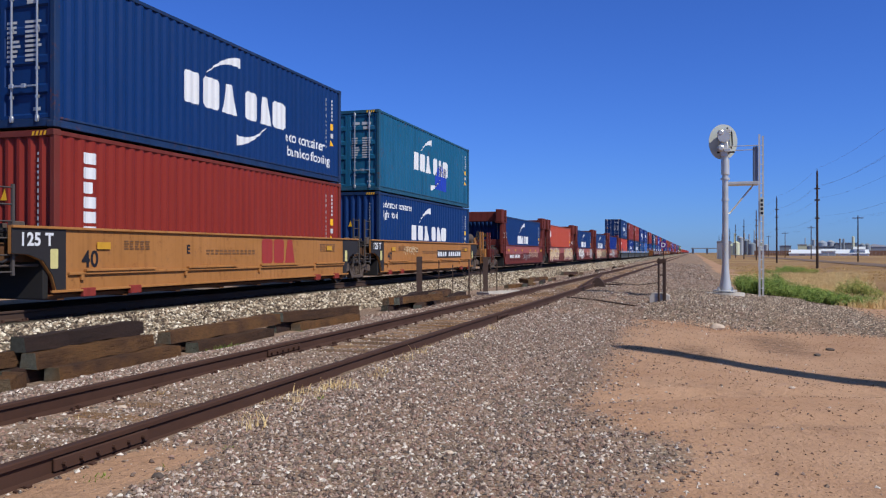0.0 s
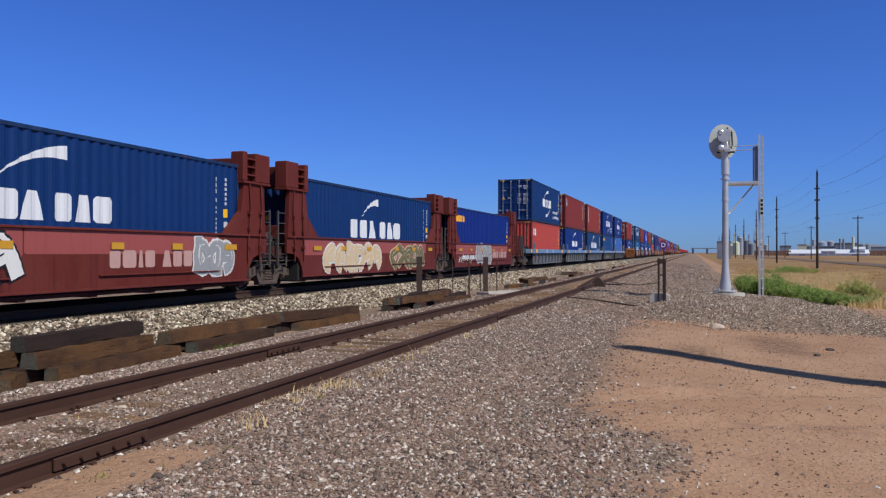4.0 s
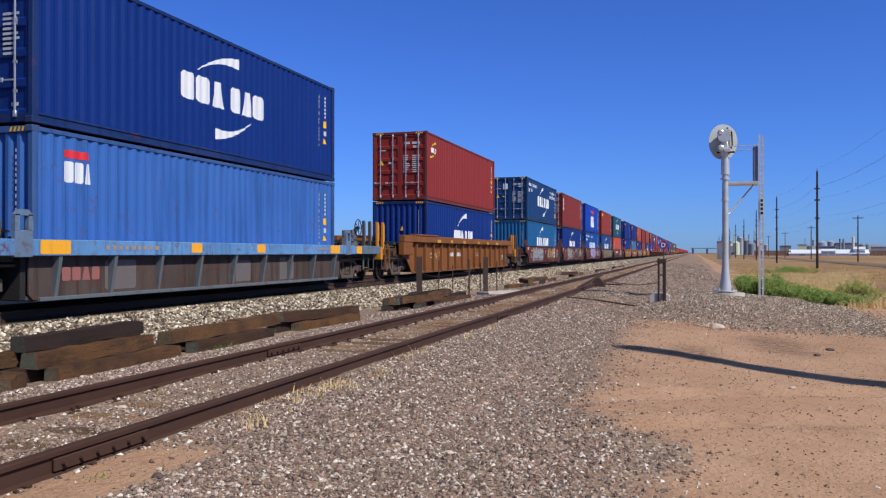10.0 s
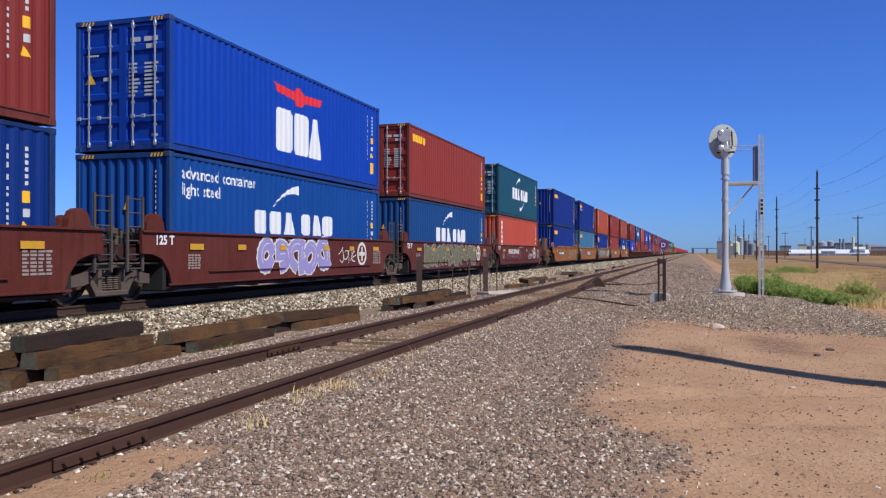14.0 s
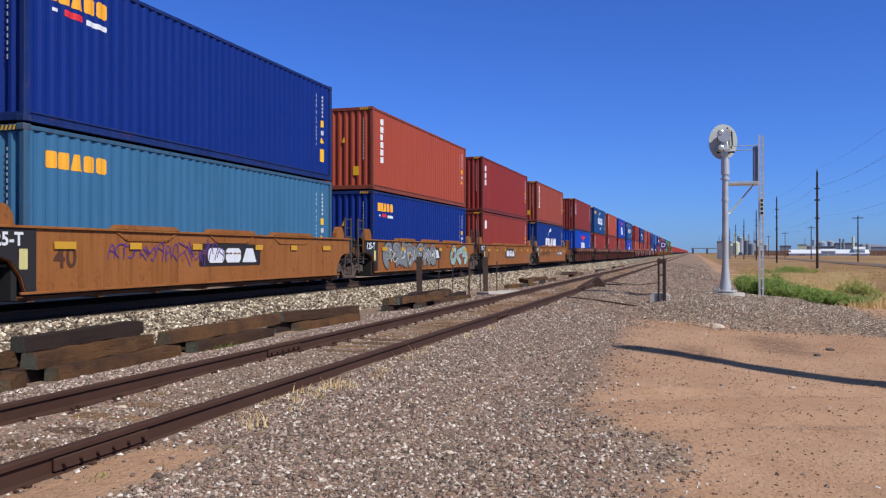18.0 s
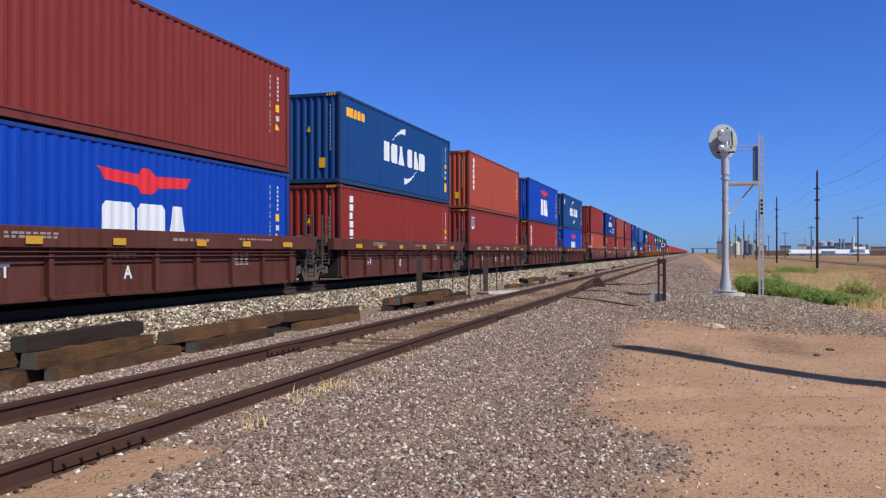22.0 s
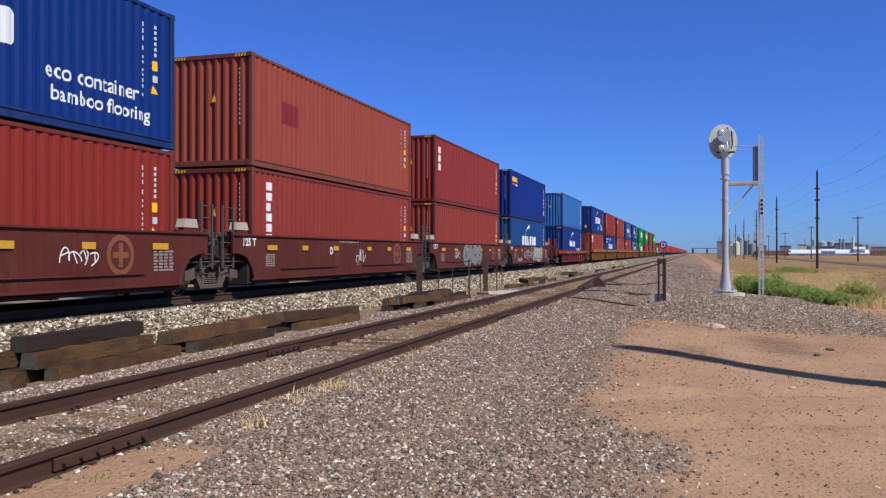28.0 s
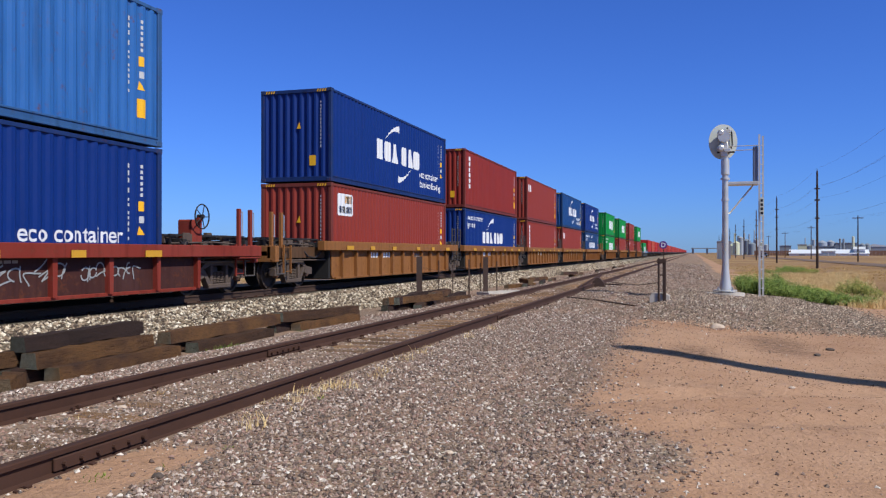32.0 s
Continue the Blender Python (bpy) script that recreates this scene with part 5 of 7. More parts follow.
TRAIN = [
    ("ochre_smooth", 11.70, 0, 0, ("navy", ("wide", "eco"), 1), ("red", ("column6",), 0), (), "E", ""),
    ("ochre_smooth", 27.16, 0, 1, ("teal", ("wide", "patch"), 1), ("navy", ("low_wide", "advanced"), 0), ((-3.8, 0.9, 1.6, 0.4, 3, None, "cream"),), "A", ""),
    ("twin", 47.05, 1, 0, None, ("navy", ("low",), 0), ((-3.9, 0.72, 2.2, 0.5, 4, None, "pink"), (-0.9, 0.5, 2.2, 0.5, 5, None, "grey"), (-6.6, 1.75, 0.7, 0.5, 6, None, "white")), "", ""),
    ("twin", 62.48, 0, 0, None, ("coral", ("three",), 0), ((-6.0, 0.38, 4.4, 1.0, 7, "cream", "pink"), (1.3, 0.38, 4.8, 1.0, 8, "cream", "pink"), (5.3, 1.6, 0.9, 0.5, 9, None, "white")), "", ""),
    ("twin", 77.90, 0, 0, None, ("navy", ("low",), 0), ((-4.9, 0.42, 3.9, 0.95, 10, "white", "black"), (4.0, 0.5, 1.5, 0.8, 12, "grey", "white")), "", ""),
    ("twin", 93.32, 0, 0, None, ("navy", ("low_wide",), 0), ((-4.8, 0.42, 4.6, 0.9, 13, "cream", "white"), (0.8, 0.42, 3.8, 0.9, 14, "olive", "cream")), "", ""),
    ("twin", 108.74, 0, 1, None, ("vivid", ("orange5",), 0), ((-2.4, 0.42, 3.4, 0.95, 15, "grey", "white"), (-5.6, 0.45, 2.6, 0.5, 16, None, "white")), "", ""),
    ("blue_ribbed", 128.26, 1, 0, ("navy", ("close", "eco"), 1), ("salmon", ("three",), 0), (), "", ""),
    ("blue_ribbed", 143.62, 0, 0, ("maroon", ("flag",), 1), ("blue", ("low", "eco_low"), 0), (), "", ""),
    ("blue_ribbed", 159.05, 0, 0, ("brick", ("column6",), 1), ("slate", ("low_wide", "eco_low"), 0), (), "", ""),
    ("blue_ribbed", 174.55, 0, 0, ("blue", ("wide", "eco"), 1), ("steel", ("orange5",), 0), ((-3.6, 0.28, 4.4, 0.56, 18, "tan", "black"), (1.2, 0.3, 4.2, 0.5, 19, None, "black")), "", ""),
    ("blue_ribbed", 189.97, 0, 1, ("blue", ("close",), 1), ("faded", ("eagle_small",), 0), (), "", ""),
    ("ochre_long", 211.36, 1, 1, ("wine", ("ring",), 1), ("blue", ("low",), 0), ((-5.9, 0.7, 1.1, 0.36, 20, None, "cream"),), "", ""),
    ("maroon_smooth", 233.07, 1, 0, ("slate", ("wide", "advanced", "eco_high"), 1), ("cerulean", ("low_wide",), 0), ((-4.8, 0.45, 4.0, 0.85, 21, "grey", "steel"), (1.0, 0.40, 2.7, 0.96, 22, "gold", "black"), (1.2, 0.5, 2.3, 0.7, 55, None, "white")), "B", "number"),
    ("maroon_smooth", 248.52, 0, 0, ("maroon", ("column3",), 1), ("blue", ("low",), 0), ((-3.9, 0.42, 2.6, 0.9, 23, "steel", "white"), (0.5, 0.42, 3.0, 0.95, 24, "black", "cream"), (-1.0, 0.5, 1.0, 0.6, 25, None, "white")), "", ""),
    ("maroon_smooth", 263.95, 0, 0, ("royal", ("eagle",), 1), ("azure", ("low_wide", "advanced"), 0), ((-2.6, 0.42, 4.2, 0.95, 26, "lilac", "white"), (2.4, 0.6, 1.3, 0.6, 27, None, "white")), "", ""),
    ("maroon_smooth", 279.35, 0, 0, ("brick", ("yellow5",), 1), ("steel", ("low_wide",), 0), ((-4.6, 0.42, 8.2, 0.92, 28, "olive", "grey"),), "", ""),
    ("maroon_smooth", 294.75, 0, 1, ("greyteal", ("wide",), 1), ("coral", ("column6",), 0), ((-4.6, 0.5, 4.4, 0.7, 29, None, "pink"), (2.0, 0.5, 1.6, 0.5, 30, None, "white")), "", "number"),
    ("ochre_smooth", 314.12, 1, 0, ("vivid", ("orange5",), 0), ("vivid", ("orange5",), 0), ((1.0, 0.45, 4.6, 0.8, 31, None, "cyan"),), "", ""),
    ("ochre_smooth", 329.60, 0, 0, ("vivid", ("orange5_sub",), 0), ("sky", ("orange5",), 0), ((-4.2, 0.75, 4.0, 0.5, 32, None, "purple"),), "", ""),
    ("ochre_smooth", 345.15, 0, 0, ("orange", ("column6",), 0), ("vivid", ("orange5_sub",), 0), ((-5.4, 0.42, 6.2, 0.98, 33, "steel", "black"), (-5.2, 0.5, 6.0, 0.8, 53, None, "white"), (3.0, 0.42, 2.8, 0.9, 34, "mint", "black"), (3.3, 0.6, 2.2, 0.5, 54, None, "pink")), "", ""),
    ("ochre_smooth", 360.70, 0, 0, ("wine", ("column3",), 0), ("brick", ("tile",), 0), (), "", ""),
    ("ochre_smooth", 376.45, 0, 1, ("rust", ("column6",), 0), ("blue", ("low_wide",), 0), ((-4.6, 0.7, 3.0, 0.55, 35, None, "black"),), "", ""),
    ("brown_ribbed", 395.93, 1, 0, ("maroon", ("column3",), 0), ("royal", ("eagle",), 0), (), "A", ""),
    ("brown_ribbed", 411.52, 0, 0, ("steel", ("wide", "orange5"), 0), ("red", ("column6",), 0), (), "E", ""),
    ("brown_ribbed", 427.07, 0, 0, ("orange", ("column6",), 0), ("wine", ("flag",), 0), ((0.1, 0.36, 1.15, 0.6, 36, None, "grey"), (0.2, 0.4, 1.0, 0.5, 57, None, "grey"), (1.5, 0.4, 1.15, 0.5, 56, None, "grey")), "D", ""),
    ("brown_ribbed", 442.50, 0, 0, ("royal", ("eagle",), 0), ("red", ("column6",), 0), (), "C", ""),
    ("brown_ribbed", 458.02, 0, 1, ("steel", ("wide", "tile"), 0), ("royal", ("eagle",), 0), ((1.0, 0.35, 1.5, 0.7, 37, None, "grey"),), "B", ""),
    ("brown_smooth", 477.67, 1, 0, ("wine", (), 0), ("orange", ("column6",), 0), ((-3.8, 0.6, 3.4, 0.5, 38, None, "pink"), (1.2, 0.5, 1.8, 0.7, 39, None, "cream")), "", ""),
    ("brown_smooth", 493.20, 0, 0, ("blue", ("close", "eco"), 0), ("red", ("flag",), 0), ((-3.9, 0.9, 2.0, 0.3, 40, None, "white"), (2.6, 0.7, 1.0, 0.5, 41, None, "white")), "C", ""),
    ("brown_smooth", 508.60, 0, 0, ("rust", ("redpatch",), 0), ("brick", ("column6",), 0), ((0.3, 0.5, 0.8, 0.7, 42, None, "white"),), "D", ""),
    ("brown_smooth", 523.95, 0, 0, ("wine", ("column3",), 0), ("brick", (), 0), ((-3.4, 0.7, 0.8, 0.5, 43, None, "white"), (-1.9, 0.4, 3.4, 0.95, 44, "steel", "grey")), "E", ""),
    ("brown_smooth", 539.27, 0, 1, ("vivid", ("orange5_sub",), 0), ("steel", ("low_wide",), 0), ((-2.6, 0.42, 2.9, 0.9, 45, None, "white"), (0.7, 0.42, 3.2, 0.9, 46, "grey", "white"), (-4.6, 0.42, 1.4, 0.25, 47, None, "white")), "B", ""),
    ("red_long", 560.08, 1, 1, ("oldblue", (), 0), ("blue", ("low", "eco_low"), 0), ((1.6, 0.35, 1.6, 0.55, 48, None, "grey"), (3.6, 0.45, 1.6, 0.4, 49, None, "grey")), "", ""),
    ("ochre_ribbed", 580.66, 1, 0, ("blue", ("wide", "eco"), 0), ("brick", ("square",), 0), (), "", ""),
    ("ochre_ribbed", 596.10, 0, 0, ("red", ("column6",), 0), ("blue", ("low_wide", "advanced"), 0), (), "", ""),
    ("ochre_ribbed", 611.75, 0, 0, ("brick", ("three",), 0), ("brick", ("column6",), 0), (), "", ""),
    ("ochre_ribbed", 627.20, 0, 0, ("steel", ("wide", "eco"), 0), ("brick", ("three",), 0), (), "", ""),
    ("ochre_ribbed", 642.60, 0, 1, ("blue", ("close", "eco"), 0), ("slate", ("low_wide", "advanced"), 0), (), "", ""),
    ("ochre_ribbed", 663.00, 1, 0, ("green", ("block4",), 0), ("green", ("block4", "advanced"), 0), (), "", ""),
    ("ochre_ribbed", 682.80, 0, 0, ("green", ("block4",), 0), ("brick", (), 0), (), "", ""),
    ("ochre_ribbed", 702.40, 0, 0, ("brick", (), 0), ("brick", ("three",), 0), (), "", ""),
    ("ochre_ribbed", 722.00, 0, 1, ("green", ("block4",), 0), ("brick", (), 0), (), "", ""),
    ("blue_ribbed", 743.00, 1, 1, None, ("green", ("block4",), 0), (), "", ""),
]
for _kind, _y, _first, _last, _up, _down, _sprays, _letter, _extra in TRAIN:
    well_car(_kind, _y, _first, _last, _sprays, _letter, _extra)
    for _box, _low in ((_up, False), (_down, True)):
        if _box:
            container(_box[0], _box[1], _y, _low, _box[2])


def trailer_car(y, tint):
    """A low flat car with one long red domestic container box, far back in the train."""
    mat = paint("container_" + tint, TINTS[tint])
    car = thing("flat_car", pose(TRACK_X, y, RAIL_Z), "dark flat car far back in the train", "rail car", "flat cars of the train")
    MOVERS.append(car)
    part("deck", shared(("deck", 53), lambda: Shape().box(-1.3, 1.3, -9.0, 9.0, 0.75, 1.15, 0.02).box(-0.4, 0.4, -9.3, 9.3, 0.55, 0.8), dark_steel), parent=car)
    for sy in (-1, 1):
        t = part("truck", shared(("truck", 0), lambda: None), parent=car, at=pose(0, sy * 7.2, 0))
        for sx in (-1, 1):
            part("side_frame", shared(("side_frame", 0), truck_side, truck_steel), parent=t, at=pose(sx, 0, 0))
        for s2 in (-1, 1):
            part("wheelset", shared(("wheelset", 0), wheelset, wheel_steel), parent=t, at=pose(0, s2 * AXLES, WHEEL_R))
    box = thing("domestic_container", pose(TRACK_X, y, RAIL_Z + 1.15), "long red corrugated container box on a flat car", "container", "red boxes at the end of the train")
    MOVERS.append(box)
    part("body", shared(("body", tint), lambda: Shape().box(-1.25, 1.25, -8.07, 8.07, 0.02, 2.9, 0.03), mat), parent=box)
    side = shared(("long_side", tint), lambda: corrugated(15.9, 0.2, 2.75, 0.42, 0.03), mat)
    part("side_panel", side, parent=box, at=pose(1.285, 0, 0))
    part("end_panel", shared(("far_end", tint), lambda: corrugated(2.3, 0.2, 2.75, 0.3, 0.03), mat), parent=box, at=pose(0, -8.105, 0, 0, 0, -90))


for _i in range(56):
    trailer_car(770 + 19.4 * _i, ("trailer", "coral", "trailer", "brick")[_i % 4])


# ---------------------------------------------------------------- ground
SIDING_X, SIDING_Z = -4.52, 0.238        # siding: its middle and the top of its rails


def smooth(a, b, u):
    t = min(1.0, max(0.0, (u - a) / (b - a)))
    return t * t * (3 - 2 * t)


def ground_z(x, y):
    """Height of the ground: ballast bed, siding bed, gravel and the lower sandy lot."""
    z = 0.09 - 0.10 * smooth(-2.9, -1.5, x)
    z += -0.22 * smooth(-1.2, 2.5, x)
    bed = smooth(-8.6, -10.1, x) * smooth(-16.5, -14.6, x)
    z = z * (1 - bed) + 0.27 * bed
    z += -0.1 * smooth(-6.2, -7.0, x) * (1 - smooth(-7.6, -8.6, x))
    mound = smooth(17.0, 21.0, y) * (1 - smooth(29.0, 36.0, y)) * smooth(-2.0, 0.2, x) * (1 - smooth(1.6, 5.6, x))
    z += 0.25 * mound
    z += -0.14 * smooth(2.0, 6.0, x) * smooth(15.0, 22.0, y) * (1 - smooth(40, 70, y))
    z -= (0.028 + 0.022 * smooth(9, 15, y)) * smooth(-5.25, -5.05, x) * (1 - smooth(-4.0, -3.8, x))
    far = smooth(25, 120, math.hypot(x, y))
    z += -0.12 * smooth(3, 9, x) * (1 - far)
    if -1 < x < 9 and 3 < y < 18:
        for lane in (0.0, 1.6):
            u = y - 7.6 - lane - 0.9 * x + 0.06 * x * x
            z -= 0.035 * math.exp(-(u / 0.22) ** 2) - 0.02 * math.exp(-((abs(u) - 0.4) / 0.15) ** 2)
    if abs(x) < 40 and -5 < y < 90:
        rough = 0.03 if x > -1 else 0.025
        z += rough * noise.noise((x * 0.5, y * 0.5, 0.3)) + 0.35 * rough * noise.noise((x * 1.9, y * 1.9, 4.0))
        z -= bed * rough * noise.noise((x * 0.5, y * 0.5, 0.3))
    return z


def zones(x, y):
    """Shares of ballast, gravel, dry grass at a place; the rest is bare sand."""
    wob = 0.5 * noise.noise((x * 0.35, y * 0.22, 7.0)) + 0.25 * noise.noise((x * 1.3, y * 1.1, 2.0))
    ballast = smooth(-7.6, -8.3, x + 0.4 * wob) * smooth(-16.8, -15.8, x)
    edge = -0.75 + 0.7 * (1 - smooth(4.0, 8.0, y)) - 0.5 * smooth(8.0, 14.0, y) + 0.75 * math.exp(-((y - 6.6) / 0.9) ** 2) + wob
    gravel = 1 - smooth(edge - 0.9, edge + 0.8, x)
    if y > 17:
        near_mound = smooth(17.2, 19.2, y + 1.2 * wob) * (1 - smooth(29, 32, y)) * (1 - smooth(3.6, 6.0, x + wob))
        lane = 1 - smooth(1.2, 2.6, x + wob)
        gravel = max(gravel, near_mound, lane * smooth(19, 23, y))
    grass = smooth(30.0, 36.0, y + 3 * wob) * smooth(2.4, 4.4, x + wob)
    grass = max(grass, smooth(8.0, 12.0, x + wob) * smooth(20, 30, y))
    gravel *= 1 - 0.9 * smooth(-3.75, -3.6, x) * (1 - smooth(-3.2, -2.95, x + 0.3 * wob)) * (1 - smooth(4.6, 5.4, y))
    gravel *= 1 - 0.22 * smooth(-5.2, -5.0, x) * (1 - smooth(-4.0, -3.8, x))
    left = smooth(-17.5, -20, x)
    # band under the train: its shade, with some brake grime, painted onto the bed
    grime_and_shade = smooth(-10.6, -10.95, x) * smooth(-13.6, -13.2, x)
    spill = max(0.0, 1 - math.hypot((x - 1.5 - 0.8 * wob) / 0.75, (y - 15.6) / 2.2)) + 0.7 * max(0.0, 1 - math.hypot((x - 0.0) / 0.6, (y - 13.0) / 1.2))
    return ballast, gravel * (1 - left) * (1 - grass), max(grass, left * 0.7), grime_and_shade, min(0.75, spill * 1.3)


def ground_material():
    k = Nodes("ground")
    v = k.coords(world_space=True)

    def attr(name):
        a = k.t.nodes.new("ShaderNodeAttribute")
        a.attribute_name = name
        return a.outputs["Fac"]

    def stones(scale, palette):
        vo = k.t.nodes.new("ShaderNodeTexVoronoi")
        vo.inputs["Scale"].default_value = scale
        warp = k.n("TexNoise", Scale=scale * 0.7, Detail=2.0)
        k.link(v, warp.inputs["Vector"])
        add = k.mix(0.04, v, warp.outputs["Color"], "ADD")
        k.link(add, vo.inputs["Vector"])
        ramp = k.t.nodes.new("ShaderNodeValToRGB")
        ramp.color_ramp.interpolation = "CONSTANT"
        el = ramp.color_ramp.elements
        while len(el) < len(palette):
            el.new(0.5)
        for i, c in enumerate(palette):
            el[i].position, el[i].color = i / len(palette), lin(*c)
        sep = k.n("SeparateColor")
        k.link(vo.outputs["Color"], sep.inputs[0])
        k.link(sep.outputs[0], ramp.inputs[0])
        gap = k.ramp(vo.outputs["Distance"], 0.35, 0.75, 0, 0.75)
        return k.mix(gap, ramp.outputs[0], lin(92, 76, 62)), vo.outputs["Distance"]

    big, mid, fine = k.noise(v, 0.12, 3), k.noise(v, 0.9, 4), k.noise(v, 11, 6, 0.7)
    sand = k.mix(k.ramp(mid, 0.3, 0.7), lin(186, 150, 122), lin(168, 130, 102))
    sand = k.mix(k.ramp(fine, 0.5, 0.75, 0, 0.6), sand, lin(134, 104, 84))
    sand = k.mix(k.ramp(big, 0.45, 0.65, 0, 0.4), sand, lin(192, 160, 134))
    clod = k.noise(v, 26, 4, 0.6)
    sand = k.mix(k.ramp(clod, 0.62, 0.7, 0, 0.6), sand, lin(104, 78, 62))
    stain = k.math("MULTIPLY", k.ramp(k.noise(k.coords((0.5, 1.2, 1), world_space=True), 0.8, 5, 0.7), 0.54, 0.7, 0, 0.75), k.ramp(fine, 0.3, 0.6))
    sand = k.mix(stain, sand, lin(132, 104, 86))
    grit, d1 = stones(34, ((160, 140, 122), (136, 118, 104), (176, 158, 136), (118, 104, 92), (194, 182, 164), (150, 126, 108), (128, 124, 112), (164, 136, 116)))
    rock, d2 = stones(24, ((160, 152, 132), (112, 104, 90), (190, 182, 162), (78, 72, 62), (140, 128, 108), (204, 198, 180), (92, 84, 74), (150, 138, 116)))
    grit = k.mix(k.ramp(mid, 0.35, 0.7, 0, 0.45), grit, lin(150, 116, 98))
    lane = k.noise(k.coords((2.2, 0.12, 1), world_space=True), 0.8, 4, 0.6)
    grit = k.mix(k.ramp(lane, 0.42, 0.66, 0, 0.55), grit, lin(172, 140, 118))
    grit = k.mix(k.ramp(big, 0.38, 0.6, 0, 0.35), grit, lin(126, 112, 100))
    straw = k.mix(k.ramp(mid, 0.35, 0.65), lin(176, 150, 104), lin(146, 116, 80))
    straw = k.mix(k.ramp(fine, 0.45, 0.7, 0, 0.6), straw, lin(198, 172, 120))
    straw = k.mix(k.ramp(big, 0.4, 0.62, 0, 0.7), straw, lin(140, 108, 80))
    straw = k.mix(k.ramp(k.noise(k.coords((0.35, 1, 1), world_space=True), 0.03, 4), 0.42, 0.6, 0, 0.65), straw, lin(126, 94, 70))
    edge = k.math("MULTIPLY", k.math("SUBTRACT", fine, 0.5), 0.9)

    def mask(name):
        return k.ramp(k.math("ADD", attr(name), edge), 0.35, 0.65)
    col = k.mix(mask("gravel"), sand, grit)
    col = k.mix(mask("grass"), col, straw)
    col = k.mix(mask("ballast"), col, rock)
    # near-black colour stands in for the train's shade over dirty ballast
    col = k.mix(k.ramp(attr("grime_and_shade"), 0, 1, 0, 0.93), col, lin(36, 28, 22))
    h = k.math("ADD", k.math("MULTIPLY", d1, k.math("MULTIPLY", attr("gravel"), -0.5)), k.math("MULTIPLY", d2, k.math("MULTIPLY", attr("ballast"), -1.2)))
    h = k.math("ADD", k.math("ADD", h, k.math("MULTIPLY", fine, 0.6)), k.math("MULTIPLY", clod, 0.8))
    k.bump(h, 0.9, 0.03)
    col = k.mix(1.0, col, (0.975, 0.955, 0.93, 1), "MULTIPLY")
    col = k.mix(k.math("MULTIPLY", attr("stain"), k.ramp(fine, 0.3, 0.62)), col, lin(78, 58, 46))
    return k.done(col, 0.92, 0, 0.2)


def ground_sheet():
    def axis(stops):
        out = []
        for (a, b, n) in stops:
            out += list(np.linspace(a, b, n, endpoint=False))
        return np.array(out + [stops[-1][1]])
    xs = axis([(-4000, -300, 8), (-300, -40, 14), (-40, -18, 14), (-18, -7, 60), (-7, 8, 84), (8, 30, 40), (30, 300, 20), (300, 4000, 8)])
    ys = axis([(-2500, -100, 6), (-100, -4, 16), (-4, 30, 150), (30, 70, 70), (70, 200, 40), (200, 900, 24), (900, 4800, 10)])
    verts = [(float(x), float(y), ground_z(x, y)) for y in ys for x in xs]
    nx = len(xs)
    faces = [(j * nx + i, j * nx + i + 1, (j + 1) * nx + i + 1, (j + 1) * nx + i) for j in range(len(ys) - 1) for i in range(nx - 1)]
    me = bpy.data.meshes.new("ground")
    me.from_pydata(verts, [], faces)
    share = np.array([zones(v[0], v[1]) for v in verts], dtype=np.float32)
    for i, name in enumerate(("ballast", "gravel", "grass", "grime_and_shade", "stain")):
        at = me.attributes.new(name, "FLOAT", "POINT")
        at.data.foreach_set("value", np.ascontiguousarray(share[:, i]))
    me.polygons.foreach_set("use_smooth", [True] * len(me.polygons))
    me.materials.append(ground_material())
    return tagged(new("ground", me), "sandy trackside ground with gravel and dry grass", "ground", kind="structure")


ground = ground_sheet()


def scatter_stones(name, label, n, place, size, mat, seed):
    """Many loose stones as one mesh: jagged lumps, sunk a little into the ground."""
    rng = np.random.default_rng(seed)
    lump = np.array([(1, 0, 0), (0, 1, 0), (-1, 0, 0), (0, -1, 0), (0, 0, 1), (0, 0, -1)], float) * 1.35
    tris = np.array([(0, 1, 4), (1, 2, 4), (2, 3, 4), (3, 0, 4), (1, 0, 5), (2, 1, 5), (3, 2, 5), (0, 3, 5)])
    spots = [place(rng) for _ in range(n)]
    xyz = np.array([(x, y, ground_z(x, y)) for x, y in spots])
    r = (size[0] + (size[1] - size[0]) * rng.random(n) ** 2.2)[:, None, None]
    p = (lump[None] + rng.uniform(-0.42, 0.42, (n, 6, 3))) * r * np.stack([np.ones(n), rng.uniform(0.5, 0.95, n), rng.uniform(0.5, 0.9, n)], 1)[:, None, :]
    a = rng.random(n) * 6.283
    c, s = np.cos(a)[:, None], np.sin(a)[:, None]
    q = np.stack([p[..., 0] * c - p[..., 1] * s, p[..., 0] * s + p[..., 1] * c, p[..., 2] + r[..., 0] * 0.25], 2) + xyz[:, None, :]
    vs, fs = [q.reshape(-1, 3)], [(tris[None] + 6 * np.arange(n)[:, None, None]).reshape(-1, 3)]
    me = bpy.data.meshes.new(name)
    me.from_pydata(np.concatenate(vs).tolist(), [], np.concatenate(fs).tolist())
    me.materials.append(mat)
    return tagged(new(name, me), label, "gravel", kind="stuff")


grit_mat = stone_mat("loose_gravel", ((148, 126, 112), (130, 108, 96), (166, 144, 130), (100, 82, 74), (190, 172, 158), (142, 112, 98), (120, 106, 96), (156, 130, 116), (114, 98, 88), (176, 156, 142), (226, 216, 202), (84, 68, 62), (136, 118, 104), (160, 128, 114), (100, 92, 86), (206, 190, 176)))
rock_mat = stone_mat("ballast_stone", ((186, 170, 144), (112, 98, 82), (222, 208, 182), (76, 64, 54), (160, 142, 118), (242, 230, 206), (90, 78, 66), (174, 154, 128), (58, 48, 40), (134, 116, 96)))


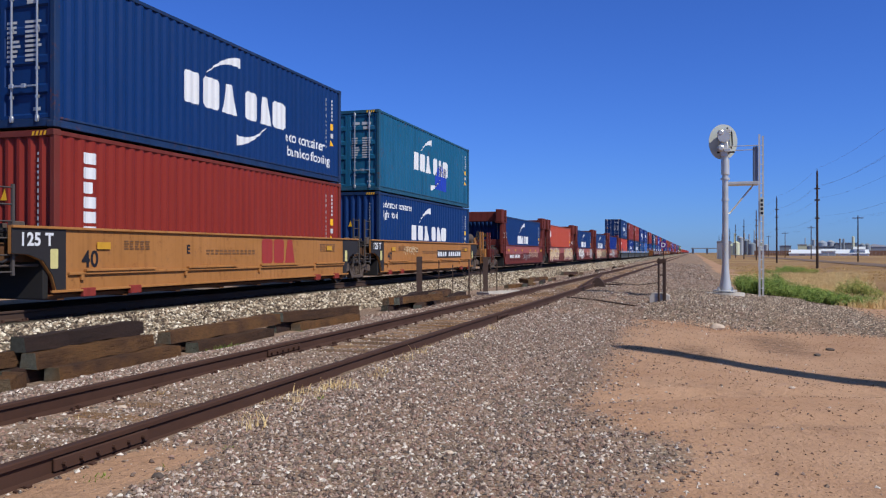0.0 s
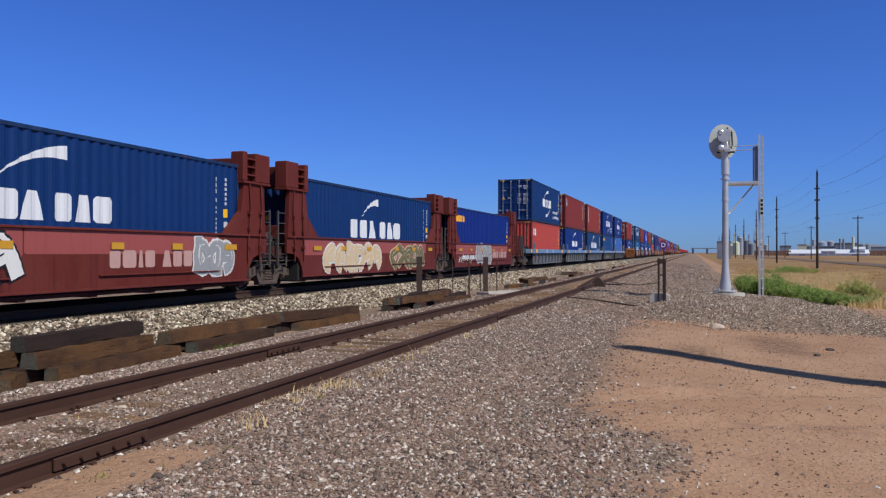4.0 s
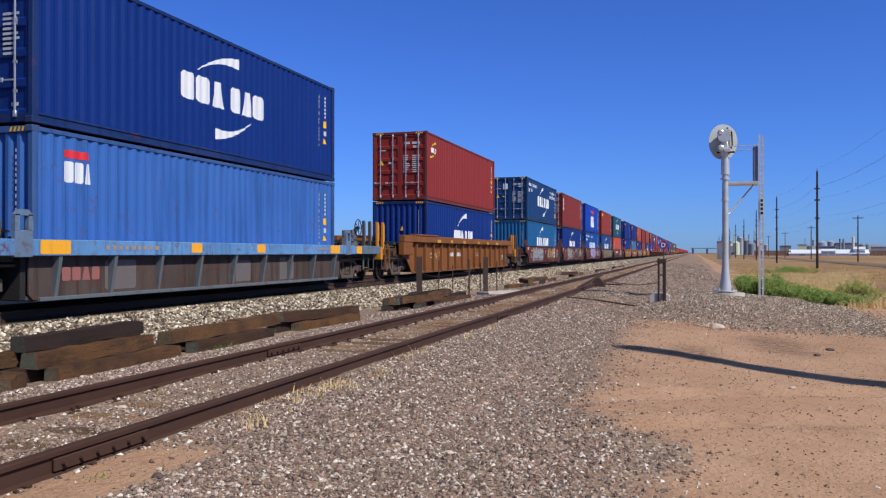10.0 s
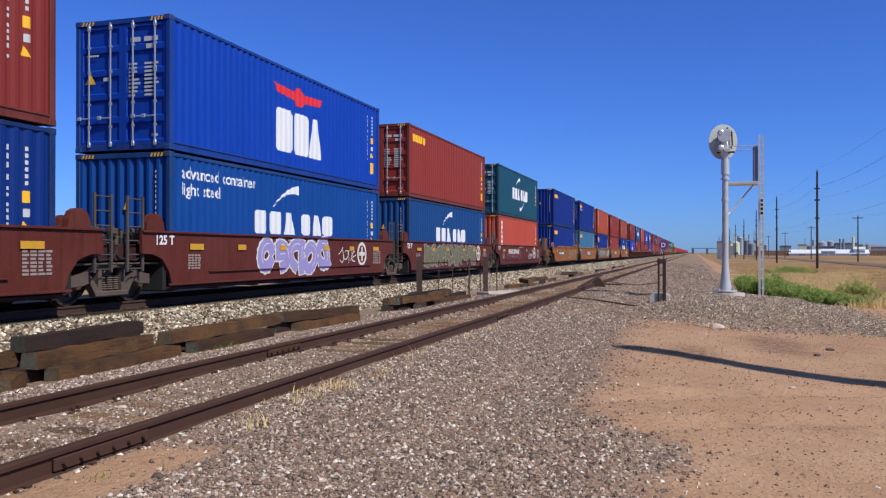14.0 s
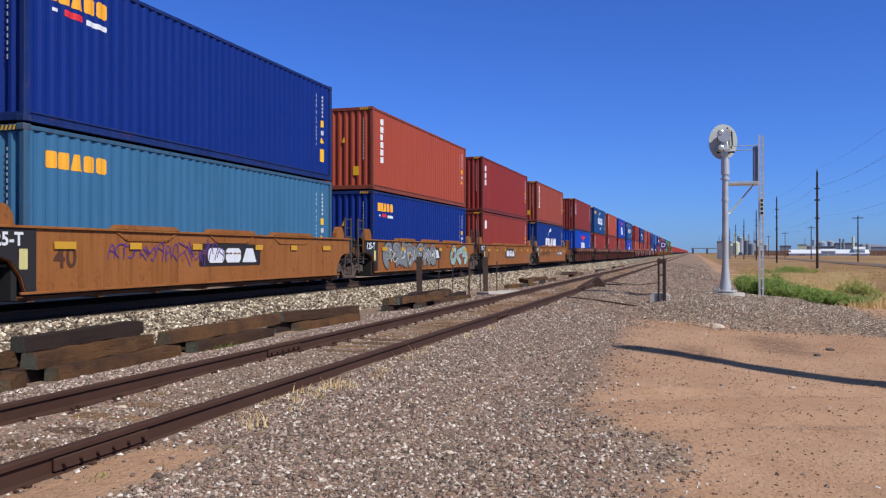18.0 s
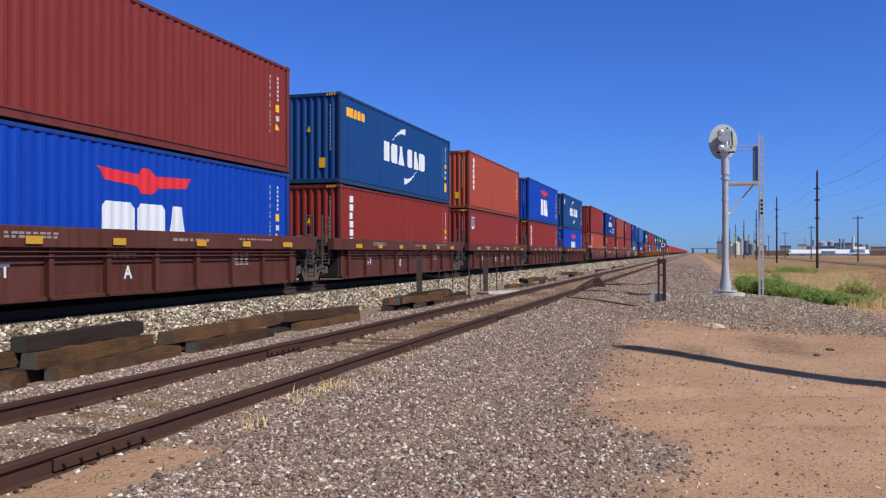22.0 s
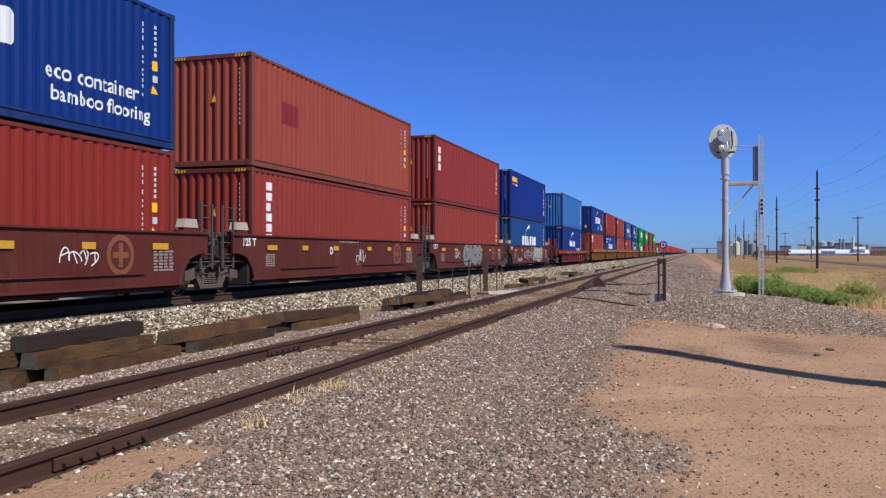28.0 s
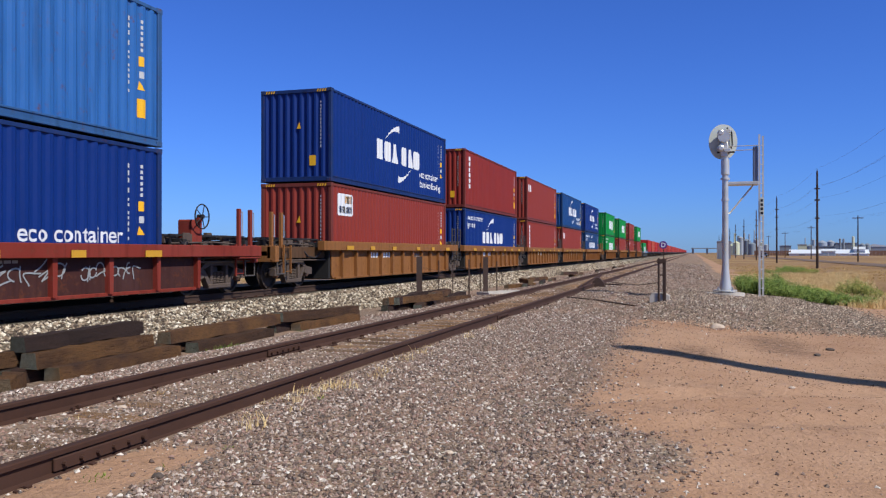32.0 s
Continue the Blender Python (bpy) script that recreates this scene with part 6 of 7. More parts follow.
mound_mat = stone_mat("mound_gravel", ((170, 150, 130), (124, 110, 96), (206, 186, 162), (100, 88, 76), (152, 128, 110), (236, 218, 194), (114, 106, 98), (180, 154, 128), (138, 120, 106), (90, 78, 66)))


def near_gravel(rng):
    while True:
        y = 2.4 + 16 * rng.random() ** 1.7
        x = -6.6 + 8.2 * rng.random()
        if -5.1 < x < -3.95 and rng.random() < (0.5 if abs((y - 1.0 + 0.27) % 0.54 - 0.27) < 0.125 else 0.1):
            continue
        if rng.random() < zones(x, y)[1] ** 2 + 0.012 and not any(abs(x - SIDING_X - s * 0.753) < 0.09 for s in (-1, 1)):
            return x, y


def mound_gravel(rng):
    while True:
        x, y = rng.uniform(-1.1, 6.0), rng.uniform(17, 30)
        if rng.random() < zones(x, y)[1]:
            return x, y


def lane_gravel(rng):
    while True:
        x, y = rng.uniform(-7.2, 1.5), 16.5 + 34 * rng.random() ** 1.4
        if rng.random() < zones(x, y)[1] and not any(abs(x - SIDING_X - s * 0.753) < 0.09 for s in (-1, 1)):
            return x, y


def far_gravel(rng):
    while True:
        x, y = rng.uniform(-7.4, 1.2), 48 + 62 * rng.random() ** 1.3
        if rng.random() < zones(x, y)[1] and not any(abs(x - SIDING_X - s * 0.753) < 0.12 for s in (-1, 1)):
            return x, y


def far_bed(rng):
    return rng.uniform(-10.5, -7.9), 38 + 80 * rng.random() ** 1.3


def bed_gravel(rng):
    while True:
        y = 5 + 34 * rng.random() ** 1.5
        x = rng.uniform(-10.4, -7.9)
        if rng.random() < zones(x, y)[0]:
            return x, y


scatter_stones("gravel", "loose pinkish grey gravel beside the siding", 132000, near_gravel, (0.0045, 0.0185), grit_mat, 1)
scatter_stones("gravel", "grey gravel heap round the signal mast", 30000, mound_gravel, (0.008, 0.023), mound_mat, 2)
scatter_stones("gravel", "coarse gravel on the lane beside the siding", 26000, lane_gravel, (0.010, 0.028), grit_mat, 9)
scatter_stones("gravel", "coarse gravel far along the siding", 9000, far_gravel, (0.022, 0.05), grit_mat, 10)
scatter_stones("ballast", "pale ballast far along the main line", 14000, far_bed, (0.03, 0.062), rock_mat, 11)
scatter_stones("ballast", "pale grey track ballast beside the main line", 24000, bed_gravel, (0.014, 0.042), rock_mat, 3)



def lot_clods(rng):
    while True:
        x, y = rng.uniform(-1.5, 7.0), 4 + 15 * rng.random()
        if rng.random() > zones(x, y)[1]:
            return x, y


scatter_stones("clods", "small dark clods and pebbles on sand", 20000, lot_clods, (0.0025, 0.0105), stone_mat("clod", ((168, 134, 104), (140, 108, 84), (182, 156, 130), (116, 90, 72), (156, 124, 98))), 4)

# ---------------------------------------------------------------- tracks
rail_rust = plain("rail_rust", (64, 36, 21), 0.9, 0.0, 0.3, 8, 0.15)
rail_worn = plain("rail_worn", (64, 44, 32), 0.85, 0.0, 0.2, 10)
tie_wood = timber("sleeper_wood", (92, 70, 54), (66, 52, 44), (3, 0.3, 3))
grey_tie = timber("grey_sleeper", (172, 138, 106), (146, 114, 86), (0.4, 4, 3))


def rail_profile(h=0.17):
    return [(-0.07, 0), (0.07, 0), (0.07, 0.012), (0.012, 0.035), (0.012, h - 0.045), (0.036, h - 0.035), (0.037, h - 0.008), (0.03, h), (-0.03, h), (-0.037, h - 0.008), (-0.036, h - 0.035), (-0.012, h - 0.045), (-0.012, 0.035), (-0.07, 0.012)]


def track(name, x, top, label, y0, y1, tie_y, tie_mat, tie_len, tie_z, mat):
    ob = thing(name, pose(x, 0, 0), label, "railway track", kind="structure")
    for sx in (-1, 1):
        s = Shape().prism([(sx * 0.753 + u, top - 0.17 + w) for u, w in rail_profile()], 1, y0, y1)
        part("rail", s, mat, ob, "rusty steel rail")
    tie = shared(("sleeper", name), lambda: Shape().box(-tie_len / 2, tie_len / 2, -0.115, 0.115, -0.18, 0, 0.012), tie_mat)
    plate = shared(("tie_plate", 0), lambda: Shape().box(-0.15, 0.15, -0.09, 0.09, 0, 0.014).box(-0.11, -0.085, -0.06, -0.035, 0.014, 0.045).box(0.085, 0.11, 0.03, 0.055, 0.014, 0.045), rail_rust)
    anchor = shared(("rail_anchor", 0), lambda: Shape().box(-0.1, 0.1, -0.012, 0.012, -0.03, 0.022).box(0.07, 0.1, -0.02, 0.02, -0.03, 0.03), rail_rust)
    rnd = random.Random(3)
    for y in tie_y:
        w = rnd.uniform(-1, 1)
        part("sleeper", tie, parent=ob, at=pose(rnd.uniform(-0.05, 0.05), y, tie_z, 0, 0, w))
        for sx in (-1, 1) if y < 34 else ():
            part("tie_plate", plate, parent=ob, at=pose(sx * 0.753, y, top - 0.182))
            if y < 22:
                part("rail_anchor", anchor, parent=ob, at=pose(sx * 0.753, y + 0.14, top - 0.165))
    return ob


siding = track("siding_track", SIDING_X, SIDING_Z, "rusty siding with half-buried sleepers in gravel", -60, 1500, [1.0 + 0.54 * i for i in range(150)], grey_tie, 2.1, 0.056, rail_rust)
for _x, _y in ((0.753, 4.55), (-0.753, 9.9), (0.753, 16.4)):
    s = Shape()
    for u in (-0.03, 0.03):
        s.box(_x + u - 0.012, _x + u + 0.012, _y - 0.45, _y + 0.45, SIDING_Z - 0.13, SIDING_Z - 0.05, 0.006)
    for i in range(6):
        s.cyl((_x - 0.07, _y - 0.38 + i * 0.152, SIDING_Z - 0.09), (_x + 0.07, _y - 0.38 + i * 0.152, SIDING_Z - 0.09), 0.018, 8)
    part("joint_bar", s, rail_rust, siding, "bolted rail joint")
main_track = track("main_track", TRACK_X, RAIL_Z, "main line on pale ballast under the train", -80, 3000, [2.0 + 0.52 * i for i in range(110)], tie_wood, 2.6, RAIL_Z - 0.182, rail_worn)

# ---------------------------------------------------------------- old sleepers piled between the tracks
old_wood = timber("old_sleeper", (94, 66, 44), (60, 42, 31), (4, 0.35, 4))
end_grain = timber("sleeper_end", (124, 126, 112), (92, 94, 82), (5, 5, 5))
old_dark = timber("tarred_sleeper", (76, 54, 45), (48, 36, 32), (4, 0.35, 4))


def old_sleeper(x, y, z, rz=0.0, rx=0.0, l=2.6, dark=False):
    key = ("old_sleeper", round(l, 1), dark)

    def make():
        s = Shape()
        w, h = 0.115, 0.09
        n = 9
        rnd = random.Random(int(l * 10))
        for i in range(n + 1):
            y0 = -l / 2 + l * i / n
            j = lambda: rnd.uniform(-0.013, 0.013)
            s.v += [(-w + j(), y0, -h + j()), (w + j(), y0, -h + j()), (w - 0.015 + j(), y0, h - 0.006 + j()), (-w + 0.015 + j(), y0, h - 0.006 + j())]
        for i in range(n):
            for q in range(4):
                s.f.append((4 * i + q, 4 * i + (q + 1) % 4, 4 * i + 4 + (q + 1) % 4, 4 * i + 4 + q))
        s.f += [(3, 2, 1, 0), tuple(4 * n + q for q in range(4))]
        return s
    me = shared(key, make, old_dark if dark else old_wood)
    if len(me.materials) == 1:
        me.materials.append(end_grain)
        for p in me.polygons:
            if abs(p.normal.y) > 0.9:
                p.material_index = 1
    ob = new("old_sleeper", me)
    ob.matrix_basis = pose(x, y, z, rx, 0, rz)
    return tagged(ob, "weathered creosoted timber sleeper, piled beside the track" if not dark else "dark tarred timber sleeper, piled beside the track", "railway sleeper", "piled old sleepers")


PILES = [
    # x, y, layer, turn, lean, length, dark
    (-6.92, 8.70, 0, 0.5, 0, 2.3, 1), (-7.2, 8.5, 0, -1, 0, 2.6, 1), (-7.46, 8.5, 0, 1, 0, 2.6, 1), (-7.08, 8.43, 1, 0.5, 0.5, 2.1, 0), (-7.36, 8.3, 1, -2, 0, 2.4, 1), (-7.24, 8.43, 2, -0.5, 1.0, 2.05, 1),
    (-6.84, 6.86, 0, 32, 0, 0.6, 0), (-7.25, 6.3, 0, -3, 0, 1.2, 1), (-7.3, 6.36, 1, 3, 0, 1.2, 0),
    (-6.98, 11.48, 0, 1.5, 0, 2.35, 0), (-7.3, 11.2, 0, 2, 0, 2.6, 1), (-7.22, 11.85, 1, 0.5, 0.5, 3.7, 1),
    (-6.98, 15.0, 0, -2, 0, 2.6, 0), (-7.3, 14.5, 0, 2, 0, 2.6, 1), (-7.16, 15.0, 1, -1, -1.5, 3.4, 0),
    (-6.8, 20.3, 0, 14, 0, 2.4, 0), (-7.1, 20.2, 0, -8, 0, 2.6, 1), (-7.4, 20.4, 0, 6, 0, 2.6, 1), (-6.95, 20.2, 1, -14, 0, 2.6, 0), (-7.25, 20.4, 1, 8, 0, 2.6, 1),
    (-7.2, 23.0, 0, 8, 0, 2.6, 1), (-7.5, 23.1, 1, -4, 0, 2.6, 1), (-7.2, 23.3, 1, 6, 0, 2.4, 1), (-6.9, 23.2, 0, -12, 0, 2.4, 1),
    (-7.3, 25.2, 0, 4, 0, 2.6, 1),
    (-6.6, 33.2, 0, 10, 0, 2.6, 1), (-6.9, 33.6, 0, -14, 0, 2.6, 0), (-6.75, 34.0, 1, 20, 0, 2.6, 1), (-6.5, 36.5, 0, 8, 0, 2.6, 1), (-6.8, 36.9, 1, -8, 0, 2.6, 1), (-6.6, 39.8, 0, 5, 0, 2.6, 1),
    (-6.6, 47.0, 0, 15, 0, 2.6, 1), (-6.9, 47.6, 1, -10, 0, 2.6, 1), (-6.6, 50.5, 0, 5, 0, 2.6, 1), (-6.7, 60.0, 0, 8, 0, 2.6, 1), (-6.9, 64.0, 0, -6, 0, 2.6, 1), (-6.7, 74.0, 0, 10, 0, 2.6, 1), (-6.8, 82.0, 0, -4, 0, 2.6, 1),
]
for _x, _y, _k, _rz, _rx, _len, _dark in PILES:
    old_sleeper(_x, _y, ground_z(_x, _y) + 0.075 + 0.178 * _k, _rz, _rx, _len, bool(_dark))

strap = Shape().strip([(-6.86, 6.60, 0.27), (-6.82, 6.62, 0.33), (-6.80, 6.66, 0.39), (-6.84, 6.70, 0.44), (-6.9, 6.72, 0.46)], 0.011, 6)
tagged(part("green_strap", strap, plain("strap_green", (44, 150, 108), 0.5)), "bright green plastic strap caught in the sleepers", "strap")

# ---------------------------------------------------------------- stakes and wire at the tie piles
rust_post = plain("rusty_post", (74, 56, 48), 0.8, 0.2, 0.3, 12)


def stake(x, y, top, w, rail=False):
    z0 = ground_z(x, y) - 0.2
    s = Shape().box(-w / 2, w / 2, -w / 2, w / 2, z0, top, 0.004)
    if rail:
        s.box(-w * 0.9, w * 0.9, -w * 0.7, -w * 0.5, z0, top)
    ob = new("fence_post" if rail else "steel_stake", s.mesh("stake", rust_post))
    ob.matrix_basis = pose(x, y, 0, 1.0 if rail else 0, 0, 20)
    tagged(ob, "old rusty steel rail post at the sleeper piles" if rail else "thin rusty steel stake with wire", "post", "stakes along the main line")


for _x, _y, _t, _w, _r in ((-8.3, 24.6, 1.32, 0.10, True), (-6.55, 26.2, 1.30, 0.09, True), (-7.9, 25.4, 1.2, 0.03, False), (-7.55, 25.8, 1.05, 0.03, False), (-7.05, 26.0, 1.22, 0.045, False), (-6.75, 26.3, 1.1, 0.03, False), (-6.35, 27.0, 1.15, 0.035, False)):
    stake(_x, _y, _t, _w, _r)
wire = Shape()
for _z in (0.78, 0.98):
    pts = []
    for i in range(13):
        u = i / 12
        pts.append((-8.3 + 1.95 * u, 24.6 + 2.4 * u, _z - 0.12 * math.sin(math.pi * u * 2) ** 2))
    wire.strip(pts, 0.006, 4)
tagged(part("fence_wire", wire, rust_post), "slack rusty wire strung between the stakes", "wire")

# ---------------------------------------------------------------- derail sign, marker pipes, rod
purple = decal_paint("sign_purple", (92, 44, 128))
concrete = plain("concrete", (188, 180, 170), 0.9, 0, 0.25, 9, 0.3)
sign = thing("derail_sign", pose(-0.86, 23.4, ground_z(-0.86, 23.4)), "round purple sign with a white D on rusty pipes", "sign")
gz = sign.matrix_basis.translation.z
base = Shape().prism([(-0.3, -0.1), (0.22, -0.1), (0.22, 0.16), (0.1, 0.22), (-0.24, 0.22), (-0.3, 0.14)], 1, -0.2, 0.2)
part("concrete_foot", base, concrete, sign, "broken pale concrete foot")
for u in (-0.06, 0.07, 0.11):
    part("pipe", Shape().cyl((u, -0.22, -0.2), (u, -0.22, 1.18 if u < 0.1 else 1.1), 0.028, 8), rust_post, sign)
part("pipe_clamp", Shape().box(-0.1, 0.14, -0.26, -0.18, 1.05, 1.16, 0.01).box(-0.02, 0.12, -0.26, -0.18, 0.7, 0.74), rust_post, sign)
part("sign_post", Shape().cyl((0.06, -0.16, 0.9), (0.06, -0.16, 1.5), 0.012, 6), rust_post, sign)
part("sign_disc", Shape().cyl((0.06, -0.19, 1.545), (0.06, -0.18, 1.545), 0.105, 24), purple, sign, "purple round plate")
_vs, _fs, _w = words("D", 0.17, 0.004)
_d = Shape()
_d.v, _d.f = [(0.06 - _w / 2 + x, -0.194, 1.487 + y) for x, y, _ in _vs], list(_fs)
part("sign_letter", _d, white, sign)
rod = Shape().strip([(-3.62, 24.5, 0.12), (-2.6, 23.5, 0.1), (-1.9, 22.7, 0.06), (-1.42, 22.2, 0.03)], 0.02, 6)
tagged(part("switch_rod", rod, rust_post), "thin rusty operating rod lying on the gravel", "rod")
derail = thing("derail_block", pose(SIDING_X + 0.9, 32.8, ground_z(-3.6, 32.8)), "rusty derail block clamped at the siding rail", "derail")
part("block", Shape().prism([(-0.3, 0), (0.3, 0), (0.22, 0.2), (0.05, 0.36), (-0.05, 0.36), (-0.2, 0.18)], 1, -0.16, 0.16), rust_post, derail)
part("lever", Shape().cyl((0.2, 0, 0.12), (0.9, -0.3, 0.1), 0.03, 6).cyl((0.3, 0.25, 0.1), (0.9, 0.35, 0.08), 0.025, 6), rust_post, derail)
point_rail = Shape().prism([(u * 0.8, w * 0.8) for u, w in rail_profile()], 1, 0, 19)
tagged(part("point_rail", point_rail, rail_rust, at=pose(-3.92, 29.2, 0.1, 0, 0, 3.6)), "rusty derail point rail set between the siding rails", "rail")
slab = Shape().prism([(-0.9, -0.35), (0.7, -0.42), (1.0, 0.1), (0.5, 0.4), (-0.8, 0.3)], 2, -0.05, 0.06)
tagged(part("concrete_slab", slab, concrete, at=pose(-6.15, 26.6, ground_z(-6.15, 26.6) + 0.02, 0, 0, 60)), "pale broken concrete slab beside the siding", "slab")
cable = Shape().strip([(-0.95, 23.2, 0.62), (-1.6, 25.0, 0.48), (-2.4, 28.0, 0.42), (-3.1, 31.5, 0.35)], 0.012, 5)
tagged(part("cable", cable, rust_post), "slack dark cable from sign to derail", "cable")


def stone(x, y, r, seed, mat, name, label):
    """One larger stone, a dented lump."""
    bm = bmesh.new()
    bmesh.ops.create_icosphere(bm, subdivisions=2, radius=r)
    for v in bm.verts:
        k = 1 + 0.35 * noise.noise(v.co / r * 1.3 + Vector((seed, 0, 0)))
        v.co = Vector((v.co.x * k * 1.3, v.co.y * k, v.co.z * k * 0.6))
    me = bpy.data.meshes.new(name)
    bm.to_mesh(me)
    bm.free()
    me.materials.append(mat)
    ob = new(name, me)
    ob.matrix_basis = pose(x, y, ground_z(x, y) + r * 0.2, 0, 0, seed * 40)
    tagged(ob, label, "stone", "larger loose stones")


pale_stone = plain("pale_stone", (196, 176, 156), 0.9, 0, 0.25, 12, 0.4)
dark_stone = plain("dark_stone", (92, 80, 72), 0.9, 0, 0.25, 12, 0.4)
for _x, _y, _r, _m in ((0.46, 17.6, 0.13, 0), (2.2, 15.2, 0.06, 1), (1.9, 14.4, 0.05, 1), (3.2, 13.6, 0.06, 1), (3.4, 9.2, 0.04, 0), (1.1, 10.4, 0.03, 0), (2.4, 7.6, 0.03, 1),
                        (-3.2, 4.4, 0.025, 0), (-3.1, 4.25, 0.035, 1), (-4.9, 6.2, 0.035, 0), (-4.2, 7.3, 0.03, 0), (-1.7, 5.7, 0.03, 0), (-1.2, 6.6, 0.035, 0), (-1.9, 7.6, 0.03, 0)):
    stone(_x, _y, _r, _x * 3 + _y, (pale_stone, dark_stone)[_m], "loose_stone", ("pale weathered stone on the ground", "dark stone lying on the ground")[_m])

# ---------------------------------------------------------------- signal mast
silver = plain("aluminium_paint", (206, 204, 196), 0.33, 0.4, 0.2, 4)
target = plain("target_white", (198, 204, 196), 0.6, 0.0, 0.1)
mast_y, mast_x = 27.4, 0.95
mast = thing("signal_mast", pose(mast_x, mast_y, -0.05), "silver railway signal mast with ladder and round target", "railway signal")
S0 = ground_z(mast_x, mast_y) + 0.05
part("foundation", Shape().cyl((0, 0, S0 - 0.3), (0, 0, S0 + 0.06), 0.58, 20), concrete, mast, "round concrete foundation")
part("base_flange", Shape().cyl((0, 0, S0 + 0.10), (0, 0, S0 + 0.14), 0.36, 16).cyl((0, 0, S0 + 0.06), (0, 0, S0 + 0.10), 0.2, 12), silver, mast, smooth=True)
for i in range(4):
    a = 0.78 + i * math.pi / 2
    part("anchor_bolt", shared(("anchor_bolt", 0), lambda: Shape().cyl((0, 0, 0), (0, 0, 0.2), 0.022, 8).cyl((0, 0, 0.1), (0, 0, 0.14), 0.045, 6), galv), parent=mast, at=pose(0.29 * math.cos(a), 0.29 * math.sin(a), S0 + 0.04))
part("mast_base", Shape().lathe([(0.19, S0 + 0.14), (0.175, S0 + 0.3), (0.14, S0 + 0.5), (0.112, S0 + 0.78), (0.098, S0 + 1.25)], 2, 18), silver, mast, smooth=True)
part("mast_tube", Shape().lathe([(0.096, S0 + 1.2), (0.094, S0 + 3.9), (0.092, S0 + 4.9)], 2, 18), silver, mast, smooth=True)
col = Shape()
for z0, z1, r in ((1.6, 1.63, 0.108), (2.95, 3.02, 0.115), (3.78, 4.25, 0.128), (3.62, 3.68, 0.14)):
    col.cyl((0, 0, S0 + z0), (0, 0, S0 + z1), r, 16)
part("mast_collar", col, silver, mast, smooth=True)
hz = S0 + 4.84
tg = Shape()
n = 30
ol = [(0.44 * math.copysign(abs(math.cos(2 * math.pi * i / n)) ** 0.9, math.cos(2 * math.pi * i / n)), 0.56 * math.sin(2 * math.pi * i / n)) for i in range(n)]
tg.prism(ol, 1, 0.16, 0.18)
part("target", tg, target, mast, "white oval signal target", at=pose(-0.03, 0, hz, 0, 0, 10))
hd = Shape().lathe([(0.19, -0.06), (0.2, 0.02), (0.16, 0.16)], 1, 16, (-0.05, 0, hz + 0.12))
hd.box(-0.15, 0.09, -0.14, 0.15, hz - 0.5, hz - 0.02, 0.03)
hd.cyl((-0.02, 0, hz - 0.62), (-0.02, 0, hz + 0.34), 0.09, 12)
part("signal_head", hd, silver, mast, smooth=True)
for _z in (-0.3, 0.3):
    part("lamp_case", Shape().lathe([(0.06, -0.32), (0.10, -0.29), (0.11, -0.05)], 1, 12, (-0.14, 0, hz + _z * 0.8)).box(-0.05, 0.16, -0.2, -0.1, hz + _z - 0.06, hz + _z + 0.06, 0.02), silver, mast)
part("alignment_bracket", Shape().strip([(0.1, -0.1, hz - 0.42), (0.22, 0.14, hz - 0.1), (0.2, 0.16, hz + 0.3), (0.05, 0.0, hz + 0.42)], 0.025, 6).cyl((-0.25, 0.0, hz - 0.35), (0.28, 0.0, hz - 0.35), 0.03, 6), dark_steel, mast)
hood = Shape().lathe([(0.17, -0.06), (0.18, -0.3)], 1, 14, (-0.05, 0, hz + 0.12))
part("hood", hood, silver, mast)
lad_x, lad_y = 1.08, 0.25
for u in (-0.18, 0.18):
    part("ladder_stile", Shape().box(lad_x + u * 0.36 - 0.03, lad_x + u * 0.36 + 0.03, lad_y + u - 0.012, lad_y + u + 0.012, S0 - 0.05, S0 + 5.02), silver, mast)
for i in range(16):
    part("ladder_rung", shared(("ladder_rung", 0), lambda: Shape().cyl((0, -0.19, 0), (0, 0.19, 0), 0.012, 6), silver), parent=mast, at=pose(lad_x, lad_y, S0 + 0.2 + i * 0.3, 0, 0, -20))
part("platform", Shape().box(0.1, 1.0, 0.0, 0.55, S0 + 3.46, S0 + 3.54, 0.01).box(0.12, 0.98, 0.03, 0.52, S0 + 3.54, S0 + 3.56), silver, mast)
part("platform_brace", Shape().strip([(0.12, 0.1, S0 + 2.55), (0.85, 0.25, S0 + 3.46)], 0.03, 6), silver, mast)
part("handrail", Shape().strip([(0.1, 0.05, S0 + 4.68), (1.0, 0.05, S0 + 4.68)], 0.014, 6).strip([(0.1, 0.5, S0 + 4.6), (1.0, 0.5, S0 + 4.6)], 0.014, 6), silver, mast)
part("junction_box", Shape().box(0.84, 0.98, 0.1, 0.4, S0 + 3.56, S0 + 4.66, 0.015), plain("junction_grey", (112, 122, 140), 0.5, 0.3), mast, "narrow grey cable box")
part("number_plate", Shape().box(lad_x - 0.06, lad_x + 0.06, lad_y - 0.25, lad_y - 0.235, S0 + 2.45, S0 + 3.05), target, mast)
flat = Shape()
for i in range(4):
    flat.box(lad_x - 0.035, lad_x + 0.035, lad_y - 0.24, lad_y - 0.238, S0 + 2.52 + i * 0.13, S0 + 2.6 + i * 0.13)
part("number_bars", flat, black_mark, mast, at=pose(0, -0.015, 0))

# ---------------------------------------------------------------- utility poles and wires
pole_wood = timber("pole_wood", (84, 64, 56), (58, 46, 44), (5, 5, 0.3))


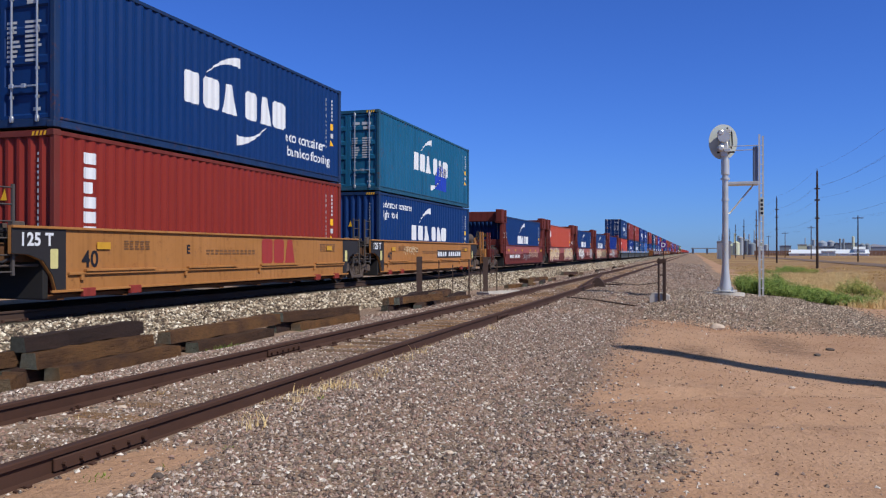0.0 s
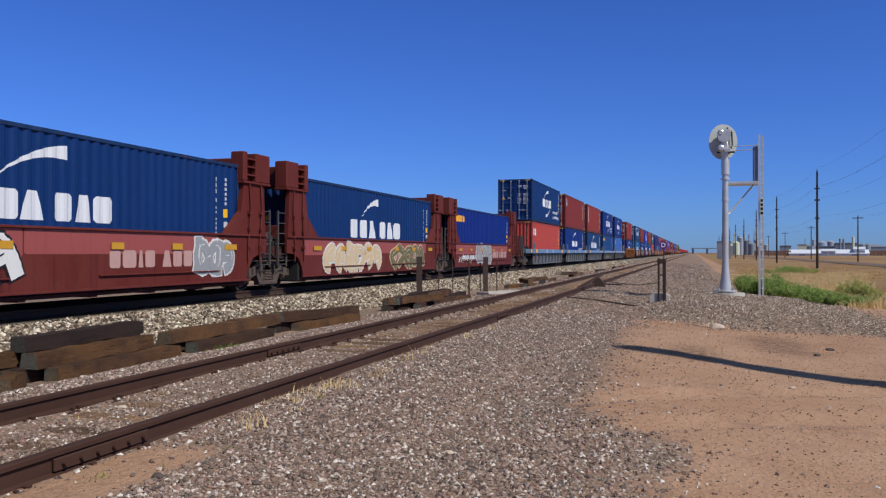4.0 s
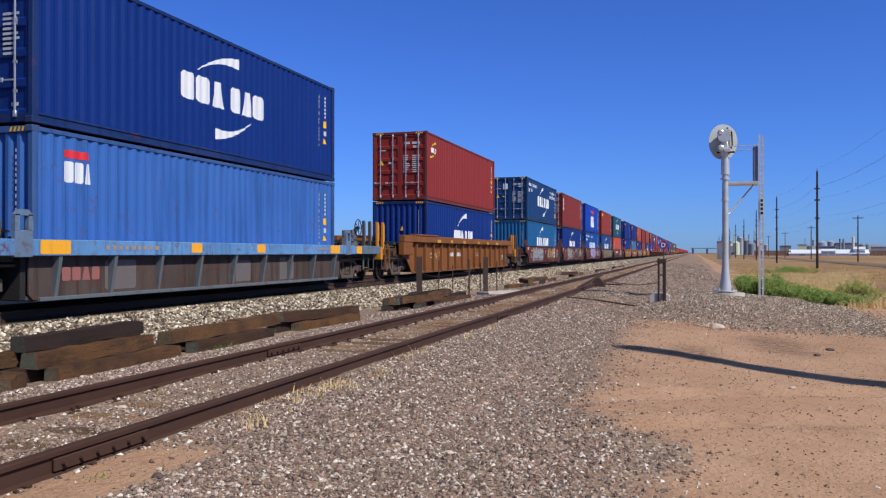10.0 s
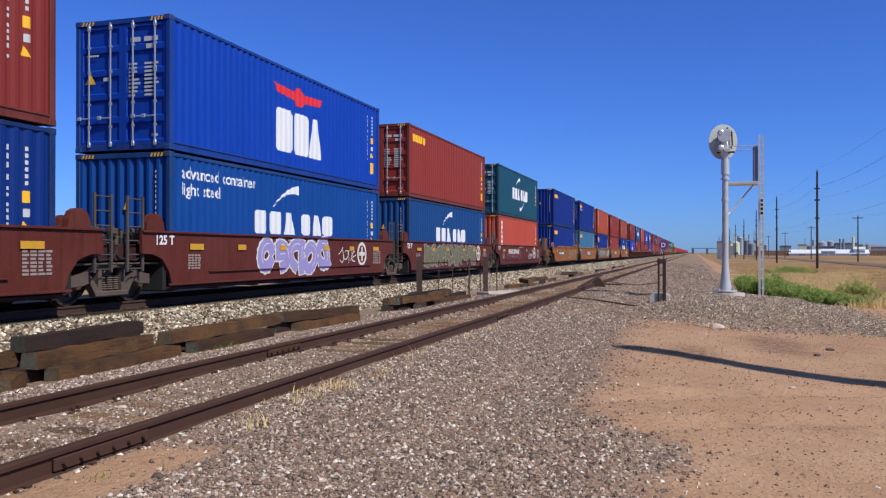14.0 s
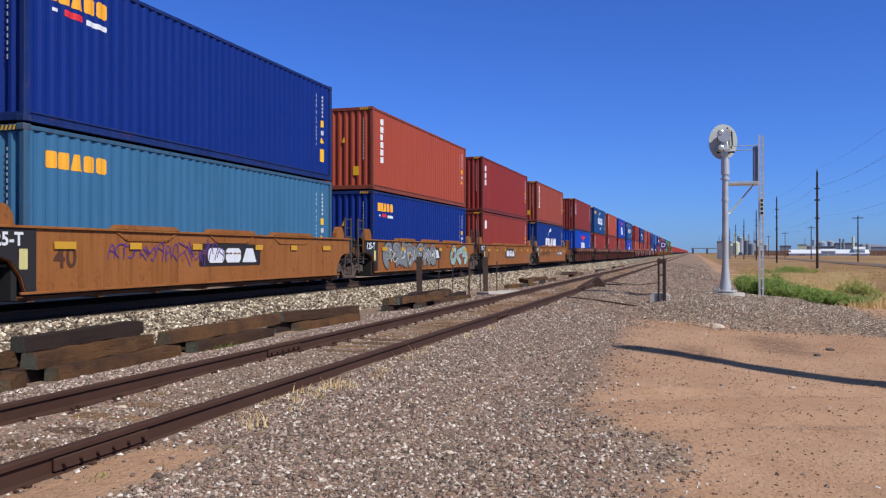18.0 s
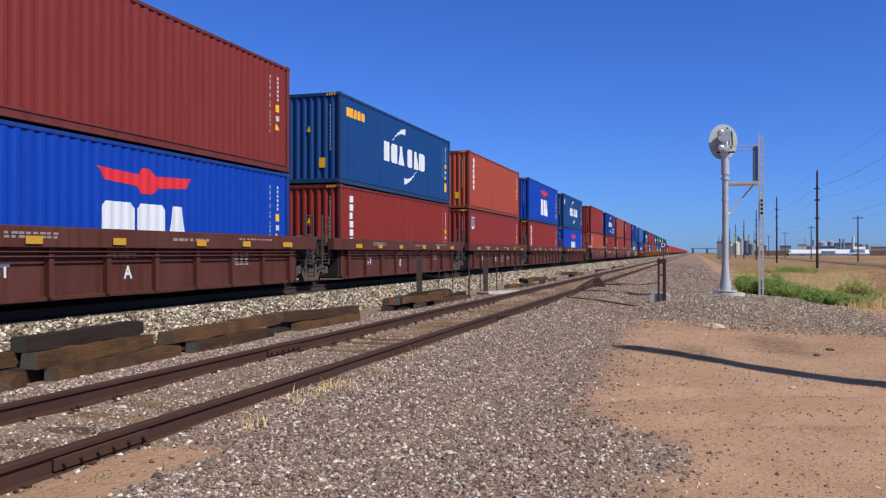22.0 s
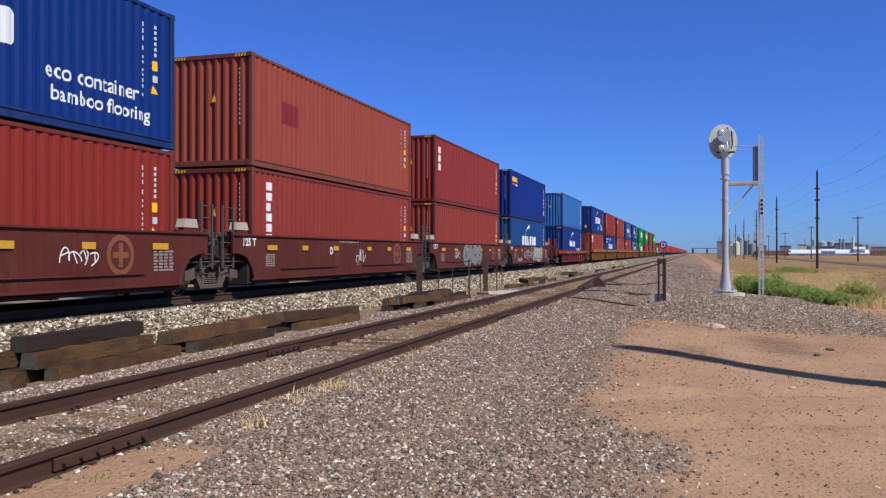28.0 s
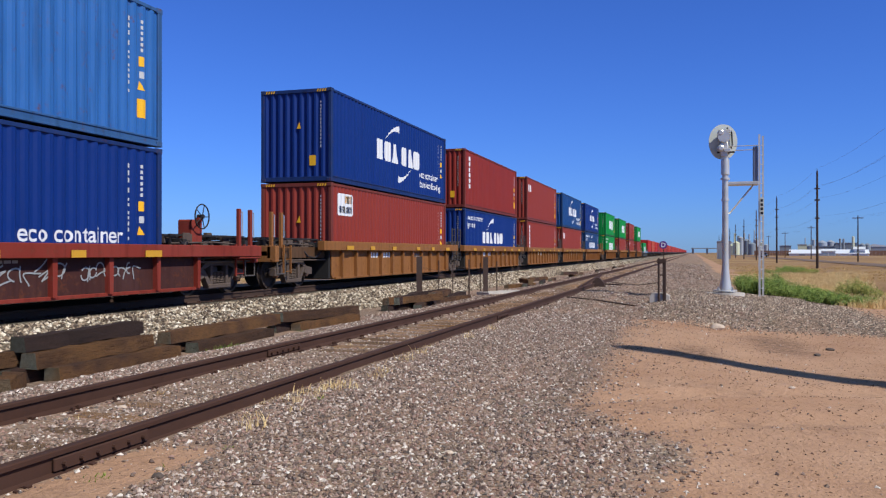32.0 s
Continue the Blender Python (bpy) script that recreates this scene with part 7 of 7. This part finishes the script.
def utility_pole(x, y, h, arms, gap, r=0.135):
    z0 = ground_z(x, y)
    ob = thing("utility_pole", pose(x, y, z0), "tall dark wooden utility pole with wires along the road", "utility pole", "utility poles")
    part("pole", Shape().cyl((0, 0, -0.3), (0, 0, h), r, 10, r * 0.7 if r < 0.3 else r), pole_wood, ob, smooth=True)
    for z, w in arms:
        part("crossarm", Shape().box(-w, w, -0.06, 0.06, z - 0.07, z + 0.07, 0.01), pole_wood, ob)
    part("insulator", Shape().cyl((0, 0, h), (0, 0, h + 0.22), 0.05, 8), pole_wood, ob)
    return ob


ROW_A = [(12.4, 94 + 44 * i) for i in range(-1, 9)]
# unseen thick pole without wires, sized to cast the shadow over the sand
utility_pole(12.3, 7.3, 15.2, (), 44, 0.33)
for _x, _y in ROW_A:
    utility_pole(_x, _y, 10.2, ((8.4, 0.26), (7.2, 0.26), (5.3, 0.22)), 44)
ROW_B = [(28.4, 40 + 62 * i) for i in range(0, 8)]
for _x, _y in ROW_B:
    utility_pole(_x, _y, 8.2, ((7.9, 0.95),), 62)
wire_dark = plain("wire_dark", (112, 120, 134), 0.6)


def wires(name, row, points, sag):
    s = Shape()
    for (xa, ya), (xb, yb) in zip(row, row[1:]):
        for dx, h in points:
            pts = []
            for i in range(9):
                u = i / 8
                pts.append((xa + (xb - xa) * u + dx, ya + (yb - ya) * u, h - 4 * sag * u * (1 - u)))
            s.strip(pts, 0.006, 4)
    tagged(part(name, s, wire_dark), "thin sagging power wires between the poles", "wire")


wires("power_wire", ROW_A, ((0, 10.3), (0.24, 8.5), (-0.24, 8.3), (0.24, 7.2), (0.2, 5.35)), 0.55)
wires("power_wire", ROW_B, ((-0.9, 8.0), (0.9, 8.0)), 0.5)

# ---------------------------------------------------------------- road and far buildings
asphalt = plain("asphalt", (112, 92, 76), 0.9, 0, 0.2, 3)
road_verts, road_faces = [], []
for i, y in enumerate((30, 60, 90, 120, 150, 180, 210, 250, 300, 400, 600, 1000, 1600)):
    for x in (20.5, 25.5):
        road_verts.append((x, y, ground_z(x, y) + 0.06))
    if i:
        road_faces.append((2 * i - 2, 2 * i - 1, 2 * i + 1, 2 * i))
me = bpy.data.meshes.new("road")
me.from_pydata(road_verts, [], road_faces)
me.materials.append(asphalt)
tagged(new("road", me), "worn grey asphalt road beside the railway", "road", kind="structure")


def at_far(px, dist):
    """A place on the plain, by its bearing across the view (0 to 1568) and distance."""
    r = (px - 784) / 1453.2 * dist
    return r * math.cos(AIM) - dist * math.sin(AIM), r * math.sin(AIM) + dist * math.cos(AIM)


def facing(px):
    return math.degrees(AIM) - math.degrees(math.atan((px - 784) / 1453.2))


wall_white = plain("white_cladding", (214, 218, 220), 0.6, 0, 0.06, 0.3)
wall_grey = plain("grey_cladding", (150, 158, 168), 0.6, 0, 0.1, 0.3)
wall_blue = plain("blue_grey_cladding", (128, 138, 148), 0.6, 0, 0.1, 0.3)
wall_cream = plain("cream_cladding", (200, 204, 176), 0.7, 0, 0.08, 0.3)
wall_brown = plain("brown_fence", (96, 66, 52), 0.8, 0, 0.2, 0.5)


def shed(px, dist, w, d, h, wall, roof, label, pitch=0.6, name="warehouse", turn=0, cross=False):
    x, y = at_far(px, dist)
    ob = thing(name, pose(x, y, ground_z(x, y), 0, 0, facing(px) + turn), label, "building")
    part("wall", Shape().box(-w / 2, w / 2, 0, d, 0, h), wall, ob)
    if cross:
        part("roof", Shape().prism([(-0.3, h), (d / 2, h + pitch), (d + 0.3, h), (d + 0.3, h + 0.2), (d / 2, h + pitch + 0.2), (-0.3, h + 0.2)], 0, -w / 2 - 0.3, w / 2 + 0.3), roof, ob)
    else:
        part("roof", Shape().prism([(-w / 2 - 0.3, h), (w / 2 + 0.3, h), (w / 2 + 0.3, h + 0.3), (0, h + 0.3 + pitch), (-w / 2 - 0.3, h + 0.3)], 1, -0.3, d + 0.3), roof, ob)
    n = max(2, int(w / 12))
    for i in range(n):
        u = -w / 2 + w * (i + 0.5) / n
        part("door", Shape().box(u - 1.4, u + 1.4, -0.06, 0, 0, min(3.2, h * 0.7)), wall_grey, ob)
    return ob


def silo(px, dist, r, h, mat, label):
    x, y = at_far(px, dist)
    ob = thing("silo", pose(x, y, ground_z(x, y)), label, "silo", "plant silos")
    part("tank", Shape().cyl((0, 0, 0), (0, 0, h), r, 18), mat, ob, smooth=True)
    part("cone_roof", Shape().cyl((0, 0, h), (0, 0, h + r * 0.5), r, 18, 0.3), mat, ob, smooth=True)
    return ob


shed(1466, 420, 37.0, 22, 1.0, wall_white, plain("white_roof", (226, 230, 236), 0.5, 0, 0.06, 0.3), "long low white warehouse beyond the road", 2.0, cross=True)
shed(1466, 412, 6.5, 7, 2.2, wall_white, wall_white, "small white gabled shed before the warehouse", 1.0, cross=True)
shed(1521, 415, 5.0, 20, 3.2, wall_white, wall_white, "small white shed at the warehouse end", 1.2, cross=True)
shed(1420, 640, 6.6, 8, 7.6, wall_cream, wall_grey, "tall pale green plant building far off", 0.3, "plant_building")
shed(1390, 620, 8, 10, 6.5, wall_blue, wall_blue, "blue-grey plant building far off", 0.3, "plant_building")
shed(1497, 660, 16, 12, 9.0, wall_blue, wall_grey, "blue-grey plant building far off", 0.3, "plant_building")
shed(1465, 680, 26, 10, 6.5, wall_grey, wall_grey, "grey plant building far off", 0.3, "plant_building")
shed(1548, 700, 24, 16, 6.5, wall_grey, wall_white, "pale storage building far off", 2.0, "plant_building")
shed(1595, 720, 24, 16, 6.5, wall_grey, wall_white, "pale storage building far off", 2.0, "plant_building")
for _px, _d, _r, _h in ((1303, 560, 3.0, 10), (1311, 560, 2.4, 14), (1322, 580, 3.4, 12), (1331, 570, 3.2, 9), (1297, 600, 4.0, 8), (1307, 620, 1.2, 17), (1317, 640, 1.0, 20), (1338, 600, 2.2, 13), (1344, 590, 3.0, 7), (1292, 640, 2.0, 12), (1440, 650, 1.5, 14), (1510, 640, 1.2, 17), (1433, 640, 3.5, 8), (1455, 690, 5, 12), (1470, 700, 4, 13), (1481, 690, 3, 11), (1300, 610, 0.6, 19), (1326, 600, 0.7, 18), (1335, 620, 0.5, 22), (1348, 640, 1.6, 11), (1356, 650, 2.2, 9), (1425, 660, 0.5, 16), (1447, 670, 0.6, 17), (1487, 650, 1.0, 15), (1493, 655, 1.0, 15), (1526, 690, 3.2, 10), (1535, 690, 3.2, 10)):
    silo(_px, _d, _r * 0.8, _h * 0.82, (wall_grey, wall_cream, wall_blue)[_px % 3], "pale plant silo far off")
wall_ob = thing("far_fence", pose(0, 0, 0), "dark brown slatted fence across the field", "fence")
for _a, _b, _da, _db in ((1335, 1400, 430, 430), (1530, 1640, 420, 420)):
    xa, ya = at_far(_a, _da)
    xb, yb = at_far(_b, _db)
    n = 16
    for i in range(n):
        u0, u1 = i / n, (i + 0.92) / n
        s = Shape()
        p = [(xa + (xb - xa) * u, ya + (yb - ya) * u) for u in (u0, u1)]
        s.v = [(p[0][0], p[0][1], -0.2), (p[1][0], p[1][1], -0.2), (p[1][0], p[1][1], 2.4), (p[0][0], p[0][1], 2.4), (p[0][0], p[0][1] + 0.3, -0.2), (p[1][0], p[1][1] + 0.3, -0.2), (p[1][0], p[1][1] + 0.3, 2.4), (p[0][0], p[0][1] + 0.3, 2.4)]
        s.f = [(0, 1, 2, 3), (7, 6, 5, 4), (3, 2, 6, 7), (0, 3, 7, 4), (1, 5, 6, 2)]
        part("fence_panel", s, wall_brown, wall_ob)
hut_grey = plain("hut_grey", (140, 140, 146), 0.6, 0, 0.1, 1.0)
hut_x, hut_y = at_far(1280, 200)
hut = thing("relay_hut", pose(hut_x, hut_y, ground_z(hut_x, hut_y), 0, 0, facing(1279)), "grey steel signal relay hut beside the line", "hut")
part("wall", Shape().box(-1.5, 1.7, 0, 3.0, 0.1, 4.3), hut_grey, hut)
part("roof", Shape().prism([(-1.6, 4.3), (1.8, 4.3), (1.8, 4.4), (0.1, 4.6), (-1.6, 4.4)], 1, -0.1, 3.1), hut_grey, hut)
part("door", Shape().box(-1.0, 0.0, -0.04, 0, 0.15, 2.4), wall_blue, hut)
ov_x, ov_y = at_far(1243, 900)
bridge = thing("overpass", pose(ov_x, ov_y, 0, 0, 0, facing(1243)), "pale concrete road overpass far down the line", "bridge")
part("deck", Shape().box(-12, 22, 0, 10, 5.4, 6.4), wall_blue, bridge)
for u in (-10, 5, 20):
    part("pier", Shape().box(u - 1, u + 1, 2, 8, -0.5, 5.4), wall_blue, bridge)

# ---------------------------------------------------------------- plants
leaf_green = Nodes("weed_leaf")
_v = leaf_green.n("NewGeometry").outputs["Random Per Island"]
leaf_green = leaf_green.done(leaf_green.mix(_v, lin(50, 90, 20), lin(136, 150, 58)), 0.65)
leaf_dry = Nodes("half_dry_leaf")
_v = leaf_dry.n("NewGeometry").outputs["Random Per Island"]
leaf_dry = leaf_dry.done(leaf_dry.mix(_v, lin(84, 112, 36), lin(164, 150, 76)), 0.75)
pale_straw = Nodes("pale_straw")
_v = pale_straw.n("NewGeometry").outputs["Random Per Island"]
pale_straw = pale_straw.done(pale_straw.mix(_v, lin(232, 206, 152), lin(198, 164, 108)), 0.85)
straw_mat = Nodes("dry_straw")
_v = straw_mat.n("NewGeometry").outputs["Random Per Island"]
straw_mat = straw_mat.done(straw_mat.mix(_v, lin(206, 172, 112), lin(160, 122, 72)), 0.85)


def blades(name, label, category, spots, mat, n, h, w, spread, lean, seed, kind=""):
    """Narrow bent blades round each spot, two triangles and a tip each."""
    rng = random.Random(seed)
    s = Shape()
    for x, y, k in spots:
        for _ in range(int(n * k)):
            a, r = rng.uniform(0, 6.283), spread * k * math.sqrt(rng.random())
            bx, by = x + r * math.cos(a), y + r * math.sin(a)
            hh = h * k * rng.uniform(0.45, 1.0)
            d = rng.uniform(0, 6.283)
            lx, ly = lean * hh * rng.uniform(0, 1) * math.cos(d), lean * hh * rng.uniform(0, 1) * math.sin(d)
            e = rng.uniform(0, 3.14)
            wx, wy = w * math.cos(e), w * math.sin(e)
            z = ground_z(bx, by) - 0.02
            o = len(s.v)
            s.v += [(bx - wx, by - wy, z), (bx + wx, by + wy, z), (bx + wx * 0.8 + lx * 0.4, by + wy * 0.8 + ly * 0.4, z + hh * 0.6), (bx - wx * 0.8 + lx * 0.4, by - wy * 0.8 + ly * 0.4, z + hh * 0.6), (bx + lx, by + ly, z + hh)]
            s.f += [(o, o + 1, o + 2, o + 3), (o + 3, o + 2, o + 4)]
    me = bpy.data.meshes.new(name)
    me.from_pydata(s.v, [], s.f)
    me.materials.append(mat)
    return tagged(new(name, me), label, category, kind=kind)


def shrub(x, y, r, h, seed, dry=False):
    """A low weedy bush: thin stems and a ragged crown of small leaves."""
    rng = random.Random(seed)
    z0 = ground_z(x, y)
    ob = thing("green_shrub", pose(x, y, z0), "low half-dry olive shrub on sandy ground" if dry else "low ragged green desert shrub on sandy ground", "shrub", "trackside shrubs")
    st, cr = Shape(), Shape()
    for i in range(14):
        a, u = rng.uniform(0, 6.283), rng.uniform(0.3, 1.0)
        tip = Vector((r * u * math.cos(a), r * u * math.sin(a), h * rng.uniform(0.6, 1.0) * (1.1 - 0.5 * u)))
        st.cyl((0.1 * math.cos(a), 0.1 * math.sin(a), -0.05), tip, 0.015, 4, 0.005)
        for j in range(230):
            q = tip * rng.uniform(0.35, 1.05) + Vector((rng.gauss(0, 0.13) * r, rng.gauss(0, 0.13) * r, rng.gauss(0, 0.12) * h))
            q.z = max(q.z, 0.02)
            d = Vector((rng.gauss(0, 1), rng.gauss(0, 1), rng.gauss(0.4, 0.7))).normalized() * rng.uniform(0.04, 0.085)
            e = d.orthogonal().normalized() * rng.uniform(0.006, 0.012)
            o = len(cr.v)
            cr.v += [tuple(q - e), tuple(q + d * 0.5 - e * 1.2), tuple(q + d), tuple(q + e + d * 0.5)]
            cr.f.append((o, o + 1, o + 2, o + 3))
    part("stems", st, plain("stem_brown", (104, 92, 62), 0.8), ob)
    me = bpy.data.meshes.new("crown")
    me.from_pydata(cr.v, [], cr.f)
    me.materials.append(leaf_dry if dry else leaf_green)
    part("crown", me, parent=ob)


_rng = random.Random(21)


def clump(n, px0, px1, d0, d1, r0, r1, h0, h1, seed, dry=False):
    for i in range(n):
        x, y = at_far(px0 + (px1 - px0) * (i + _rng.uniform(0, 1)) / n, _rng.uniform(d0, d1))
        shrub(x, y, _rng.uniform(r0, r1), _rng.uniform(h0, h1), seed + i, dry)


clump(9, 1312, 1388, 28.5, 31.5, 0.4, 0.7, 0.5, 0.95, 100)
clump(6, 1390, 1450, 28.0, 31.0, 0.4, 0.7, 0.35, 0.6, 130)
clump(7, 1440, 1500, 26.0, 28.2, 0.3, 0.5, 0.25, 0.42, 150)
clump(5, 1498, 1545, 29.0, 31.0, 0.4, 0.6, 0.7, 1.0, 170, True)
clump(5, 1515, 1585, 27.0, 29.0, 0.4, 0.6, 0.22, 0.36, 180)
clump(4, 1368, 1412, 62, 68, 0.7, 1.1, 0.55, 0.85, 200)
clump(3, 1420, 1440, 64, 70, 0.5, 0.8, 0.4, 0.6, 210, True)


def tufts(n, px0, px1, d0, d1, k0, k1):
    out = []
    for _ in range(n):
        x, y = at_far(_rng.uniform(px0, px1), _rng.uniform(d0, d1))
        out.append((x, y, _rng.uniform(k0, k1)))
    return out


blades("dry_grass", "tall pale dry grass behind the shrubs", "grass", tufts(130, 1395, 1510, 34, 56, 0.7, 1.15) + tufts(30, 1310, 1400, 36, 60, 0.4, 0.8) + tufts(24, 1480, 1575, 27, 32, 0.5, 0.9), pale_straw, 300, 0.6, 0.006, 1.2, 0.7, 5, "stuff")
blades("dry_grass", "sparse brown grass over the field", "grass", tufts(120, 1290, 1600, 45, 110, 0.4, 0.8), straw_mat, 90, 0.32, 0.010, 1.8, 0.8, 8, "stuff")
blades("dry_grass", "sparse dry tufts along the siding rail", "grass", [(SIDING_X + 0.95 + _rng.uniform(-0.1, 0.35), _y, _rng.uniform(0.25, 0.8)) for _y in (3.4, 5.6, 6.0, 6.3, 6.5, 6.7, 6.8, 7.0, 7.1, 7.2, 7.4, 7.5, 7.6, 7.7, 8.0, 8.3, 8.7, 9.6, 10.4, 11.2, 12.5, 14.1)] + [(SIDING_X + _rng.uniform(-0.5, 0.5), _rng.uniform(3, 16), 0.35) for _ in range(16)], pale_straw, 34, 0.2, 0.0035, 0.16, 0.8, 6, "stuff")
blades("weeds", "small green weeds between gravel and rail", "weed", [(-3.45, 4.1, 0.5), (-3.2, 4.4, 0.4), (-5.3, 3.6, 0.5), (-6.5, 6.0, 0.6), (-3.1, 5.0, 0.35), (-6.72, 10.6, 0.9), (-6.66, 11.0, 0.7), (-6.6, 13.1, 0.6), (-3.3, 6.9, 0.5)], leaf_green, 36, 0.12, 0.006, 0.2, 0.9, 7, "stuff")


# ---------------------------------------------------------------- car on the road
def road_car():
    """A dark car coming along the road, its front towards -y."""
    navy_paint, glass = plain("car_paint", (44, 50, 66), 0.3, 0.2, 0.05), plain("car_glass", (24, 28, 34), 0.1)
    tyre, chrome = plain("car_tyre", (24, 23, 23), 0.85), plain("car_chrome", (196, 200, 206), 0.25, 0.8)
    ob = thing("car", pose(23, 640, 0.0), "dark blue car driving on the road", "car")
    part("body", Shape().prism([(-2.25, 0.35), (-2.28, 0.72), (-2.1, 0.92), (-1.1, 1.02), (2.1, 1.06), (2.25, 0.8), (2.25, 0.35)], 0, -0.92, 0.92), navy_paint, ob)
    part("cabin", Shape().prism([(-1.1, 1.02), (-0.45, 1.52), (1.5, 1.58), (2.1, 1.06)], 0, -0.78, 0.78), navy_paint, ob)
    part("windscreen", Shape().prism([(-1.06, 1.06), (-0.5, 1.49), (-0.52, 1.51), (-1.1, 1.08)], 0, -0.7, 0.7), glass, ob)
    for sx in (-1, 1):
        part("side_window", Shape().prism([(-0.85, 1.08), (-0.38, 1.46), (1.4, 1.5), (1.8, 1.1)], 0, *sorted((sx * 0.782, sx * 0.79))), glass, ob)
        part("headlight", Shape().box(sx * 0.68 - 0.17, sx * 0.68 + 0.17, -2.31, -2.2, 0.66, 0.8, 0.02), chrome, ob)
        for y in (-1.4, 1.4):
            part("wheel", Shape().cyl((sx * 0.72, y, 0.34), (sx * 0.93, y, 0.34), 0.34, 16), tyre, ob)
    part("grille", Shape().box(-0.45, 0.45, -2.3, -2.24, 0.45, 0.68, 0.02), chrome, ob)
    return ob


road_car_ob = road_car()


# ---------------------------------------------------------------- what moves
def motions():
    """The train rolls towards and past the camera; near the camera its wheels are keyed in quarter turns."""
    times = (0, 4, 8, 12, 16, 20, 24, 28, 32)
    for ob in MOVERS:
        m = ob.matrix_basis.copy()
        walk(ob, [(t, Matrix.Translation((0, -travelled(t), 0)) @ m) for t in times])
    walk(road_car_ob, [(t, pose(23, 301 + 10.6 * (32 - t), ground_z(23, 300) + 0.07)) for t in (0, 16, 32)])
    for ob, car, y, dy in WHEELSETS:
        start = car["start_y"] + y
        rows, t, near = [(0.0, pose(0, dy, WHEEL_R))], 0.0, rows_from(start)
        while t < 32.0:
            here = start - travelled(t)
            if 3.0 < here < 42.0:
                t_next = t + 1 / FPS
                rows.append((t_next, pose(0, dy, WHEEL_R, -math.degrees((travelled(t_next) - travelled(near)) / WHEEL_R), 0, 0)))
                t = t_next
            else:
                t += 1 / FPS
        rows = [r for r in rows if r[0] < 32.0]
        rows.append((32.0, rows[-1][1]))
        walk(ob, rows)


def rows_from(start):
    """When an axle that starts at that place comes within 42 m."""
    t = 0.0
    while t < 32.0 and start - travelled(t) >= 42.0:
        t += 1 / FPS
    return t


for _ob in MOVERS:
    _ob["start_y"] = _ob.matrix_basis.translation.y
motions()
